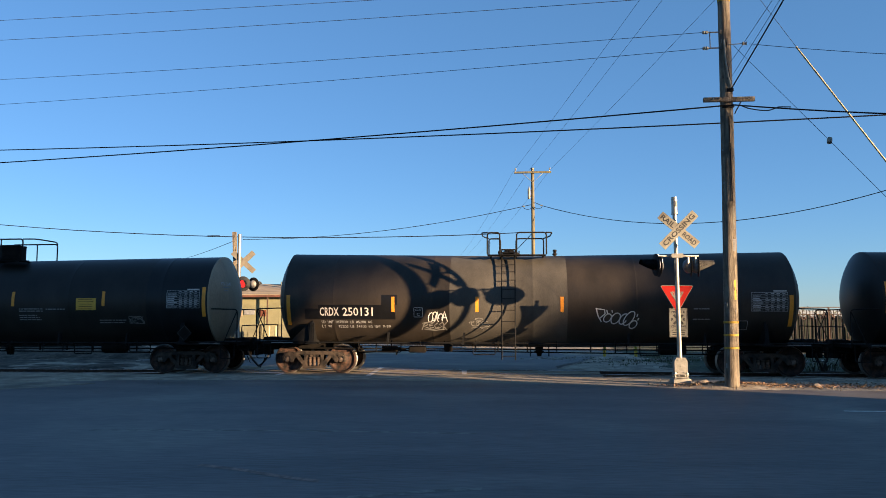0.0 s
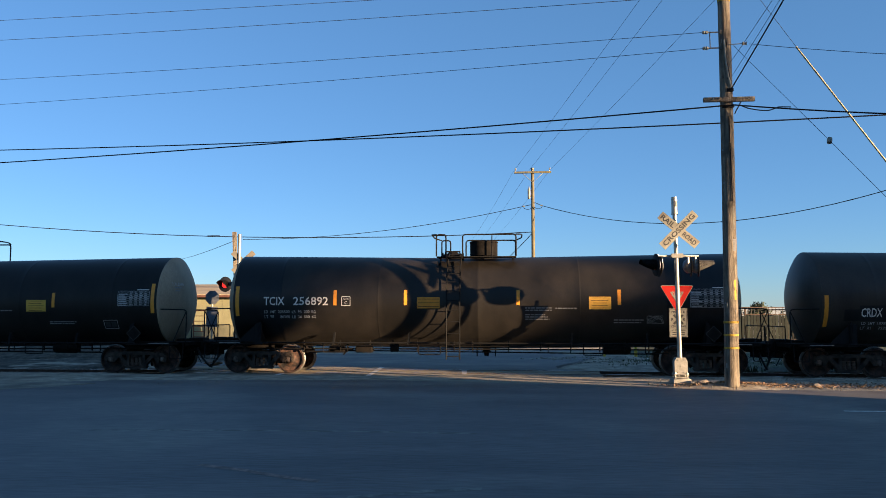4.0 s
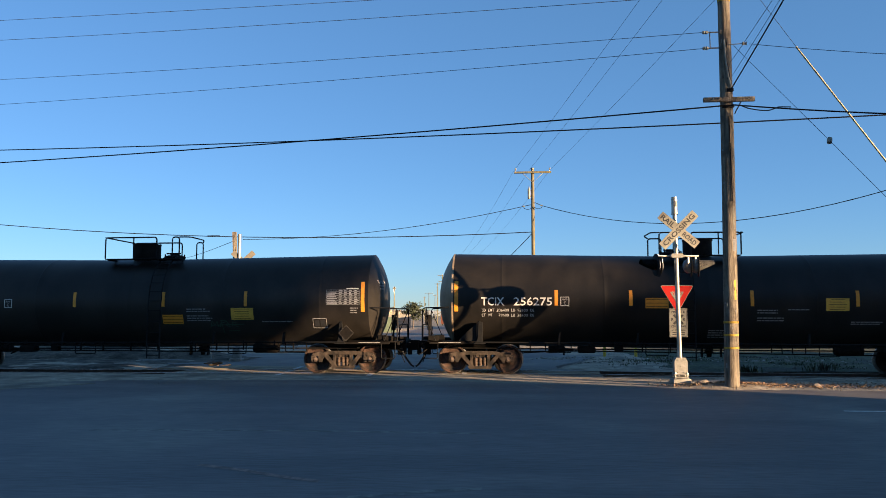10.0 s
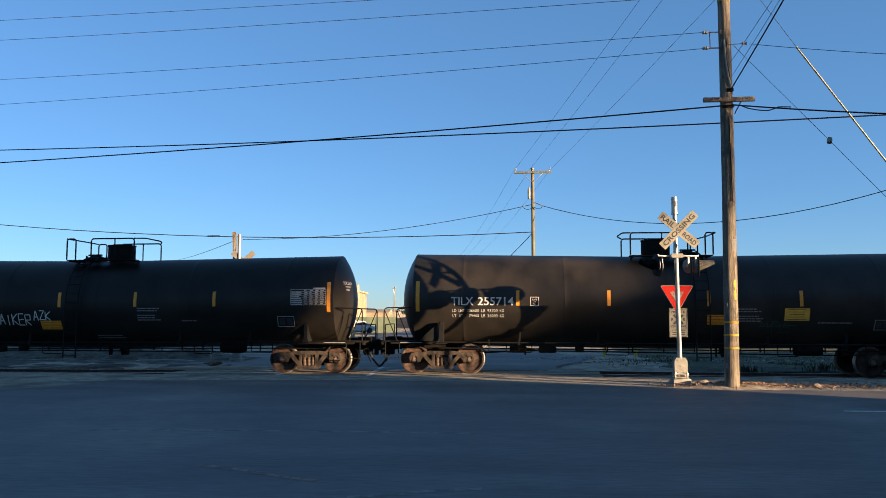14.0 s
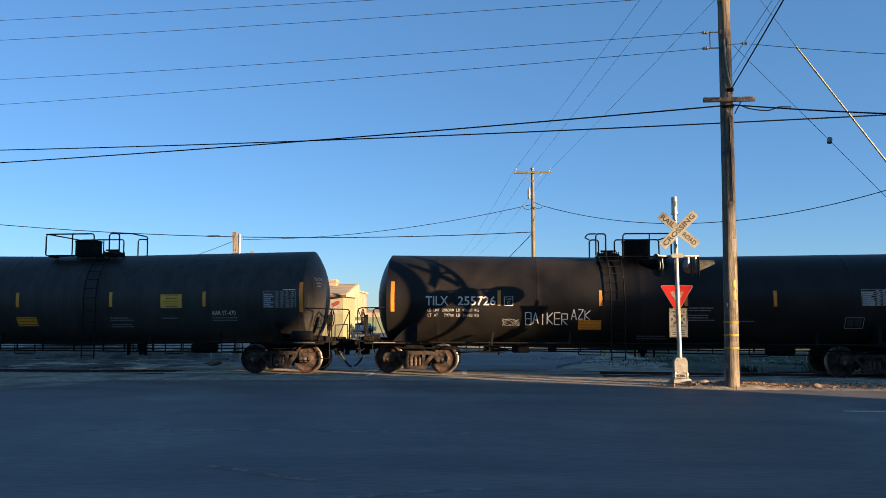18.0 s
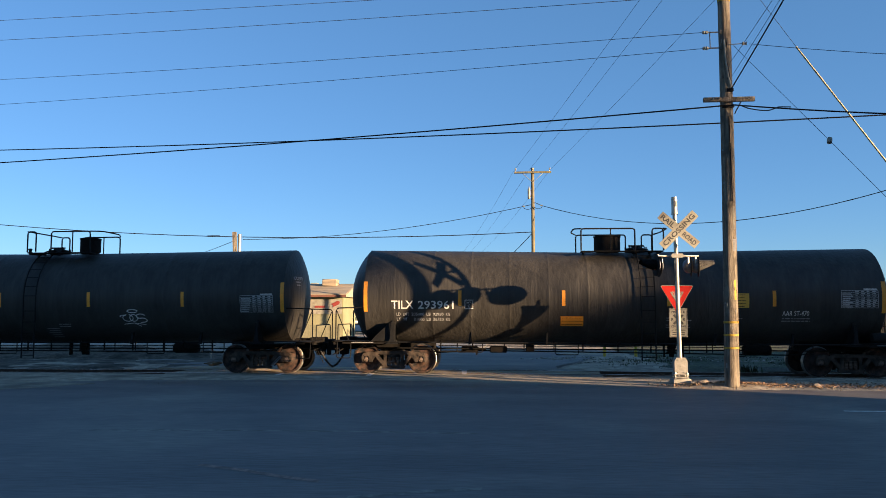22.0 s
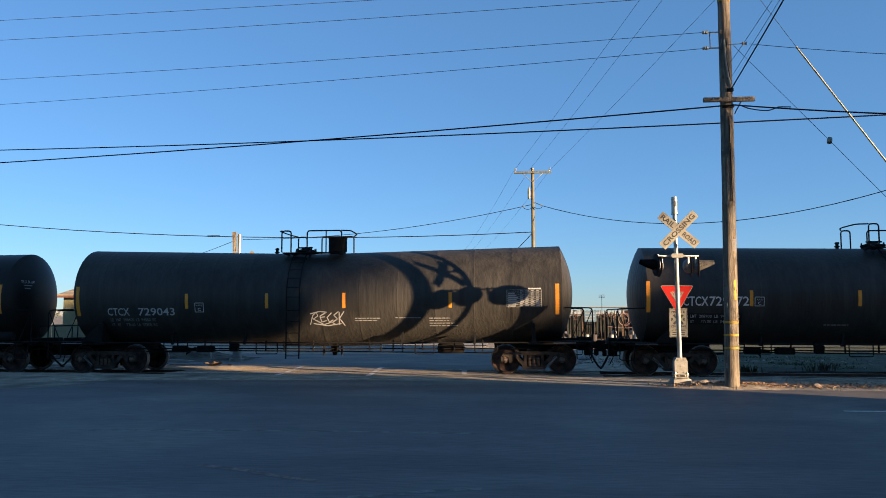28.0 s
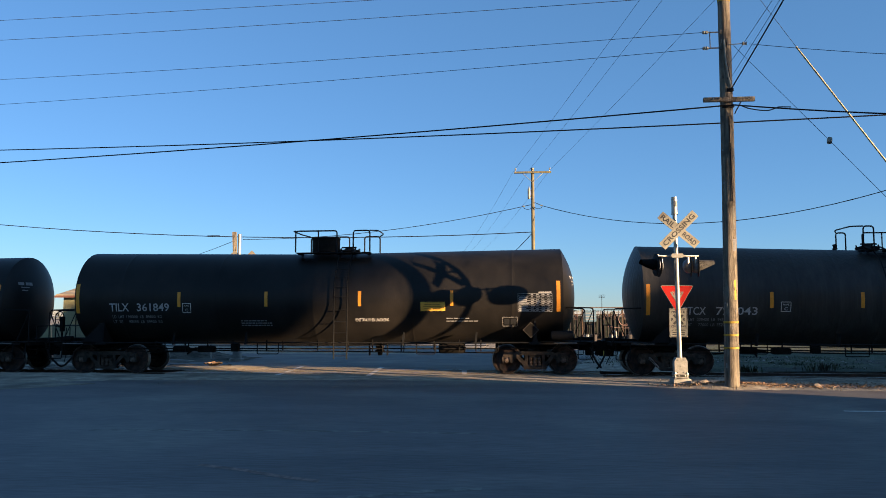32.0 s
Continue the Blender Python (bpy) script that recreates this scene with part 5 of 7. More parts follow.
    # ladders, platform and top fittings
    part("ladder", ladder_mesh(car, d["lad"], B()), M_BLACKSTEEL, root, "black steel side ladder")
    top = car["axis"](0) + car["R"]
    p0, p1 = d["plat"]
    bm = B()
    for yy in (-1.02, 0.62):
        box(bm, ((p0 + p1) / 2, yy + 0.2, top - 0.02), (p1 - p0, 0.42, 0.03), None, 0.005)
    for x in (p0 + 0.1, d["lad"] - 0.25, d["lad"] + 0.25, p1 - 0.1):
        box(bm, (x, -0.2, top - 0.05), (0.05, 1.6, 0.05))
    part("top_platform", bm, M_BLACKSTEEL, root, "narrow black grating platform")
    # hand rails: one low hoop each side of the ladder's opening
    lo, hi = d["lad"] - 0.27, d["lad"] + 0.27
    for yy in (-1.02, 1.02):
        for a, b in ((p0, lo), (hi, p1)):
            if b - a < 0.15:
                continue
            bm = B()
            pipe(bm, bent([(a, yy, top), (a, yy, top + 0.70), (b, yy, top + 0.70), (b, yy, top)], 0.1), 0.024, 8)
            if b - a > 1.0:
                pipe(bm, [(a + (b - a) * 0.55, yy, top), (a + (b - a) * 0.55, yy, top + 0.7)], 0.02, 6)
            part("handrail", bm, M_BLACKSTEEL, root, "black pipe handrail")
    for a, sg in ((p0, -1), (p1, 1)):
        bm = B()
        pipe(bm, bent([(a, -1.02, top + 0.70), (a + sg * 0.2, -0.6, top + 0.74), (a + sg * 0.2, 0.6, top + 0.74), (a, 1.02, top + 0.70)], 0.2), 0.022, 8)
        part("end_rail", bm, M_BLACKSTEEL, root)
    m = d["man"]
    bm = B()
    lathe(bm, [(0.30, -0.08), (0.30, 0.06), (0.36, 0.065), (0.36, 0.11), (0.30, 0.14), (0.18, 0.17), (0.10, 0.24), (0, 0.25)], pose(m, 0, top), 20)
    for k in range(8):
        a = k * math.pi / 4
        pipe(bm, [(m + 0.34 * math.cos(a), 0.34 * math.sin(a), top + 0.03), (m + 0.34 * math.cos(a), 0.34 * math.sin(a), top + 0.19)], 0.022, 6)
    box(bm, (m, -0.1, top + 0.22), (0.5, 0.06, 0.05), None, 0.01)
    part("manway", bm, M_UNDER, root, "bolted manway cover")
    if d.get("dome") is not None:
        w, r = d["dome"], d.get("dr", 0.42)
        bm = B()
        lathe(bm, [(r * k, z) for k, z in ((0.86, -0.1), (0.86, 0.06), (1, 0.07), (1, 0.50), (1.035, 0.51), (1.035, 0.55), (0.6, 0.58), (0, 0.585))], pose(w, 0, top), 28)
        box(bm, (w + r * 0.8, -0.2, top + 0.53), (0.14, 0.1, 0.08), None, 0.01)
        part("valve_bonnet", bm, M_UNDER, root, "round steel valve housing with a flat lid")
    if d.get("val") is not None:
        bm = B()
        lathe(bm, [(0.05, -0.06), (0.05, 0.05), (0.085, 0.06), (0.085, 0.09), (0.05, 0.1), (0.05, 0.16), (0.075, 0.17), (0.06, 0.22), (0, 0.23)], pose(d["val"], 0, top), 14)
        part("safety_valve", bm, M_TRUCK, root, "small rusty safety valve")
    if d.get("brake"):
        s = d["brake"]
        bm = B()
        x = s * 8.80
        lathe(bm, [(0.26, -0.018), (0.278, 0), (0.26, 0.018), (0.242, 0), (0.26, -0.018)], pose(x, -0.95, 1.78, 0, 90), 24)
        for k in range(3):
            a = k * math.pi / 3
            pipe(bm, [(x, -0.95 - 0.25 * math.cos(a), 1.78 - 0.25 * math.sin(a)), (x, -0.95 + 0.25 * math.cos(a), 1.78 + 0.25 * math.sin(a))], 0.012, 5)
        part("hand_brake_wheel", bm, M_BLACKSTEEL, root, "spoked hand brake wheel")
        bm = B()
        box(bm, (s * 8.70, -0.95, 1.62), (0.12, 0.16, 0.5), None, 0.02)
        pipe(bm, [(s * 8.70, -0.95, 1.05), (s * 8.70, -0.95, 1.7)], 0.03, 8)
        pipe(bm, [(s * 8.66, -0.85, 1.05), (s * 8.60, -0.85, 1.5)], 0.012, 6)
        box(bm, (s * 8.55, -1.05, 1.12), (0.34, 0.4, 0.16), None, 0.02)
        lathe(bm, [(0, -0.16), (0.08, -0.15), (0.09, 0.15), (0, 0.16)], pose(s * 8.35, -1.15, 1.14, 0, 90), 12)
        part("brake_gear", bm, M_UNDER, root)
    if d.get("tankres"):
        x = d["tankres"]
        bm = B()
        lathe(bm, [(0, -0.36), (0.13, -0.34), (0.155, -0.28), (0.155, 0.28), (0.13, 0.34), (0, 0.36)], pose(x, -1.36, 1.22, 0, 90), 20)
        part("side_reservoir", bm, M_BLACKSTEEL, root, "small black reservoir on the end platform")
    # markings
    for x in d["st"]:
        tall = abs(x) > 7
        r = (x - 0.06, 1.97, x + 0.06, 2.93) if tall else (x - 0.052, 2.22, x + 0.052, 2.70)
        dz = d.get("tallz", 0.0) if tall else d.get("stz", -0.055)
        part("reflector_strip", panel_mesh(car, (r[0], r[1] + dz, r[2], r[3] + dz), 0.004, M_YELLOW, "reflector_strip"), None, root, "yellow reflective strip")
    if d.get("patch"):
        for r in d["patch"] if isinstance(d["patch"][0], tuple) else (d["patch"],):
            part("paint_patch", panel_mesh(car, r, 0.003, M_TANKNEW, "paint_patch"), None, root, "fresh black paint patch under the letters")
    if d.get("text"):
        x0, z0, x1, z1 = d["text"]
        mark, num = d["body"][:4], d["body"][4:].strip()
        gap = 0.12 if "  " in d["body"] else 0.055 if " " in d["body"] else 0.0
        mid = x0 + (x1 - x0) * (0.385 - gap / 2)
        part("reporting_mark", wrap_text(car, mark, (x0, z0, mid, z1), 0.0115, M_STENCIL if d.get("faded") else M_WHITE), None, root, "white stencilled letters")
        part("car_number", wrap_text(car, num, (mid + (x1 - x0) * gap + 0.03, z0, x1, z1), 0.0115, M_STENCIL if d.get("faded") else M_WHITE), None, root, "white stencilled number")
        x0, z0, x1, z1 = d["w"]
        h = (z1 - z0)
        n = max(len(d["w1"]), len(d["w2"]) + 2)
        for body, a, b in ((d["w1"], z1 - h * 0.36, z1), (d["w2"].replace("WT ", "WT   "), z0 + h * 0.02, z0 + h * 0.38)):
            at = 0
            for word in body.split(" "):
                e = at + len(word)
                if word:
                    part("weight_word", wrap_text(car, word, (x0 + (x1 - x0) * at / n, a, x0 + (x1 - x0) * (e - 0.12) / n, b), 0.0115, M_GREYTEXT if d.get("faded") else M_STENCIL), None, root)
                at = e + 1
    if d.get("box"):
        x0, z0, x1, z1 = d["box"]
        pl = part("plate_outline", link("plate_outline", frame_bm(car, d["box"], 0.018), M_WHITE), None, root, "white outlined square")
        part("letter", wrap_text(car, "C", (x0 + 0.09, z0 + 0.04, x1 - 0.09, z0 + 0.13), 0.0115, M_WHITE), None, pl)
        part("letter", wrap_text(car, "PLATE", (x0 + 0.05, z1 - 0.1, x1 - 0.05, z1 - 0.055), 0.0115, M_WHITE), None, pl)
    for k, mt, lab in (("orange", M_ORANGE, "amber warning sticker with dark lines"), ("yellow", M_YELPANEL, "yellow warning sticker with dark lines"), ("bpanel", M_SIGNBLACK, "black notice panel with white lines")):
        if d.get(k):
            x0, z0, x1, z1 = d[k]
            st = part("sticker", panel_mesh(car, d[k], 0.005, mt, "sticker"), None, root, lab)
            rows = 3 if k == "orange" else 5
            for i in range(rows):
                zz = z0 + (z1 - z0) * (i + 0.5) / rows
                hh = (z1 - z0) / rows * (0.14 if k == "orange" else 0.30 if k == "bpanel" else 0.17)
                m0, m1 = (0.03, 0.97) if k == "orange" else (0.1 + 0.12 * rnd.random(), 0.9 - 0.12 * rnd.random())
                part("text_bar", panel_mesh(car, (x0 + (x1 - x0) * m0, zz - hh / 2, x0 + (x1 - x0) * m1, zz + hh / 2), 0.0085, M_GREYTEXT if k == "bpanel" else M_TRUCK, "text_bar"), None, st)
    for i, r in enumerate(d.get("sm", ())):
        x0, z0, x1, z1 = r
        n = max(1, round((z1 - z0) / 0.075))
        for k in range(n):
            a = z1 - (z1 - z0) * (k + 0.2) / n
            if n > 4 and k == 2:
                continue
            bm = B()
            x, end = x0, x0 + (x1 - x0) * rnd.choice((1, 0.92, 0.75, 0.85))
            while x < end - 0.02:
                e = min(end, x + rnd.uniform(0.05, 0.16))
                vs = [bm.verts.new(band(car, [p2], 0.006)[0]) for p2 in ((x, a - 0.032), (e, a - 0.032), (e, a), (x, a))]
                bm.faces.new(vs)
                x = e + 0.022
            part("text_line", bm, M_GREYTEXT, root, "line of small stencilled writing", smooth=None)
    if d.get("table"):
        x0, z0, x1, z1 = d["table"]
        tb = part("inspection_table", link("inspection_table", frame_bm(car, d["table"], 0.010), M_STENCIL), None, root, "white outlined inspection table")
        for k in range(1, 8):
            zz = z0 + (z1 - z0) * k / 8
            part("table_line", panel_mesh(car, (x0, zz - 0.005, x1, zz + 0.005), 0.0065, M_STENCIL, "table_line"), None, tb)
            part("text_bar", panel_mesh(car, (x0 + 0.03, zz - 0.05, x0 + (x1 - x0) * rnd.uniform(0.22, 0.33), zz - 0.025), 0.007, M_STENCIL, "text_bar"), None, tb)
        for q in range(4):
            for k in range(0, 8):
                zz = z0 + (z1 - z0) * (k + 0.5) / 8
                xx = x0 + (x1 - x0) * (0.38 + 0.155 * q)
                part("text_bar", panel_mesh(car, (xx, zz - 0.008, xx + 0.07 + 0.05 * rnd.random(), zz + 0.012), 0.007, M_STENCIL, "text_bar"), None, tb)
        part("text_bar", panel_mesh(car, (x1 - 0.42, z1 + 0.03, x1 - 0.02, z1 + 0.06), 0.0065, M_WHITE, "text_bar"), None, tb)
    for k, words in (("aar", "AAR ST-470"), ("vent", "VENT TANK WHEN UNLOADING")):
        if d.get(k):
            part("lettering", wrap_text(car, words, d[k], 0.0115, M_WHITE), None, root, "white stencilled words")
    if d.get("wbox"):
        x0, z0, x1, z1 = d["wbox"]
        part("outline_box", link("outline_box", frame_bm(car, d["wbox"], 0.014), M_STENCIL), None, root, "white outlined box")
        for q0, q1 in ((0.10, 0.46), (0.54, 0.90)):
            part("number_panel", panel_mesh(car, (x0 + (x1 - x0) * q0, z0 + 0.05, x0 + (x1 - x0) * q1, z1 - 0.05), 0.0075, M_SIGNBLACK, "number_panel"), None, root)
    if d.get("diamond"):
      for x, z in d["diamond"]:
        bm = B()
        pts = [(x - 0.25, z), (x, z - 0.25), (x + 0.25, z), (x, z + 0.25)]
        prism(bm, pts, -1.575, -1.567)
        box(bm, (x, -1.50, z - 0.1), (0.05, 0.14, 0.05))
        pl = part("placard", fixed(bm), M_PLACARD, root, "dark grey diamond placard holder", smooth=None)
        bm = B()
        prism(bm, [(x + (a - x) * 0.9, z + (b - z) * 0.9) for a, b in pts], -1.579, -1.5755)
        part("card", fixed(bm), M_UNDER, pl, smooth=None)
    for i, (r, style, mt) in enumerate(d.get("gr", ())):
        part("graffiti", scrawl(car, r, style, key + str(i)), mt, root, "sprayed graffiti tag", smooth=None)
    for k, (y0, y1, dz) in enumerate(d.get("headtext", ())):
        bm = B()
        rows = []
        if k == 0 and d.get("body"):
            me = text_mesh(d["body"].replace("  ", " "), y1 - y0, 0.10).copy()
            me.materials.clear()
            me.materials.append(M_STENCIL)
            for v in me.vertices:
                y, z = (y0 + y1) / 2 + v.co.x, dz + 0.05 + v.co.y
                v.co = (7.96 + d.get("deep", 0.45) * (1 - (math.hypot(y, z) / car["R"]) ** d.get("sharp", 2.2)) + 0.012, y, car["axis"](7.95) + z)
            part("head_number", me, None, root, "small white stencilled number on the tank head")
            bm.free()
            continue
        for i in range(9):
            y = y0 + (y1 - y0) * i / 8
            rr = []
            for z in (dz, dz + (0.10 if k == 0 else 0.035)):
                r = math.hypot(y, z)
                rr.append(bm.verts.new((7.96 + d.get("deep", 0.45) * (1 - (r / car["R"]) ** d.get("sharp", 2.2)) + 0.012, y, car["axis"](7.95) + z)))
            rows.append(rr)
        for i, (a, b) in enumerate(zip(rows, rows[1:])):
            if k == 0 and i == 3:
                continue
            bm.faces.new((a[0], b[0], b[1], a[1]))
        part("head_number", bm, M_GREYTEXT, root, "short row of white stencil on the tank head", smooth=None)
    if d.get("coil"):
        for sg in (-1, 1):
            bm = B()
            a, b = Vector((sg * 7.06 + sg * 0.42, -1.13, 0.24)), Vector((sg * 7.06 + sg * 0.70, -1.13, 0.56))
            t = (b - a).normalized()
            n = Vector((0, 1, 0))
            m = t.cross(n)
            pipe(bm, [a.lerp(b, q / 72) + (n * math.cos(q * 0.785) + m * math.sin(q * 0.785)) * 0.040 for q in range(73)], 0.010, 5)
            part("coil_spring", bm, M_GREYTEXT, root, "pale coil spring beside the truck")
    sets = truck(root, -7.06) + truck(root, 7.06)
    return root, sets

def frame_bm(car, r, w):
    x0, z0, x1, z1 = r
    bm = B()
    for a, b in (((x0, z0), (x1, z0)), ((x1, z0), (x1, z1)), ((x1, z1), (x0, z1)), ((x0, z1), (x0, z0))):
        ribbon(bm, car, [(a[0] + (b[0] - a[0]) * k / 6, a[1] + (b[1] - a[1]) * k / 6) for k in range(7)], w, 0.0062)
    return bm

W, G2 = M_GRAF, M_GRAF2
DARK = "black tank car with yellow reflective strips and white numbers"
CARS = {
    "A": dict(at=17.02, paint=[M_TANK], label="dark tank car at the head of the visible string", st=[-7.82, -4.4, -1.7, 1.2, 4.4, 7.8], plat=(-1.5, 1.1), lad=-0.8, dome=0.1, man=-0.85),
    "B": dict(at=-1.43, paint=[M_TANKBROWN, M_TANKGREY], band=(-2.63, 1.07), label="black tank car with a faded grey middle band and graffiti", body="CRDX 250131", w1="LD LMT 187800 LB 85200 KG", w2="LT WT 75200 LB 34100 KG NEW 9-99", text=(-6.8, 1.85, -5.08, 2.12), w=(-6.76, 1.47, -4.52, 1.70), patch=((-7.29, 1.74, -6.85, 2.08), (-6.85, 1.74, -4.36, 2.20), (-4.80, 2.20, -4.30, 2.52)), st=[-7.82, -4.43, -1.76, 0.9, 7.82], stz=-0.24, tallz=-0.42, box=(-3.76, 1.82, -3.49, 2.11), table=(6.64, 2.02, 7.71, 2.59), sm=[(4.91, 2.05, 5.53, 2.12), (4.9, 1.72, 5.52, 1.8)], wbox=(5.94, 1.45, 6.55, 1.72), gr=[((-3.31, 1.65, -2.7, 2.0), "script", W), ((-3.53, 1.38, -2.72, 1.66), "zig", G2), ((-2.01, 1.43, -1.39, 1.79), "rings", G2), ((1.94, 1.47, 3.26, 2.11), "bubbles", W)], plat=(-1.44, 0.45), lad=-0.77, dome=None, man=-0.75, val=0.77),
    "C": dict(at=-19.83, paint=[M_TANKNEW, M_TANKMID], band=(-6.31, 5.84), head=M_HEADWHITE, headlabel="dirty white tank head", zc=2.335, dr=0.46, label="black tank car with white ends and fresh black paint patches", body="TCIX  256892", w1="LD LMT 205500 LB 93 200 KG", w2="LT WT 80500 LB 36 500 KG", text=(-6.89, 2.2, -4.78, 2.47), w=(-6.88, 1.78, -5.19, 2.04), st=[-7.77, -4.56, -2.29, 1.27, 4.39, 7.78], box=(-4.34, 2.19, -4.07, 2.47), orange=(-1.92, 2.1, -1.2, 2.45), yellow=(3.46, 2.07, 4.14, 2.46), sm=[(1.49, 1.72, 2.31, 2.14), (2.42, 2.03, 3.08, 2.14), (4.23, 1.61, 5.14, 1.77)], gr=[((5.22, 1.61, 5.77, 1.88), "loops", G2)], table=(6.54, 2.13, 7.64, 2.69), diamond=[(7.20, 1.32)], plat=(-1.35, 1.22), lad=-0.77, dome=0.15, man=-0.88, deep=0.42, sharp=2.2, stz=-0.02, tallz=-0.12),
    "D": dict(at=-38.2, paint=[M_TANK], head=M_HEADWHITE, headlabel="dirty white tank head", zc=2.34, dr=0.46, label="black tank car with dirty white ends", body="TCIX  256275", w1="LD LMT 206400 LB 93600 KG", w2="LT WT 79600 LB 36100 KG", text=(-7.01, 2.16, -4.8, 2.42), w=(-6.99, 1.81, -5.35, 2.06), st=[-7.8, -4.67, -2.38, 1.27, 4.37, 7.76], box=(-4.53, 2.16, -4.28, 2.43), orange=(-1.94, 2.09, -1.24, 2.41), yellow=(3.44, 2.03, 4.12, 2.41), sm=[(1.42, 1.68, 2.22, 2.07), (2.32, 2.03, 3.0, 2.09), (4.2, 1.6, 5.2, 1.72), (0.0, 1.16, 0.62, 1.44)], table=(6.58, 2.21, 7.65, 2.69), wbox=(6.06, 1.47, 6.52, 1.74), diamond=[(7.20, 1.32)], plat=(-1.4, 1.12), lad=-0.69, dome=0.01, man=-0.85, brake=-1, deep=0.48, sharp=2.2),
    "E": dict(at=-56.75, paint=[M_TANKMID], zc=2.34, dr=0.46, label=DARK, body="TILX 255714", w1="LD LMT 206600 LB 93700 KG", w2="LT WT 79400 LB 36000 KG", text=(-6.73, 2.17, -4.77, 2.43), w=(-6.69, 1.79, -5.07, 2.05), st=[-7.8, -4.64, -1.82, 1.2, 3.95, 7.78], box=(-4.24, 2.16, -3.99, 2.43), orange=(1.16, 1.6, 1.85, 1.9), yellow=(3.46, 1.73, 4.2, 2.11), sm=[(1.98, 1.67, 2.83, 2.11), (4.46, 1.62, 5.64, 1.7), (7.37, 1.9, 7.66, 2.12)], table=(6.6, 2.21, 7.67, 2.67), wbox=(6.14, 1.46, 6.58, 1.76), gr=[((2.75, 1.28, 3.85, 1.72), "tag", M_GRAFGREEN)], diamond=[(7.27, 1.30)], plat=(-1.07, 1.49), lad=0.98, dome=-0.11, man=0.9, brake=1),
    "F": dict(at=-75.2, paint=[M_TANK], zc=2.315, dr=0.45, label="black tank car with white block graffiti below its number", body="TILX  255726", w1="LD LMT 206300 LB 93600 KG", w2="LT WT 79700 LB 36100 KG", text=(-6.69, 2.17, -4.48, 2.46), w=(-6.63, 1.81, -5.01, 2.07), st=[-7.75, -4.37, -1.22, 1.37, 4.03, 7.8], box=(-4.21, 2.17, -3.94, 2.44), orange=(-1.91, 1.43, -1.2, 1.72), sm=[(1.44, 1.69, 2.25, 2.14), (2.93, 1.64, 3.58, 1.74), (-0.08, 1.1, 0.88, 1.26)], table=(6.56, 2.2, 7.71, 2.69), wbox=(6.11, 1.51, 6.65, 1.83), gr=[((-3.55, 1.57, -2.2, 1.95), "=BAIKER", W), ((-2.13, 1.73, -1.5, 2.05), "=AZK", W), ((-4.3, 1.52, -3.71, 1.76), "loops", G2)], plat=(-1.3, 1.05), lad=-0.72, dome=0.11, man=-0.8, brake=-1),
    "G": dict(at=-93.79, paint=[M_JACKET], jacket=True, bulge=0.17, deep=0.45, sharp=2.3, R=1.535, zc=2.45, dr=0.43, label="black insulated tank car with seamed steel jacket", body="TILX 293961", w1="LD LMT 205000 LB 92950 KG", w2="LT WT 81000 LB 36750 KG", text=(-7.08, 2.06, -5.1, 2.32), w=(-6.92, 1.68, -5.21, 1.94), st=[-7.91, -4.9, -1.66, 1.55, 4.7, 7.9], box=(-4.74, 2.07, -4.49, 2.34), orange=(-1.75, 1.54, -1.05, 1.84), yellow=(3.24, 2.12, 3.95, 2.56), sm=[(1.49, 1.47, 2.31, 1.83), (3.26, 1.72, 3.77, 1.83), (4.94, 1.67, 5.85, 1.83)], aar=(4.94, 1.88, 5.73, 2.03), table=(6.66, 2.13, 7.73, 2.65), plat=(-1.06, 1.52), lad=0.9, dome=-0.12, man=0.81, brake=1, tankres=7.9),
    "H": dict(at=-112.3, coil=True, paint=[M_JACKET], jacket=True, deep=0.38, sharp=2.1, R=1.545, zc=2.51, dip=0.06, dr=0.34, label="black insulated tank car with a thin white graffiti swirl", body="CTCX729072", w1="LD LMT 208900 LB 94 750 KG", w2="LT WT 77100 LB 34 950 KG", text=(-6.89, 2.17, -4.91, 2.46), w=(-6.84, 1.64, -5.16, 1.9), patch=(-6.95, 1.6, -5.1, 1.94), st=[-7.93, -4.84, -1.66, 1.41, 4.59, 7.9], box=(-4.74, 2.17, -4.47, 2.44), gr=[((2.45, 1.53, 3.32, 2.08), "rings", W)], sm=[(-2.65, 1.54, -1.68, 1.63), (0.28, 1.49, 0.84, 1.63)], bpanel=(-0.25, 1.14, 0.36, 1.49), table=(6.52, 1.98, 7.6, 2.51), plat=(-1.1, 1.11), lad=-0.53, dome=0.57, man=-0.55, val=-1.65),
    "I": dict(at=-130.80, coil=True, paint=[M_JACKET], jacket=True, deep=0.42, sharp=2.0, R=1.555, zc=2.49, dip=0.18, stz=-0.11, tallz=-0.09, dr=0.31, label="black insulated tank car with white block graffiti", body="CTCX  729043", w1="LD LMT 208400 LB 94550 KG", w2="LT WT 77600 LB 35200 KG", faded=True, text=(-6.82, 1.89, -4.54, 2.14), w=(-6.77, 1.54, -5.21, 1.80), st=[-7.82, -4.13, -1.47, 1.05, 4.45, 7.8], box=(-3.85, 2.0, -3.57, 2.29), gr=[((-0.08, 1.52, 1.05, 2.0), "zig", M_STENCIL)], sm=[(1.38, 1.67, 2.34, 1.81), (2.69, 1.73, 3.59, 1.83), (3.77, 1.49, 4.66, 1.81)], table=(6.23, 2.12, 7.31, 2.65), plat=(-1.15, 0.85), lad=-0.57, dome=0.50, man=-0.6, val=-1.61),
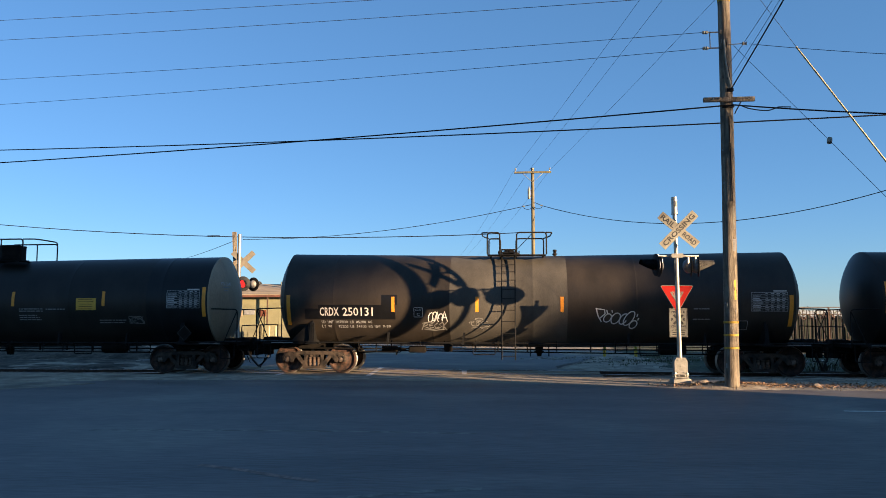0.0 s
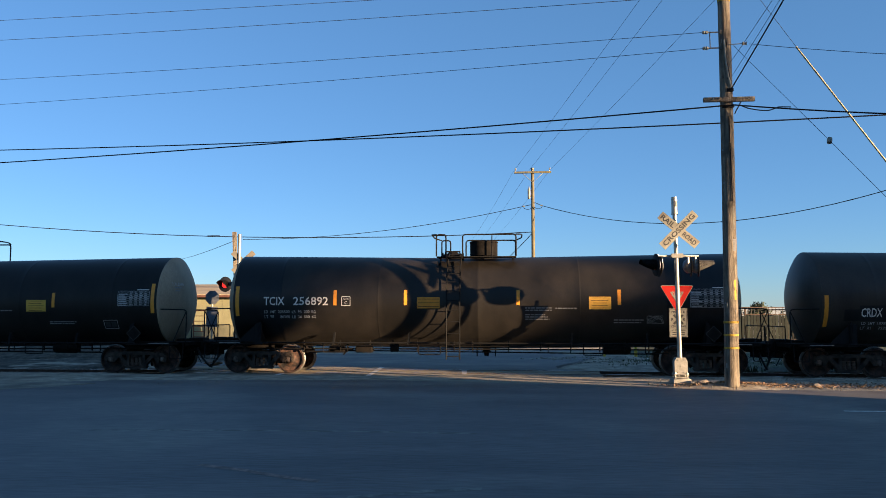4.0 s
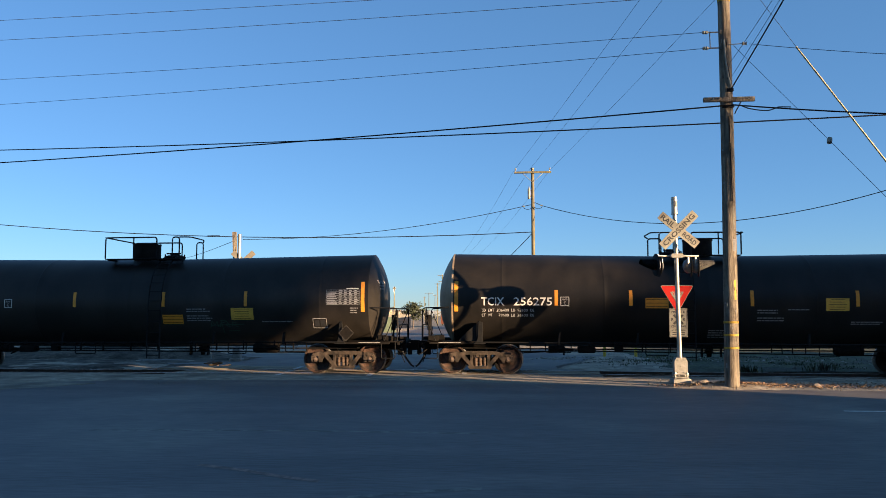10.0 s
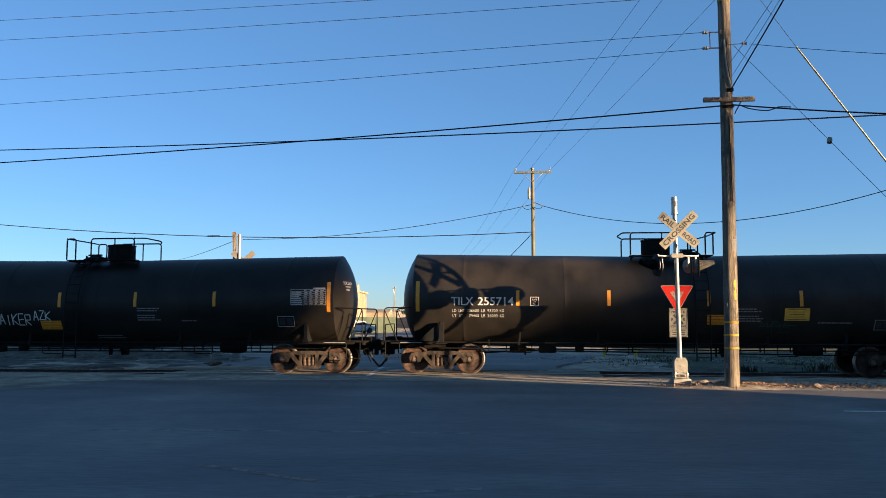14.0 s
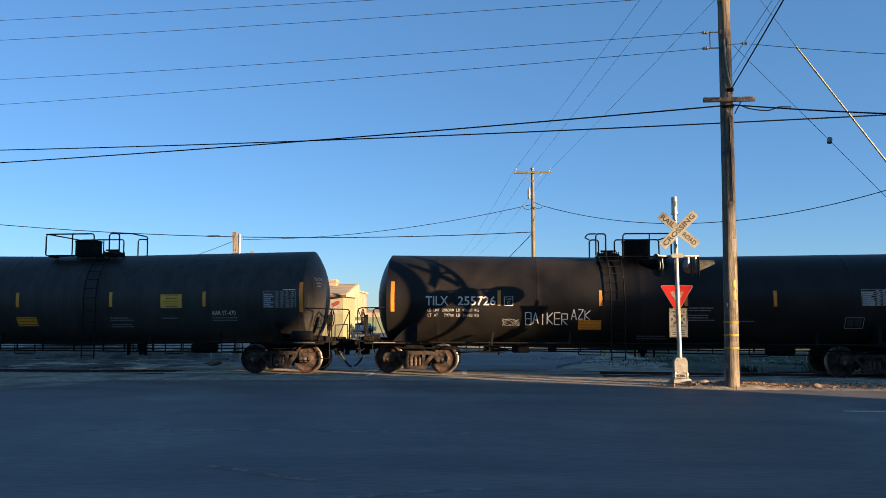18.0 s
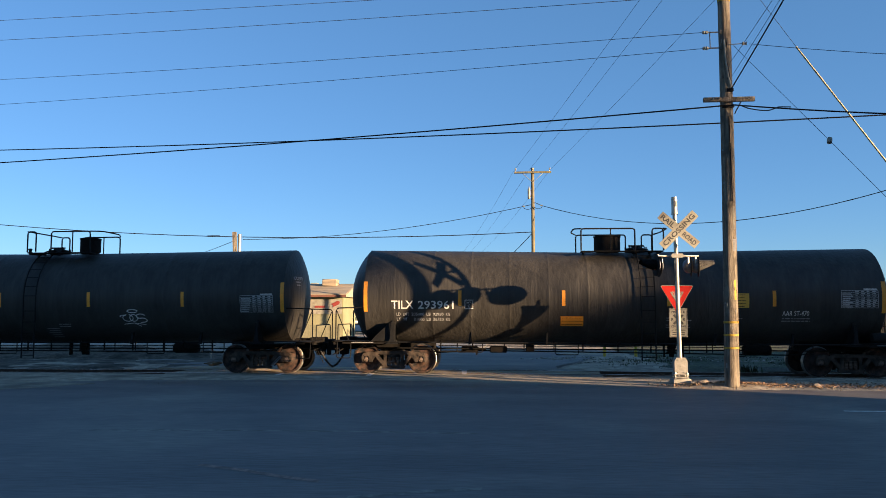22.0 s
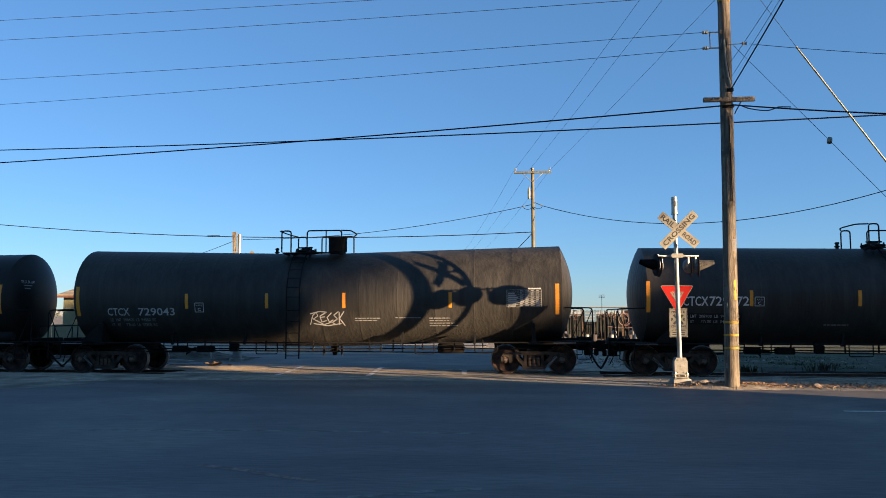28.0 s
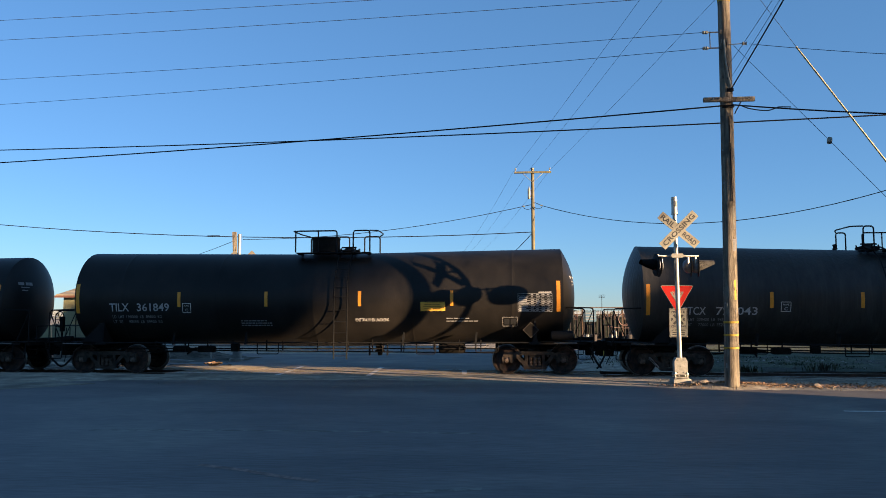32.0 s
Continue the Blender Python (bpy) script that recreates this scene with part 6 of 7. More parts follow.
    "J": dict(at=-149.15, paint=[M_TANK], deep=0.45, sharp=2.2, R=1.545, zc=2.45, dr=0.47, label=DARK, body="TILX  361849", w1="LD LMT 198000 LB 89800 KG", w2="LT WT 88000 LB 39900 KG", faded=True, text=(-6.77, 2.03, -4.75, 2.29), w=(-6.7, 1.64, -5.03, 1.9), st=[-7.86, -4.42, -1.53, 1.52, 4.46, 7.8], box=(-4.3, 1.98, -4.03, 2.28), yellow=(3.47, 2.0, 4.25, 2.29), sm=[(-2.39, 1.52, -1.36, 1.74), (4.28, 1.63, 5.28, 1.8)], vent=(1.36, 1.68, 2.45, 1.78), wbox=(6.06, 1.52, 6.51, 1.8), table=(6.54, 1.97, 7.6, 2.53), diamond=[(6.93, 1.4)], plat=(-0.72, 1.75), lad=0.93, dome=0.06, man=0.88, brake=-1, tankres=7.9),
    "K": dict(at=-167.62, paint=[M_TANK], label="dark tank car with a small number on its end", st=[-7.82, -4.4, -1.7, 1.2, 4.4, 7.8], table=(6.54, 2.13, 7.64, 2.69), plat=(-1.5, 1.1), lad=-0.8, dome=0.1, man=-0.85),
}
for key in "CDEFGHJK":
    CARS[key]["headtext"] = ((-1.0, -0.46, 0.50), (-0.92, -0.6, 0.41), (-0.90, -0.68, 0.31))
TRAIN = []
for key, d in CARS.items():
    root, sets = tank_car(key, d)
    TRAIN.append((d["at"], root, sets))

# ---- wires ----
def wire(a, b, r, material, drop, label):
    bm = B()
    pipe(bm, sag(a, b, drop, 20) if drop else [a, b], r, 6)
    name = "guy_guard" if material is M_GUARD else "guy_wire" if "guy" in label else "overhead_wire"
    return tagged(part(name, bm, material, None), label, "wire")

wire((-22.73, 29.52, 13.98), (10.69, 21.82, 11.47), 0.008, M_WIREBLUE, 0.05, "thin pale power wire overhead")
wire((-23.92, 30.08, 13.34), (7.44, 20.43, 10.43), 0.008, M_WIREBLUE, 0.1, "thin pale power wire overhead")
wire((-23.31, 29.24, 11.37), (4.94, 19.75, 9.07), 0.007, M_WIREBLUE, 0.1, "thin power wire to the pole")
wire((-23.25, 29.24, 10.30), (4.93, 19.75, 8.65), 0.007, M_WIREBLUE, 0.1, "thin power wire to the pole")
wire((-21.62, 26.96, 7.42), (5.58, 19.60, 7.14), 0.019, M_WIRE, 0.1, "thick black cable to the pole")
wire((-22.98, 28.12, 8.27), (13.37, 18.38, 6.66), 0.018, M_WIRE, 0.16, "thick black cable passing the pole")
wire((5.58, 19.60, 7.14), (9.33, 17.52, 6.25), 0.018, M_WIRE, 0.03, "thick black cable from the pole")
wire((6.07, 19.75, 8.74), (9.27, 17.48, 7.56), 0.007, M_WIREBLUE, 0.03, "thin wire from the pole")
wire((5.56, 19.70, 7.54), (5.65, 14.15, 8.75), 0.017, M_WIRE, 0.02, "thick dark cable rising from the pole")
wire((5.60, 19.75, 8.28), (5.55, 14.88, 8.69), 0.006, M_WIREBLUE, 0.02, "thin dark overhead wire between poles")
wire((5.63, 19.75, 7.93), (5.76, 14.88, 8.86), 0.006, M_WIREBLUE, 0.02, "thin dark overhead wire between poles")
wire((5.66, 19.80, 10.995), (7.194, 19.70, 8.614), 0.006, M_WIREBLUE, 0.0, "thin steel guy wire above the guard")
wire((7.19, 19.70, 8.62), (9.22, 19.50, 5.49), 0.022, M_GUARD, 0.0, "pale yellow plastic guy wire guard")
wire((9.22, 19.50, 5.49), (12.75, 19.75, 0.05), 0.006, M_WIREBLUE, 0.0, "thin steel guy wire down to the ground")
wire((5.67, 19.75, 8.72), (6.82, 17.00, 5.625), 0.005, M_WIREBLUE, 0.0, "thin steel guy wire from the pole")
wire((6.82, 17.00, 5.625), (7.15, 15.00, 3.92), 0.005, M_WIREBLUE, 0.0, "thin steel guy wire from the pole")
wire((-52.59, 58.00, 10.45), (1.62, 56.00, 7.88), 0.032, M_WIRE, 1.16, "black service cable across the sky")
wire((-21.04, 60.00, 7.93), (1.07, 56.00, 9.75), 0.022, M_WIRE, 0.6, "thin black cable between the poles")
wire((-12.23, 34.00, 5.30), (-29.64, 67.80, 6.94), 0.012, M_WIRE, 0.1, "thin service wire from the old post")
wire((2.32, 56.00, 9.80), (21.34, 40.60, 8.95), 0.024, M_WIRE, 1.85, "sagging black cable between the poles")
wire((1.58, 56.00, 7.72), (-5.08, 87.50, 4.41), 0.025, M_WIRE, 0.4, "sagging black cable between the poles")
wire((0.36, 55.80, 12.30), (7.90, 20.10, 16.34), 0.008, M_WIREBLUE, 0.15, "thin dark overhead wire between poles")
wire((1.54, 55.80, 12.44), (8.69, 20.10, 16.22), 0.008, M_WIREBLUE, 0.15, "thin dark overhead wire between poles")
wire((2.95, 55.80, 12.34), (10.96, 20.10, 15.98), 0.008, M_WIREBLUE, 0.15, "thin dark overhead wire between poles")
wire((0.36, 55.80, 12.30), (-11.36, 150.00, 11.79), 0.008, M_WIREBLUE, 1.0, "thin dark overhead wire between poles")
wire((1.54, 55.80, 12.44), (-10.04, 150.00, 12.11), 0.008, M_WIREBLUE, 1.0, "thin dark overhead wire between poles")
wire((2.95, 55.80, 12.34), (-8.62, 150.00, 11.77), 0.008, M_WIREBLUE, 1.0, "thin dark overhead wire between poles")
def wire_fittings():
    s = thing("guy_insulator", "small pale strain insulator on the guy wire", "insulator", pose(6.82, 17.0, 5.625, 0, 28, 55))
    bm = B()
    lathe(bm, [(0, -0.07), (0.05, -0.06), (0.055, 0), (0.05, 0.06), (0, 0.07)], pose(0, 0, 0), 12)
    part("body", bm, M_SIGNWHITE, s)
    s = thing("splice_case", "long black splice case hanging on the cable", "cable splice", pose(-22.27, 57.0, 7.90))
    bm = B()
    lathe(bm, [(0, -0.52), (0.05, -0.48), (0.06, 0), (0.05, 0.48), (0, 0.52)], pose(0, 0, 0, 0, 90), 10)
    part("body", bm, M_BLACKSTEEL, s)
    # short loop of slack cable on the near pole
    bm = B()
    pipe(bm, bent([(5.61, 19.55, 7.12), (5.75, 19.50, 7.09), (5.91, 19.45, 7.00), (6.16, 19.38, 6.93), (6.33, 19.30, 6.90), (6.44, 19.25, 6.92), (6.54, 19.20, 6.96), (6.78, 19.05, 6.91)], 0.05), 0.014, 6)
    tagged(part("cable_loop", bm, M_WIRE, None), "short drooping loop of black cable by the pole", "wire")
wire_fittings()

# ---- beyond the track ----
FARPOLE = "distant wooden utility pole along the far street"
pole_far(-10.0, 150, 12.2, 0.17, 2.9, FARPOLE, 4, (7.4, 2.6))
pole_far(-17.2, 200, 12.5, 0.17, 2.4, FARPOLE, 3, (10.6, 2.0))
pole_far(-23.1, 250, 12.4, 0.17, 1.6, FARPOLE, 2)
pole_far(-33.1, 320, 11.4, 0.17, 3.4, FARPOLE, 3)
pole_far(-31.7, 332, 10.9, 0.17, 1.6, FARPOLE, 2)
pole_far(-41.5, 380, 11.2, 0.17, 1.6, FARPOLE, 2)
pole_far(-31.8, 400, 12.3, 0.17, 1.6, FARPOLE, 2)
pole_far(-26.9, 95, 6.7, 0.10, 0.5, "thin pole standing behind the low building", 2)
pole_far(-17.8, 120, 6.4, 0.10, 0.5, "thin pole standing in the far yard", 2)

def low_building():
    b = thing("low_building", "low sage green building with a weathered tan sloping roof", "building", pose(-26.75, 66.0, -0.08))
    w, h, dp = 25.1, 3.6, 5.2
    bm = B()
    box(bm, (0, dp / 2, h / 2), (w, dp, h))
    part("wall", bm, M_GREENWALL, b, "sage green siding")
    for i in range(25):
        bm = B()
        box(bm, (-w / 2 + 0.5 + i, -0.006, h / 2), (0.05, 0.012, h))
        part("siding_rib", bm, M_GREENWALL, b)
    bm = B()
    prism(bm, [(-0.7, h - 0.02), (-0.7, h + 0.16), (4.5, h + 1.25), (5.0, h + 1.2), (dp, h + 0.3), (dp, h)], -w / 2 - 0.4, w / 2 + 0.4, "yz")
    part("roof", fixed(bm), M_ROOF, b, "brown metal roof")
    for i in range(7):
        bm = B()
        y = -0.62 + 0.72 * i
        z = h + 0.17 + 1.09 * (y + 0.7) / 5.2
        prism(bm, [(y, z), (y, z + 0.05), (y + 0.7, z + 0.19), (y + 0.7, z + 0.15)], -w / 2 - 0.35, w / 2 + 0.35, "yz")
        part("roof_course", fixed(bm), M_ROOF, b)
    bm = B()
    box(bm, (0, -0.72, h + 0.05), (w + 0.8, 0.08, 0.18))
    part("gutter", bm, M_RUST, b, "dark brown gutter")
    for x, wd in ((5.65, 2.9),):
        bm = B()
        box(bm, (x + 4.9, -0.06, h - 0.85), (wd + 0.9, 0.06, 1.25))
        sg = part("sign_board", bm, M_SIGNWHITE, b, "white sign board with red ribbon shapes")
        for q, a in ((-1.2, 25), (1.2, -25)):
            bm = B()
            prism(bm, [(-0.5, 0.16), (0.3, 0.16), (0.5, 0.0), (0.3, -0.16), (-0.5, -0.16), (-0.35, 0.0)], -0.01, 0.01)
            fixed(bm)
            bmesh.ops.transform(bm, matrix=pose(x + 4.9 + q * 1.15, -0.11, h - 0.6, 0, a, 0) @ Matrix.Diagonal((0.8 if q > 0 else -0.8, 1, 1, 1)), verts=bm.verts)
            fixed(bm)
            part("ribbon", bm, M_DARKRED, sg)
        bm = B()
        box(bm, (x + 4.9, -0.11, h - 0.85), (0.9, 0.02, 0.18))
        part("text_bar", bm, M_DARKRED, sg)
    for x in (-8.5, -5.5, -2.0):
        bm = B()
        box(bm, (x, -0.04, 1.75), (0.55, 0.06, 0.42))
        wn2 = part("window", bm, M_GLASS, b, "small dark window")
        bm = B()
        box(bm, (x, -0.06, 1.97), (0.65, 0.1, 0.05))
        part("window_frame", bm, M_TANWALL, wn2)
    for x, z, wd, hh, mt, lab in ((4.35, 2.32, 0.95, 0.5, M_BARREL, "white board on the siding"), (5.5, 2.2, 0.65, 0.55, M_CONTAINER, "small rusty orange board"), (3.55, 2.2, 0.35, 0.55, M_TANWALL, "")):
        bm = B()
        box(bm, (x, -0.05, z), (wd, 0.05, hh), None, 0.01)
        part("wall_board", bm, mt, b, lab)
    bm = B()
    box(bm, (6.1, -0.6, h / 2), (0.12, 0.12, h), None, 0.01)
    part("eaves_post", bm, M_RAIL, b)
    bm = B()
    box(bm, (10.6, 3.6, h + 1.35), (1.3, 1.2, 0.6), None, 0.04)
    part("roof_unit", bm, M_TANWALL, b, "rooftop vent unit")
    bm = B()
    box(bm, (6.3, 3.8, h + 1.25), (0.6, 0.6, 0.4), None, 0.03)
    part("roof_vent", bm, M_ALU, b)
    f = thing("low_fence", "low dusty green board fence before the green building", "fence", pose(-22.3, 63.0, -0.1))
    for i in range(20):
        bm = B()
        box(bm, (-16.8 + 1.3 * i, 0, 0.62 + 0.05 * (i % 3)), (1.26, 0.05, 1.2), None, 0.01)
        part("board", bm, M_FENCETAN if i % 5 else M_GREENWALL, f)
    r = thing("steel_rack", "tall orange rusty steel rack before the green building", "rack", pose(-25.1, 61.6, -0.1))
    for x in (-0.45, 0.45):
        bm = B()
        box(bm, (x, 0, 1.25), (0.08, 0.08, 2.5), None, 0.01)
        part("upright", bm, M_CONTAINER, r)
    for k in range(6):
        bm = B()
        box(bm, (0, 0, 0.3 + 0.42 * k), (0.9, 0.06, 0.06), None, 0.008)
        part("rung", bm, M_CONTAINER, r)
    for x in (3.2, 3.75):
        p = thing("bollard", "pale yellow bollard before the low building", "bollard", pose(-22.3 + x, 61.0, -0.08), group="bollards")
        bm = B()
        lathe(bm, [(0.09, 0), (0.09, 1.1), (0.06, 1.16), (0, 1.18)], pose(0, 0, 0), 12)
        part("post", bm, M_GUARD, p)

def tan_building():
    b = thing("tan_warehouse", "long tan warehouse with pale ribbed walls", "building", pose(-27.0, 94.0, -0.1))
    bm = B()
    prism(bm, [(0, 0), (6.2, 0), (4.3, 29), (0, 29)], 0, 5.4, "xy")
    part("wall", fixed(bm), M_TANWALL, b)
    bm = B()
    prism(bm, [(-0.2, -0.3), (6.5, -0.3), (4.6, 29.2), (-0.2, 29.2)], 5.4, 5.65, "xy")
    part("roof", fixed(bm), M_ROOF, b)
    for i in range(9):
        bm = B()
        box(bm, (6.2 - 1.9 * (1.5 + 3.2 * i) / 29 + 0.03, 1.5 + 3.2 * i, 2.7), (0.12, 0.2, 5.4))
        part("pilaster", bm, M_TANWALL, b)
    for i in range(3):
        bm = B()
        box(bm, (2.2 + 1.3 * i, 4 + 5 * i, 5.9), (0.9, 0.9, 0.5), None, 0.03)
        part("roof_unit", bm, M_ALU, b)
    f = thing("screen_fence", "dark green screened fence along the far yard", "fence", pose(-20.5, 91.0, -0.1))
    for i in range(6):
        bm = B()
        box(bm, (0.6 + 1.2 * i, 0, 0.95), (1.16, 0.03, 1.8))
        part("panel", bm, M_FENCE, f)
        bm = B()
        pipe(bm, [(1.2 * i, 0.04, 0), (1.2 * i, 0.04, 2.0)], 0.04, 8)
        part("post", bm, M_GALV, f)
    w = thing("yard_wall", "low grey wall at the back of the far yard", "wall", pose(-18.2, 125.0, -0.1))
    bm = B()
    box(bm, (0, 0, 1.1), (4.6, 0.2, 2.2))
    part("panel", bm, M_CONCRETE, w)

def parked_car():
    c = thing("parked_car", "silver hatchback parked before the green fence", "car", pose(-17.4, 88.0, -0.1, 0, 0, 35))
    bm = B()
    prism(bm, [(-2.1, 0.3), (2.1, 0.3), (2.15, 0.7), (1.25, 0.92), (0.7, 1.38), (-1.2, 1.45), (-2.0, 0.95), (-2.12, 0.6)], -0.85, 0.85)
    bmesh.ops.bevel(bm, geom=bm.edges[:], offset=0.06, segments=2, affect="EDGES")
    part("body", fixed(bm), M_CARBODY, c)
    for s in (-1, 1):
        bm = B()
        prism(bm, [(1.0, 0.95), (0.62, 1.30), (-1.1, 1.36), (-1.6, 0.98)], s * 0.852, s * 0.862)
        part("side_window", fixed(bm), M_GLASS, c)
        for x in (-1.35, 1.3):
            bm = B()
            lathe(bm, [(0, -0.1), (0.2, -0.1), (0.31, -0.09), (0.32, 0), (0.31, 0.09), (0, 0.1)], pose(x, s * 0.8, 0.32, 90), 18)
            part("wheel", bm, M_RUBBER, c)

def containers():
    for x, y, l, nm in ((-6.9, 117, 12.2, "rust red shipping container beside the far street"), (-15.5, 190, 14, "dull red shipping container farther along the street"), (-2.1, 77, 6.1, "faded red shipping container beside the scrap yard")):
        c = thing("shipping_container", nm, "container", pose(x, y, -0.1, 0, 0, 14 if y < 100 else 0), group="containers by the street")
        bm = B()
        n = 20
        pts = [(-1.22, 0), (1.22, 0), (1.22, l), (-1.22, l)]
        prism(bm, pts, 0, 2.6, "xy")
        part("box", fixed(bm), M_CONTAINER, c)
        for i in range(9):
            bm = B()
            box(bm, (-1.05 + 0.26 * i, -0.006, 1.3), (0.1, 0.02, 2.3))
            part("door_rib", bm, M_CONTAINER, c)
        bm = B()
        box(bm, (0, 2.5, 2.75 + 0.05), (2.2, 3.0, 0.35), None, 0.03)
        part("roof_load", bm, M_UNDER, c)

def scrap_yard():
    f = thing("bar_fence", "long pale steel bar fence round the scrap yard", "fence", pose(0, 60.0, -0.12))
    bm = B()
    box(bm, (0, 0, 0), (0.045, 0.045, 2.35))
    picket = link("picket", bm, M_PICKET)
    bm = B()
    box(bm, (0, 0, 0), (0.2, 0.03, 2.05), None, 0.006)
    dark_board = link("board", bm, M_SCREEN)
    bm = B()
    box(bm, (0, 0, 0), (0.03, 0.03, 0.62))
    tip = link("bar", bm, M_OLDBLADE)
    for i in range(46):
        part("picket", picket, None, f, at=pose(-0.5 + 0.255 * i, 0, 1.25, 0, random.uniform(-1.6, 1.6), 0))
    for i in range(52):
        part("picket", picket, None, f, at=pose(20.9 + 0.245 * i, 0, 1.25, 0, random.uniform(-1.6, 1.6), 0))
    for i in range(43):
        part("board", dark_board, None, f, at=pose(11.2 + 0.225 * i, random.uniform(-0.012, 0.012), 1.03 + random.uniform(-0.05, 0.04), 0, random.uniform(-0.9, 0.9), 0))
    for i in range(39):
        part("bar", tip, None, f, at=pose(11.2 + 0.25 * i, 0.06, 2.33, 0, random.uniform(-1.5, 1.5), 0))
    # Added panels stand in for the dark objects between the bars.
    j = thing("dark_panels", "dark upright panels standing behind the bar fence", "screen", pose(0, 61.3, -0.12))
    for i in list(range(26)) + list(range(60, 108)):
        bm = B()
        box(bm, (4.6 + 0.27 * i, 0.05 * math.sin(i * 1.7), 0.95 + 0.10 * math.sin(i * 2.3)), (0.262, 0.03, 1.9 + 0.2 * math.sin(i * 2.3)), None, 0.006)
        part("sheet", bm, M_SCREEN, j)
    for x, rr, hh in ((7.9, 0.24, 0.85), (9.35, 0.29, 0.9), (10.85, 0.2, 0.85)):
        c = thing("white_barrel", "white plastic barrel behind the bar fence", "barrel", pose(x, 60.6, -0.1), group="white barrels")
        bm = B()
        lathe(bm, [(0, 0.12), (rr * 0.9, 0.12), (rr, 0.2), (rr, hh - 0.08), (rr * 0.85, hh), (0, hh + 0.02)], pose(0, 0, 0), 16)
        part("shell", bm, M_BARREL, c)
        bm = B()
        lathe(bm, [(0, 0), (rr, 0), (rr, 0.12), (0, 0.12)], pose(0, 0, 0), 12)
        part("pallet_foot", bm, M_RAIL, c)
    c = thing("hose_coil", "coil of faded pink hose hung on the bar fence", "hose", pose(8.55, 59.93, 1.62))
    bm = B()
    for k in range(3):
        pipe(bm, [((0.36 + 0.05 * k) * math.cos(a) + 0.04 * k, -0.03 * k, (0.40 + 0.04 * k) * math.sin(a)) for a in [q * math.pi / 12 for q in range(25)]], 0.013, 6, cap=False)
    pipe(bm, sag((-1.2, 0, -0.5), (1.0, 0, -0.55), 0.12, 12), 0.024, 6)
    part("hose", bm, M_HOSE, c)
    for z in (0.25, 2.12, 2.64):
        bm = B()
        box(bm, (16.2, 0.04, z), (33.6, 0.05, 0.06))
        part("fence_rail", bm, M_RAIL, f, "rusty fence rail")
    for i in range(12):
        bm = B()
        box(bm, (-0.5 + 3.0 * i, 0.05, 1.3), (0.1, 0.1, 2.7))
        part("post", bm, M_RAIL, f)
    # heap behind the fence, joined pieces past counting
    rnd = random.Random(5)
    bm = B()
    for i in range(900):
        x = rnd.uniform(-1, 33)
        top = 1.9 + 0.3 * noise.noise((x * 0.35, 0, 0)) + (0.7 if x < 4 else 0)
        z = rnd.uniform(0, 1) ** 0.8 * top
        s = rnd.uniform(0.1, 0.45)
        m = pose(0, 0, 0, rnd.uniform(0, 360), rnd.uniform(0, 360), rnd.uniform(0, 360)).to_3x3()
        box(bm, (x, 62 + rnd.uniform(0, 3) + z * 0.4, z), (s * rnd.uniform(0.3, 2.2), s, s * rnd.uniform(0.2, 1)), m)
    tagged(part("scrap_heap", bm, M_REED, None, smooth=None), "long heap of rusty brown scrap behind the fence", "scrap heap", kind="stuff")
    c = thing("corrugated_wall", "low grey corrugated sheet wall beside the scrap heap", "wall", pose(1.0, 61.0, -0.1))
    for i in range(9):
        bm = B()
        prism(bm, [(0, 0.02), (0.06, -0.02), (0.12, 0.02), (0.18, -0.02), (0.24, 0.02), (0.24, 0.04), (0, 0.04)], 0, 1.5 + 0.12 * math.sin(i * 1.9), "xy")
        part("sheet", fixed(bm), M_ALU, c, at=pose(-0.5 + 0.24 * i, 0, 0))
    c = thing("reed_stack", "stack of dark green reed rolls on a rusty rack", "rack", pose(0.65, 61.9, -0.1))
    rk = random.Random(44)
    for x in (-1.9, -0.75, 0.3, 1.2, 1.9):
        bm = B()
        box(bm, (x, -0.3, 1.1), (0.09, 0.09, 2.2), None, 0.008)
        part("upright", bm, M_CONTAINER, c)
    bm = B()
    box(bm, (0, 0, 2.2), (4.1, 1.0, 0.07), None, 0.01)
    part("shelf", bm, M_RUST, c)
    bm = B()
    box(bm, (0, 0.45, 1.1), (4.1, 0.04, 2.1), None, 0.006)
    part("back_panel", bm, M_UNDER, c, "dark back panel")
    for i in range(60):
        bm = B()
        x, h = -2.0 + 4.0 * i / 59, rk.uniform(0.72, 0.95)
        pipe(bm, [(x, rk.uniform(-0.35, 0.35), 2.235), (x + rk.uniform(-0.06, 0.06), rk.uniform(-0.35, 0.35), 2.235 + h)], rk.uniform(0.03, 0.055), 6)
        part("reed", bm, M_REEDGREEN, c)
    r = thing("pipe_ring", "big dark rubber ring standing on the scrap", "tyre", pose(3.93, 61.6, 2.95, 90, 0, 28))
    bm = B()
    lathe(bm, [(0.62, -0.3), (0.72, -0.32), (0.74, 0), (0.72, 0.32), (0.62, 0.3), (0.60, 0), (0.62, -0.3)], pose(0, 0, 0), 28)
    part("ring", bm, M_RUBBER, r)
    s = thing("blue_notice", "blue notice board hung on the bar fence", "sign", pose(6.05, 59.96, 1.85))
    bm = B()
    box(bm, (0, 0, 0), (0.95, 0.03, 0.8), None, 0.01)
    bd = part("board", bm, M_BLUE, s)
    for z in (0.24, 0.0, -0.22):
        bm = B()
        box(bm, (0, -0.02, z), (0.7, 0.01, 0.05))
        part("text_bar", bm, M_BARREL, bd)
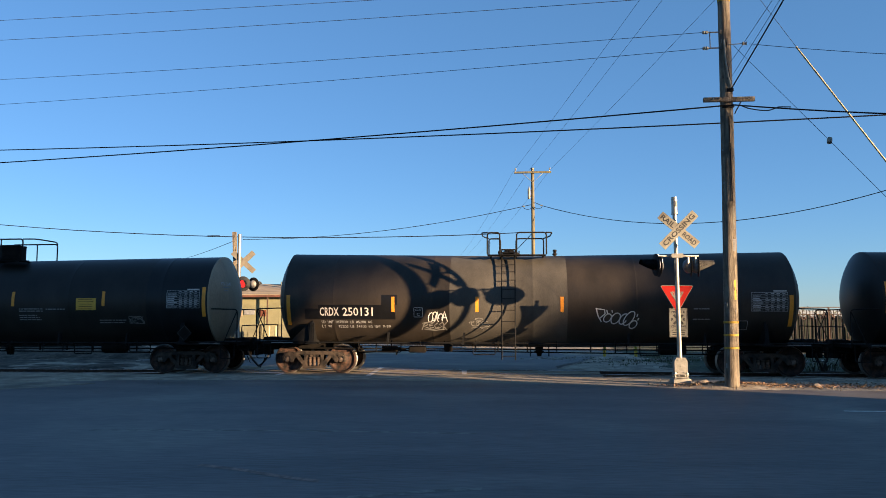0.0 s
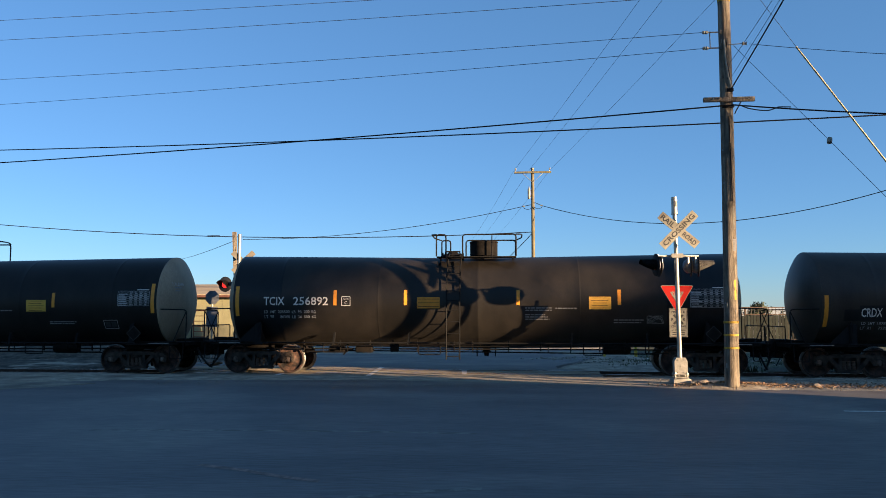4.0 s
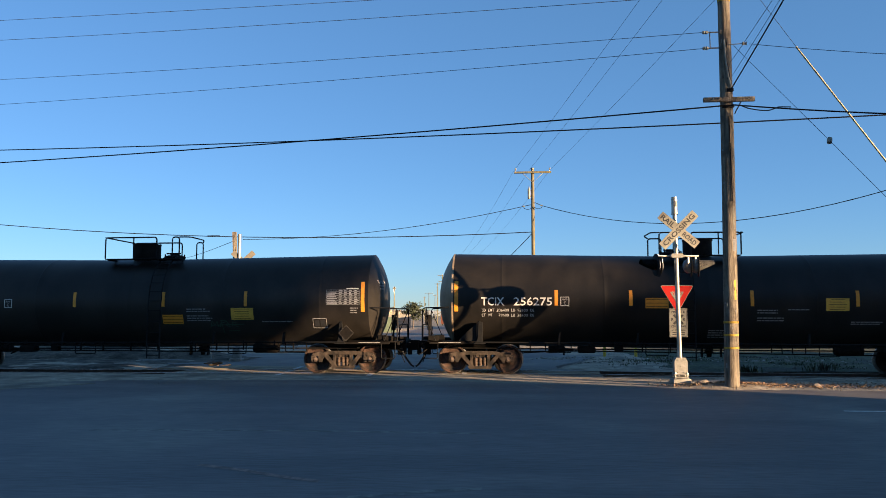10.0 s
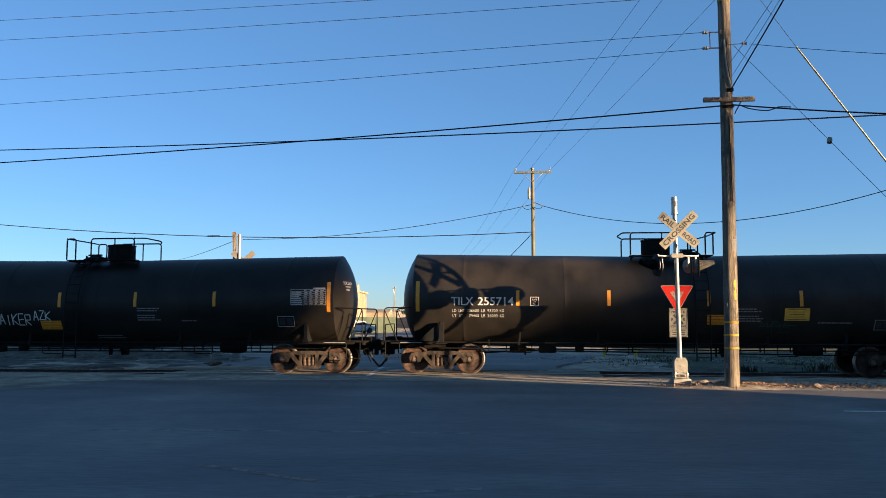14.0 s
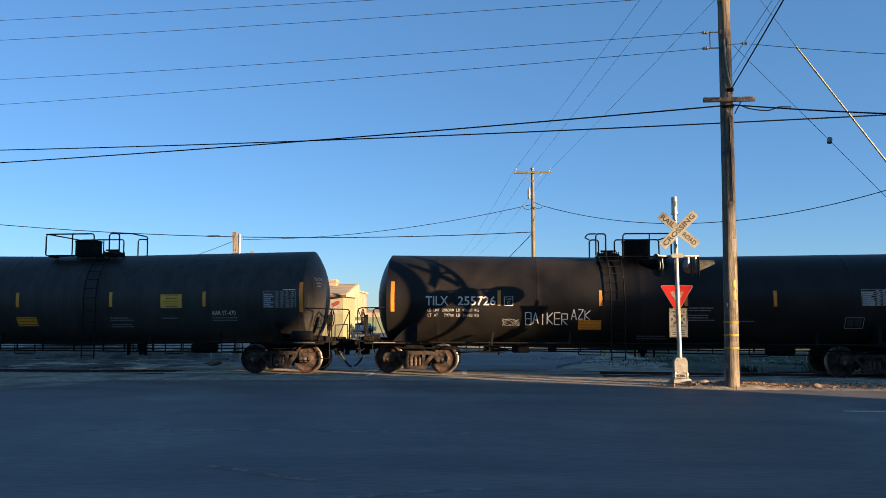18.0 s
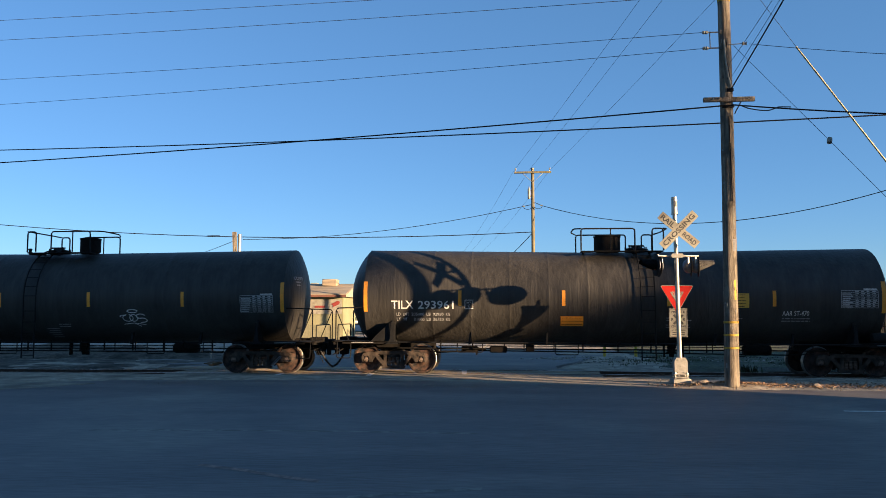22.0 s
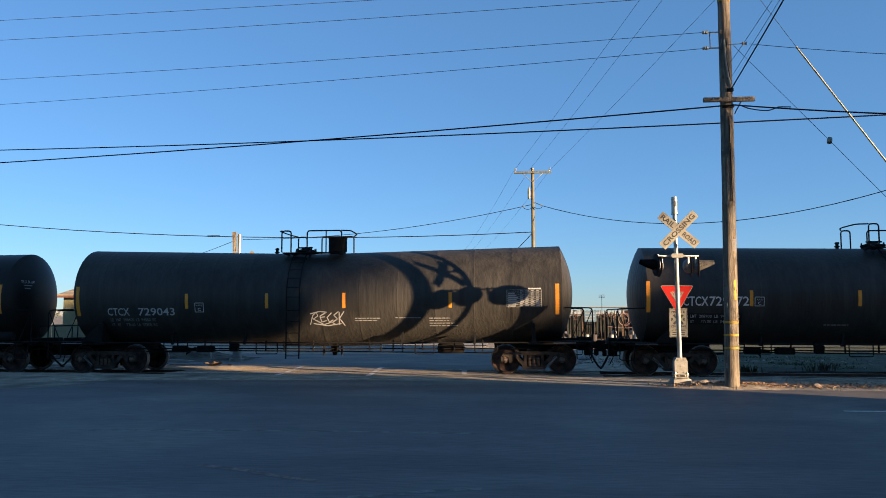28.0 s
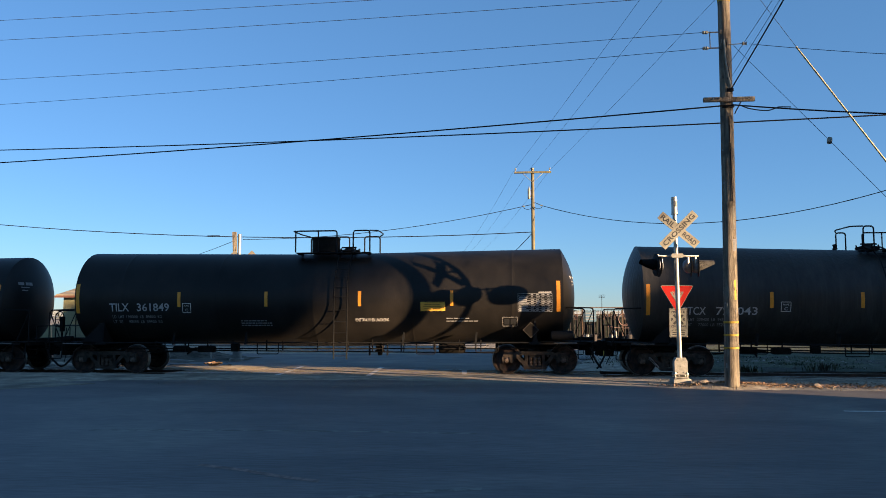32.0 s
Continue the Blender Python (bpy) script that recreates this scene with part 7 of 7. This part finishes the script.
    for x, z, a in ((3.05, 1.3, 4), (1.75, 1.2, 1), (3.6, 0.9, -3)):
        p = thing("leaning_pole", "thin pale timber leaning against the fence", "pole", pose(x, 59.7, -0.1, 0, a, 0), group="leaning timbers")
        bm = B()
        pipe(bm, [(0, 0, 0), (0, 0, z * 2)], 0.06, 8)
        part("timber", bm, M_WOODPOLE, p)
    for i in range(7):
        rr = 0.16 + 0.05 * (i % 3)
        d = thing("drum", "small pale drum among the scrap", "drum", pose(4.4 + 1.05 * i + 0.3 * math.sin(i * 2.1), 59.3, -0.1), group="drums by the fence")
        bm = B()
        lathe(bm, [(0, 0), (rr, 0), (rr + 0.01, 0.25), (rr, 0.28), (rr, 0.55), (rr - 0.02, 0.6), (0, 0.6)], pose(0, 0, 0), 14)
        part("shell", bm, M_BARREL if i % 2 else M_PICKET, d)
    # pile of grey earth farther right
    bm = B()
    lathe(bm, [(4.5, 0), (2.8, 2.0), (1.6, 3.2), (1.0, 3.6), (0, 3.7)], pose(36.3, 74, -0.1), 24)
    for v in bm.verts:
        v.co += Vector((noise.noise(v.co * 0.7), noise.noise(v.co * 0.7 + Vector((9, 0, 0))), 0.6 * noise.noise(v.co * 0.5))) * 0.6
    tagged(part("earth_bank", fixed(bm), M_DIRT, None), "high bank of grey brown earth behind the fence", "earth bank")
    for x, y, h in ((26.5, 110, 5.8), (29.4, 120, 6.8), (11.6, 100, 4.7)):
        a = thing("antenna_mast", "very thin steel antenna mast far off", "antenna", pose(x, y, -0.2), group="thin masts")
        bm = B()
        pipe(bm, [(0, 0, 0), (0, 0, h)], 0.05, 6, 0.03)
        for k in range(3):
            pipe(bm, [(-0.4, 0, h - 0.15 * k), (0.4, 0, h - 0.15 * k)], 0.02, 5)
        part("mast", bm, M_BLACKSTEEL, a)

def far_sheds():
    rnd = random.Random(12)
    for i in range(12):
        y = 170 + 22 * i
        x = -0.105 * y - 3 - rnd.uniform(2, 9) - 0.02 * y
        h, w = rnd.uniform(1.8, 3.6), rnd.uniform(3, 8)
        s = thing("shed", "small distant shed along the far street", "shed", pose(x, y, -0.3), group="sheds along the far street")
        bm = B()
        box(bm, (0, 2, h / 2), (w, 4, h))
        part("wall", bm, (M_TANWALL, M_RUST, M_CONCRETE, M_FENCE)[i % 4], s)
        bm = B()
        prism(bm, [(-0.3, h), (2, h + 0.6), (4.3, h)], -w / 2 - 0.2, w / 2 + 0.2, "yz")
        part("roof", fixed(bm), M_ROOF, s)
    for i in range(7):
        y = 122 + 16 * i
        p = thing("street_post", "thin dark post along the far street", "post", pose(-0.068 * y - 0.4 + 0.3 * math.sin(i * 5), y, -0.2), group="posts along the far street")
        bm = B()
        pipe(bm, [(0, 0, 0), (0, 0, 2.6 + 0.5 * math.sin(i * 3))], 0.07, 6)
        part("post", bm, M_UNDER, p)

def distance():
    rnd = random.Random(8)
    bm = B()
    for i in range(2600):
        x = rnd.uniform(-420, 520)
        h = 5.6 + 3.0 * noise.noise((x * 0.02, 0, 0)) + 2 * noise.noise((x * 0.1, 5, 0))
        c = Vector((x, 520 + rnd.uniform(-25, 25), rnd.uniform(0, max(1.5, h))))
        s = rnd.uniform(0.6, 1.7)
        vs = [bm.verts.new(c + Vector((rnd.uniform(-s, s), rnd.uniform(-s, s), rnd.uniform(-s, s) * 0.7))) for _ in range(4)]
        for a, b2, c2 in ((0, 1, 2), (0, 2, 3), (0, 3, 1), (1, 3, 2)):
            bm.faces.new((vs[a], vs[b2], vs[c2]))
    tagged(part("far_woods", bm, M_FARTREE, None, smooth=None), "low line of trees on the horizon, paled by painted haze", "trees", kind="stuff")
    bm = B()
    prev = None
    for i in range(81):
        x = -2400 + 60 * i
        h = 26 + 16 * noise.noise((x * 0.0016, 0, 4)) + 6 * noise.noise((x * 0.006, 0, 4))
        a = [bm.verts.new((x, 3400, -1)), bm.verts.new((x, 3400, h))]
        if prev:
            bm.faces.new((prev[0], a[0], a[1], prev[1]))
        prev = a
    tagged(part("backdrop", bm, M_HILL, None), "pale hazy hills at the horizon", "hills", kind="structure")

def small_ground():
    # grass strip and tufts behind the track
    sheet("rough_ground", -60, -11.6, 27.6, 36.2, 0, M_EARTH, "dark lumpy earth beside the far rail", 120, 30, lambda x, y: max(ground_z(x, y), -0.14) + 0.02 + 0.10 * noise.noise((x * 0.6, y * 0.6, 5)) + 0.05 * noise.noise((x * 2.1, y * 2.1, 5)))
    sheet("grass_strip", 4.6, 60, 28.6, 59.6, -0.05, M_GRASS, "thin dry green grass strip behind the track", 90, 40, lambda x, y: ground_z(x, y) + 0.075 + 0.05 * noise.noise((x * 0.8, y * 0.8, 0)) - 0.16 * (1 - smooth01(4.6, 7.5, x + 1.2 * noise.noise((x * 0.5, y * 0.5, 8)))))
    rnd = random.Random(3)
    bm = B()
    for i in range(5200):
        x, y = rnd.uniform(4.6, 34), rnd.uniform(28.4, 45)
        if noise.noise((x * 0.7, y * 0.7, 3)) < -0.05:
            continue
        z = ground_z(x, y)
        a, h = rnd.uniform(0, 6.28), rnd.uniform(0.015, 0.05)
        d = Vector((math.cos(a), math.sin(a), 0)) * 0.02
        z += 0.06
        tip = Vector((x + rnd.uniform(-0.06, 0.06), y + rnd.uniform(-0.06, 0.06), z + h))
        bm.faces.new([bm.verts.new(q) for q in (Vector((x, y, z)) - d, Vector((x, y, z)) + d, tip)])
    tagged(part("grass_tufts", bm, M_GRASS, None, smooth=None), "sparse dry grass blades behind the track", "grass", kind="stuff")
    # grey earth mound behind the track
    bm = B()
    g = bmesh.ops.create_grid(bm, x_segments=40, y_segments=16, size=1)
    for v in bm.verts:
        x, y = v.co.x * 8.5 - 20.5, v.co.y * 3 + 36.5
        r = max(0, 1 - (v.co.x ** 2 + v.co.y ** 2))
        v.co = Vector((x, y, -0.2 + 0.75 * r ** 0.7 * (0.8 + 0.5 * noise.noise((x * 0.5, y * 0.5, 0))) + 0.08 * noise.noise((x * 2, y * 2, 0))))
    tagged(part("earth_mound", bm, M_EARTH, None), "low mound of dark earth beside the track", "mound", kind="structure")
    # dead leaves, sticks and pebbles on the verge by the pole
    bm = B()
    for i in range(2600):
        if i < 1100:
            x, y = POLE_X - 0.25 + rnd.gauss(0, 0.6), POLE_Y + 0.2 + rnd.gauss(0, 0.3)
        else:
            x, y = rnd.uniform(6.2, 16), 20.75 + rnd.gauss(0, 0.4)
        if y < 19.42:
            continue
        z = max(ground_z(x, y), crossing_z(x, y) if x < 3 else -1) + 0.012
        s = rnd.uniform(0.02, 0.075)
        m = pose(x, y, z + rnd.uniform(0, 0.03), rnd.uniform(-40, 40), rnd.uniform(-40, 40), rnd.uniform(0, 360))
        bm.faces.new([bm.verts.new(m @ Vector(q)) for q in ((-s, 0, 0), (0, -s * 0.45, s * 0.15), (s, 0, 0), (0, s * 0.45, s * 0.15))])
    tagged(part("dead_leaves", bm, M_LEAF, None, smooth=None), "scattered dry brown leaves round the pole", "leaves", kind="stuff")
    bm = B()
    for i in range(1500):
        x, y = rnd.uniform(3.6, 16), rnd.uniform(19.5, 23.6)
        z = ground_z(x, y) if x > 3.2 else crossing_z(x, y)
        s = rnd.uniform(0.006, 0.02) if i % 12 else rnd.uniform(0.02, 0.035)
        m = pose(0, 0, 0, rnd.uniform(0, 360), rnd.uniform(0, 360), 0).to_3x3()
        box(bm, (x, y, z + s * 0.3), (s * 1.5, s, s), m)
    tagged(part("pebbles", bm, M_GRAVEL, None, smooth=None), "loose pebbles on the verge and the crossing edge", "pebbles", kind="stuff")
    bm = B()
    for i in range(5200):
        x, y = rnd.uniform(-9.5, 3.2), rnd.choice((rnd.uniform(19.5, 25.2), rnd.uniform(19.5, 22.5)))
        s = rnd.uniform(0.006, 0.014) if i % 14 else rnd.uniform(0.014, 0.024)
        c = Vector((x, y, crossing_z(x, y) + s * 0.2))
        a = rnd.uniform(0, 6.28)
        ring = [bm.verts.new(c + Vector((math.cos(a + k * 1.571) * s * rnd.uniform(0.7, 1.4), math.sin(a + k * 1.571) * s, 0))) for k in range(4)]
        tip = bm.verts.new(c + Vector((0, 0, s * 0.8)))
        for k in range(4):
            bm.faces.new((ring[k], ring[(k + 1) % 4], tip))
    tagged(part("grit", bm, M_APRON, None, smooth=None), "fine loose grit strewn over the crossing", "grit", kind="stuff")
    for x, y, s in ((5.0, 20.9, 0.16), (4.95, 21.15, 0.1), (7.7, 20.6, 0.12)):
        bm = B()
        bmesh.ops.create_icosphere(bm, subdivisions=2, radius=s)
        for v in bm.verts:
            v.co *= 1 + 0.35 * noise.noise(v.co * 9)
            v.co.z *= 0.6
        tagged(part("rock", bm, M_GRAVEL, None, at=pose(x, y, ground_z(x, y) + s * 0.3)), "small pale rock lying near the pole", "rock")
    bm = B()
    bmesh.ops.create_grid(bm, x_segments=36, y_segments=14, size=1)
    for v in bm.verts:
        r = max(0, 1 - v.co.x ** 2 - v.co.y ** 2)
        x, y = v.co.x * 2.3 - 9.9, v.co.y * 0.85 + 27.9
        v.co = Vector((x, y, -0.03 + 0.12 * r ** 0.8 * (1 + 0.25 * noise.noise((x * 1.3, y * 1.3, 7))) + 0.015 * noise.noise((x * 6, y * 6, 7))))
    tagged(part("sand_drift", bm, M_SAND, None), "low drift of tan sand at the end of the crossing", "sand", kind="structure")
    # rubble, weeds and litter on the rough ground beyond the rails
    bm = B()
    for i in range(260):
        if i < 70:
            x, y = rnd.gauss(2.1, 0.55), rnd.gauss(36.2, 0.5)
        else:
            x, y = rnd.uniform(2.2, 15), rnd.choice((rnd.gauss(33.6, 0.35), rnd.uniform(28, 38)))
        q = rnd.uniform(0.03, 0.13) if i < 70 else rnd.uniform(0.02, 0.075)
        box(bm, (x, y, ground_z(x, y) + q * 0.35 + (0.06 if x > 4.6 and y > 28.6 else 0)), (q * rnd.uniform(1, 2.4), q, q * 0.8), pose(0, 0, 0, rnd.uniform(-25, 25), rnd.uniform(-25, 25), rnd.uniform(0, 180)).to_3x3())
    tagged(part("rubble", bm, M_CONCRETE, None, smooth=None), "broken concrete and asphalt lumps strewn beyond the rails", "rubble", kind="stuff")
    bm = B()
    spots = [(8.05, 27.9, 0.42, 0.22, 90), (10.9, 28.9, 0.36, 0.3, 70)] + [(rnd.uniform(3, 15), rnd.uniform(29, 38), rnd.uniform(0.06, 0.14), rnd.uniform(0.25, 0.7), 60) for k in range(36)]
    for cx0, cy0, h, wd, n in spots:
        for k in range(n):
            x, y = cx0 + rnd.gauss(0, wd), cy0 + rnd.gauss(0, wd * 0.5)
            z = ground_z(x, y) + (0.05 if x > 4.6 and y > 28.6 else 0)
            hh, a = h * rnd.uniform(0.4, 1.1), rnd.uniform(0, 6.28)
            w = Vector((math.cos(a), math.sin(a), 0)) * (0.012 + 0.03 * hh)
            top = Vector((x + rnd.gauss(0, 0.3) * hh, y + rnd.gauss(0, 0.3) * hh, z + hh))
            mid = (Vector((x, y, z)) + top) / 2
            lo = [bm.verts.new(Vector((x, y, z)) - w * 0.4), bm.verts.new(Vector((x, y, z)) + w * 0.4)]
            bm.faces.new(lo + [bm.verts.new(mid + w), bm.verts.new(top), bm.verts.new(mid - w)])
    tagged(part("dry_weeds", bm, M_GRASS, None, smooth=None), "low dark dead weeds on the ground beyond the rails", "weeds", kind="stuff")
    bm = B()
    v = [[bm.verts.new((0.26 * a, 0.2 * b, 0.015 + 0.05 * (a + 1) * (0.5 + 0.3 * noise.noise((a, b, 2))))) for a in (-1, 0, 1)] for b in (-1, 1)]
    for k in range(2):
        bm.faces.new((v[0][k], v[0][k + 1], v[1][k + 1], v[1][k]))
    bmesh.ops.solidify(bm, geom=bm.faces[:], thickness=0.003)
    tagged(part("litter", bm, M_SIGNWHITE, None, smooth=None, at=pose(4.68, 34.3, ground_z(4.68, 34.3) + 0.08, 12, 0, 20)), "crumpled white sheet of litter on dark ground", "litter")
    for x, y in ((4.55, 38.5), (6.05, 38.6)):
        post = thing("marker_post", "short weathered pale yellow post standing in grass", "post", pose(x, y, ground_z(x, y)))
        bm = B()
        pipe(bm, [(0, 0, -0.1), (0.01, 0, 0.62)], 0.075, 10)
        part("shaft", bm, M_BAND, post)
        bm = B()
        lathe(bm, [(0.085, 0.60), (0.085, 0.64), (0.05, 0.67), (0, 0.68)], pose(0.01, 0, 0), 10)
        part("cap", fixed(bm), M_CONCRETE, post)
    d = thing("broken_planks", "small heap of splintered orange planks by the rails", "debris", pose(-10.9, 28.6, -0.1))
    for i in range(9):
        bm = B()
        box(bm, (rnd.uniform(-0.35, 0.35), rnd.uniform(-0.2, 0.2), 0.06 + 0.025 * i), (rnd.uniform(0.3, 0.8), 0.09, 0.03), pose(0, 0, 0, rnd.uniform(-20, 20), rnd.uniform(-20, 20), rnd.uniform(0, 180)).to_3x3())
        part("plank", bm, M_LEAF, d)

low_building()
tan_building()
parked_car()
containers()
scrap_yard()
far_sheds()
distance()
small_ground()

# ---- behind the viewer: unseen things added to shade the street ----
S2 = Vector((SUN_DIR.x, SUN_DIR.y)).normalized()
N2 = Vector((-S2.y, S2.x))
def towards(k, u):
    return S2 * k + N2 * u

def warehouse_behind():
    # unseen occluder: a long low shed with a tall hall over most of its length
    b = thing("warehouse", "unseen tan warehouse with a tall hall, added to cast shade", "building")
    h, deep = 7.5, 20
    c = towards(26 + deep / 2, 0)
    for u0, u1, top in ((-60, 16.3, 13.0), (16.3, 18.2, h)):
        bm = B()
        box(bm, (0, (u0 + u1) / 2, top / 2), (deep, u1 - u0, top))
        part("wall", bm, M_TANWALL, b)
        bm = B()
        box(bm, (0, (u0 + u1) / 2, top + 0.1), (deep, u1 - u0, 0.2))
        part("roof", bm, M_ROOF, b)
    b.matrix_basis = pose(c.x, c.y, 0, 0, 0, math.degrees(math.atan2(S2.y, S2.x)))

# Unseen trees, their crowns fitted only to throw soft shade over the train.
def big_tree(k, u, h, crown_z, rad, rz, seed, n=1500, leaf=0.9, loose=1.0):
    p = towards(k, u)
    t = thing("added_shade_tree", "unseen dense leafy tree added behind the viewer to cast shade", "tree", pose(p.x, p.y, 0), group="trees behind the viewer")
    tree_parts(t, h, crown_z, rad, rz, seed, n, leaf, loose)

def tree_parts(t, h, crown_z, rad, rz, seed, n, leaf, loose=1.0):
    rnd = random.Random(seed)
    k = min(1, h / 22)
    bm = B()
    pipe(bm, [(0, 0, -0.3), (0.2 * k, 0.1 * k, h * 0.3), (0.1 * k, 0.3 * k, h * 0.6), (0.3 * k, 0, h * 0.9)], 0.55 * k, 12, 0.12 * k)
    for i in range(9):
        a = rnd.uniform(0, 6.28)
        z = h * (0.35 + 0.05 * i)
        pipe(bm, [(0.2 * k, 0.1 * k, z), (math.cos(a) * rad * 0.4, math.sin(a) * rad * 0.4, z + 1.5 * k), (math.cos(a) * rad * 0.75, math.sin(a) * rad * 0.75, z + 3.5 * k)], 0.2 * k, 8, 0.05 * k)
    part("trunk", bm, M_BARK, t)
    bm = B()
    lobes = [(Vector((rnd.uniform(-0.5, 0.5) * rad * loose, rnd.uniform(-0.5, 0.5) * rad * loose, crown_z + rnd.uniform(-0.6, 0.6) * rz * loose)), rnd.uniform(0.45, 0.75)) for _ in range(9)]
    lobes.append((Vector((0, 0, crown_z)), 1.1 - 0.3 * loose))
    for i in range(n):
        c, r = rnd.choice(lobes)
        d = Vector((rnd.gauss(0, 1), rnd.gauss(0, 1), rnd.gauss(0, 1))).normalized() * rnd.random() ** 0.4
        q = c + Vector((d.x * rad * r, d.y * rad * r, d.z * rz * r))
        s = rnd.uniform(0.4 * leaf, leaf)
        vs = [bm.verts.new(q + Vector((rnd.uniform(-s, s), rnd.uniform(-s, s), rnd.uniform(-s, s)))) for _ in range(4)]
        for a, b2, c2 in ((0, 1, 2), (0, 2, 3), (0, 3, 1), (1, 3, 2)):
            bm.faces.new((vs[a], vs[b2], vs[c2]))
    part("crown", bm, M_TREE, t, smooth=None)

def far_tree(x, y, h, rad, seed, label):
    t = thing("broadleaf_tree", label, "tree", pose(x, y, -0.3), group="single trees far off")
    tree_parts(t, h, h * 0.62, rad, h * 0.36, seed, 900, 0.32)

far_tree(-18.6, 150, 4.9, 2.7, 31, "small round dark green tree beyond the yard")
far_tree(33.6, 110, 4.0, 1.6, 32, "small dark green tree behind the fence")
# Unseen wall, added so that its shadow covers the near side of the road.
def roadside_wall():
    b = thing("roadside_wall", "unseen tan block wall added behind the viewer to shade the road", "wall")
    c = towards(2.2, (8.0 + 19.25) / 2)
    bm = B()
    box(bm, (0, 0, 1.15), (0.3, 11.25, 2.3), None, 0.02)
    part("wall", bm, M_TANWALL, b)
    bm = B()
    box(bm, (0, 0, 2.32), (0.36, 11.25, 0.05), None, 0.01)
    part("coping", bm, M_CONCRETE, b)
    b.matrix_basis = pose(c.x, c.y, 0.1, 0, 0, math.degrees(math.atan2(S2.y, S2.x)))

roadside_wall()
warehouse_behind()
big_tree(120, 16.95, 26, 22.0, 3.9, 3.9, 1, 13000, 0.5, 0.3)
big_tree(120, 12.0, 27, 22.5, 5.0, 5.0, 5, 3000)
big_tree(112, 28.2, 24, 17.0, 5.2, 6.8, 3, 4200, 1.3)
big_tree(116, 36.5, 25, 17.0, 6.0, 6.8, 4, 3600, 1.3)

# ---- what moves ----
def motions():
    for x0, root, sets in TRAIN:
        rows = []
        for i in range(33):
            x = x0 + train_at(i)
            a, b = rail_z(x - 7.06), rail_z(x + 7.06)
            rows.append((float(i), pose(x, TRACK, (a + b) / 2, 0, math.degrees(math.atan2(a - b, 14.12)), 0)))
        walk(root, rows)
        for ws in sets:
            c = ws.matrix_basis.translation.copy()
            turn = []
            for i in range(241):
                t = 32.0 * i / 240
                turn.append((t, pose(c.x, 0, c.z) @ Matrix.Rotation((train_at(t) - train_at(0)) / 0.457, 4, "Y")))
            walk(ws, turn)

motions()
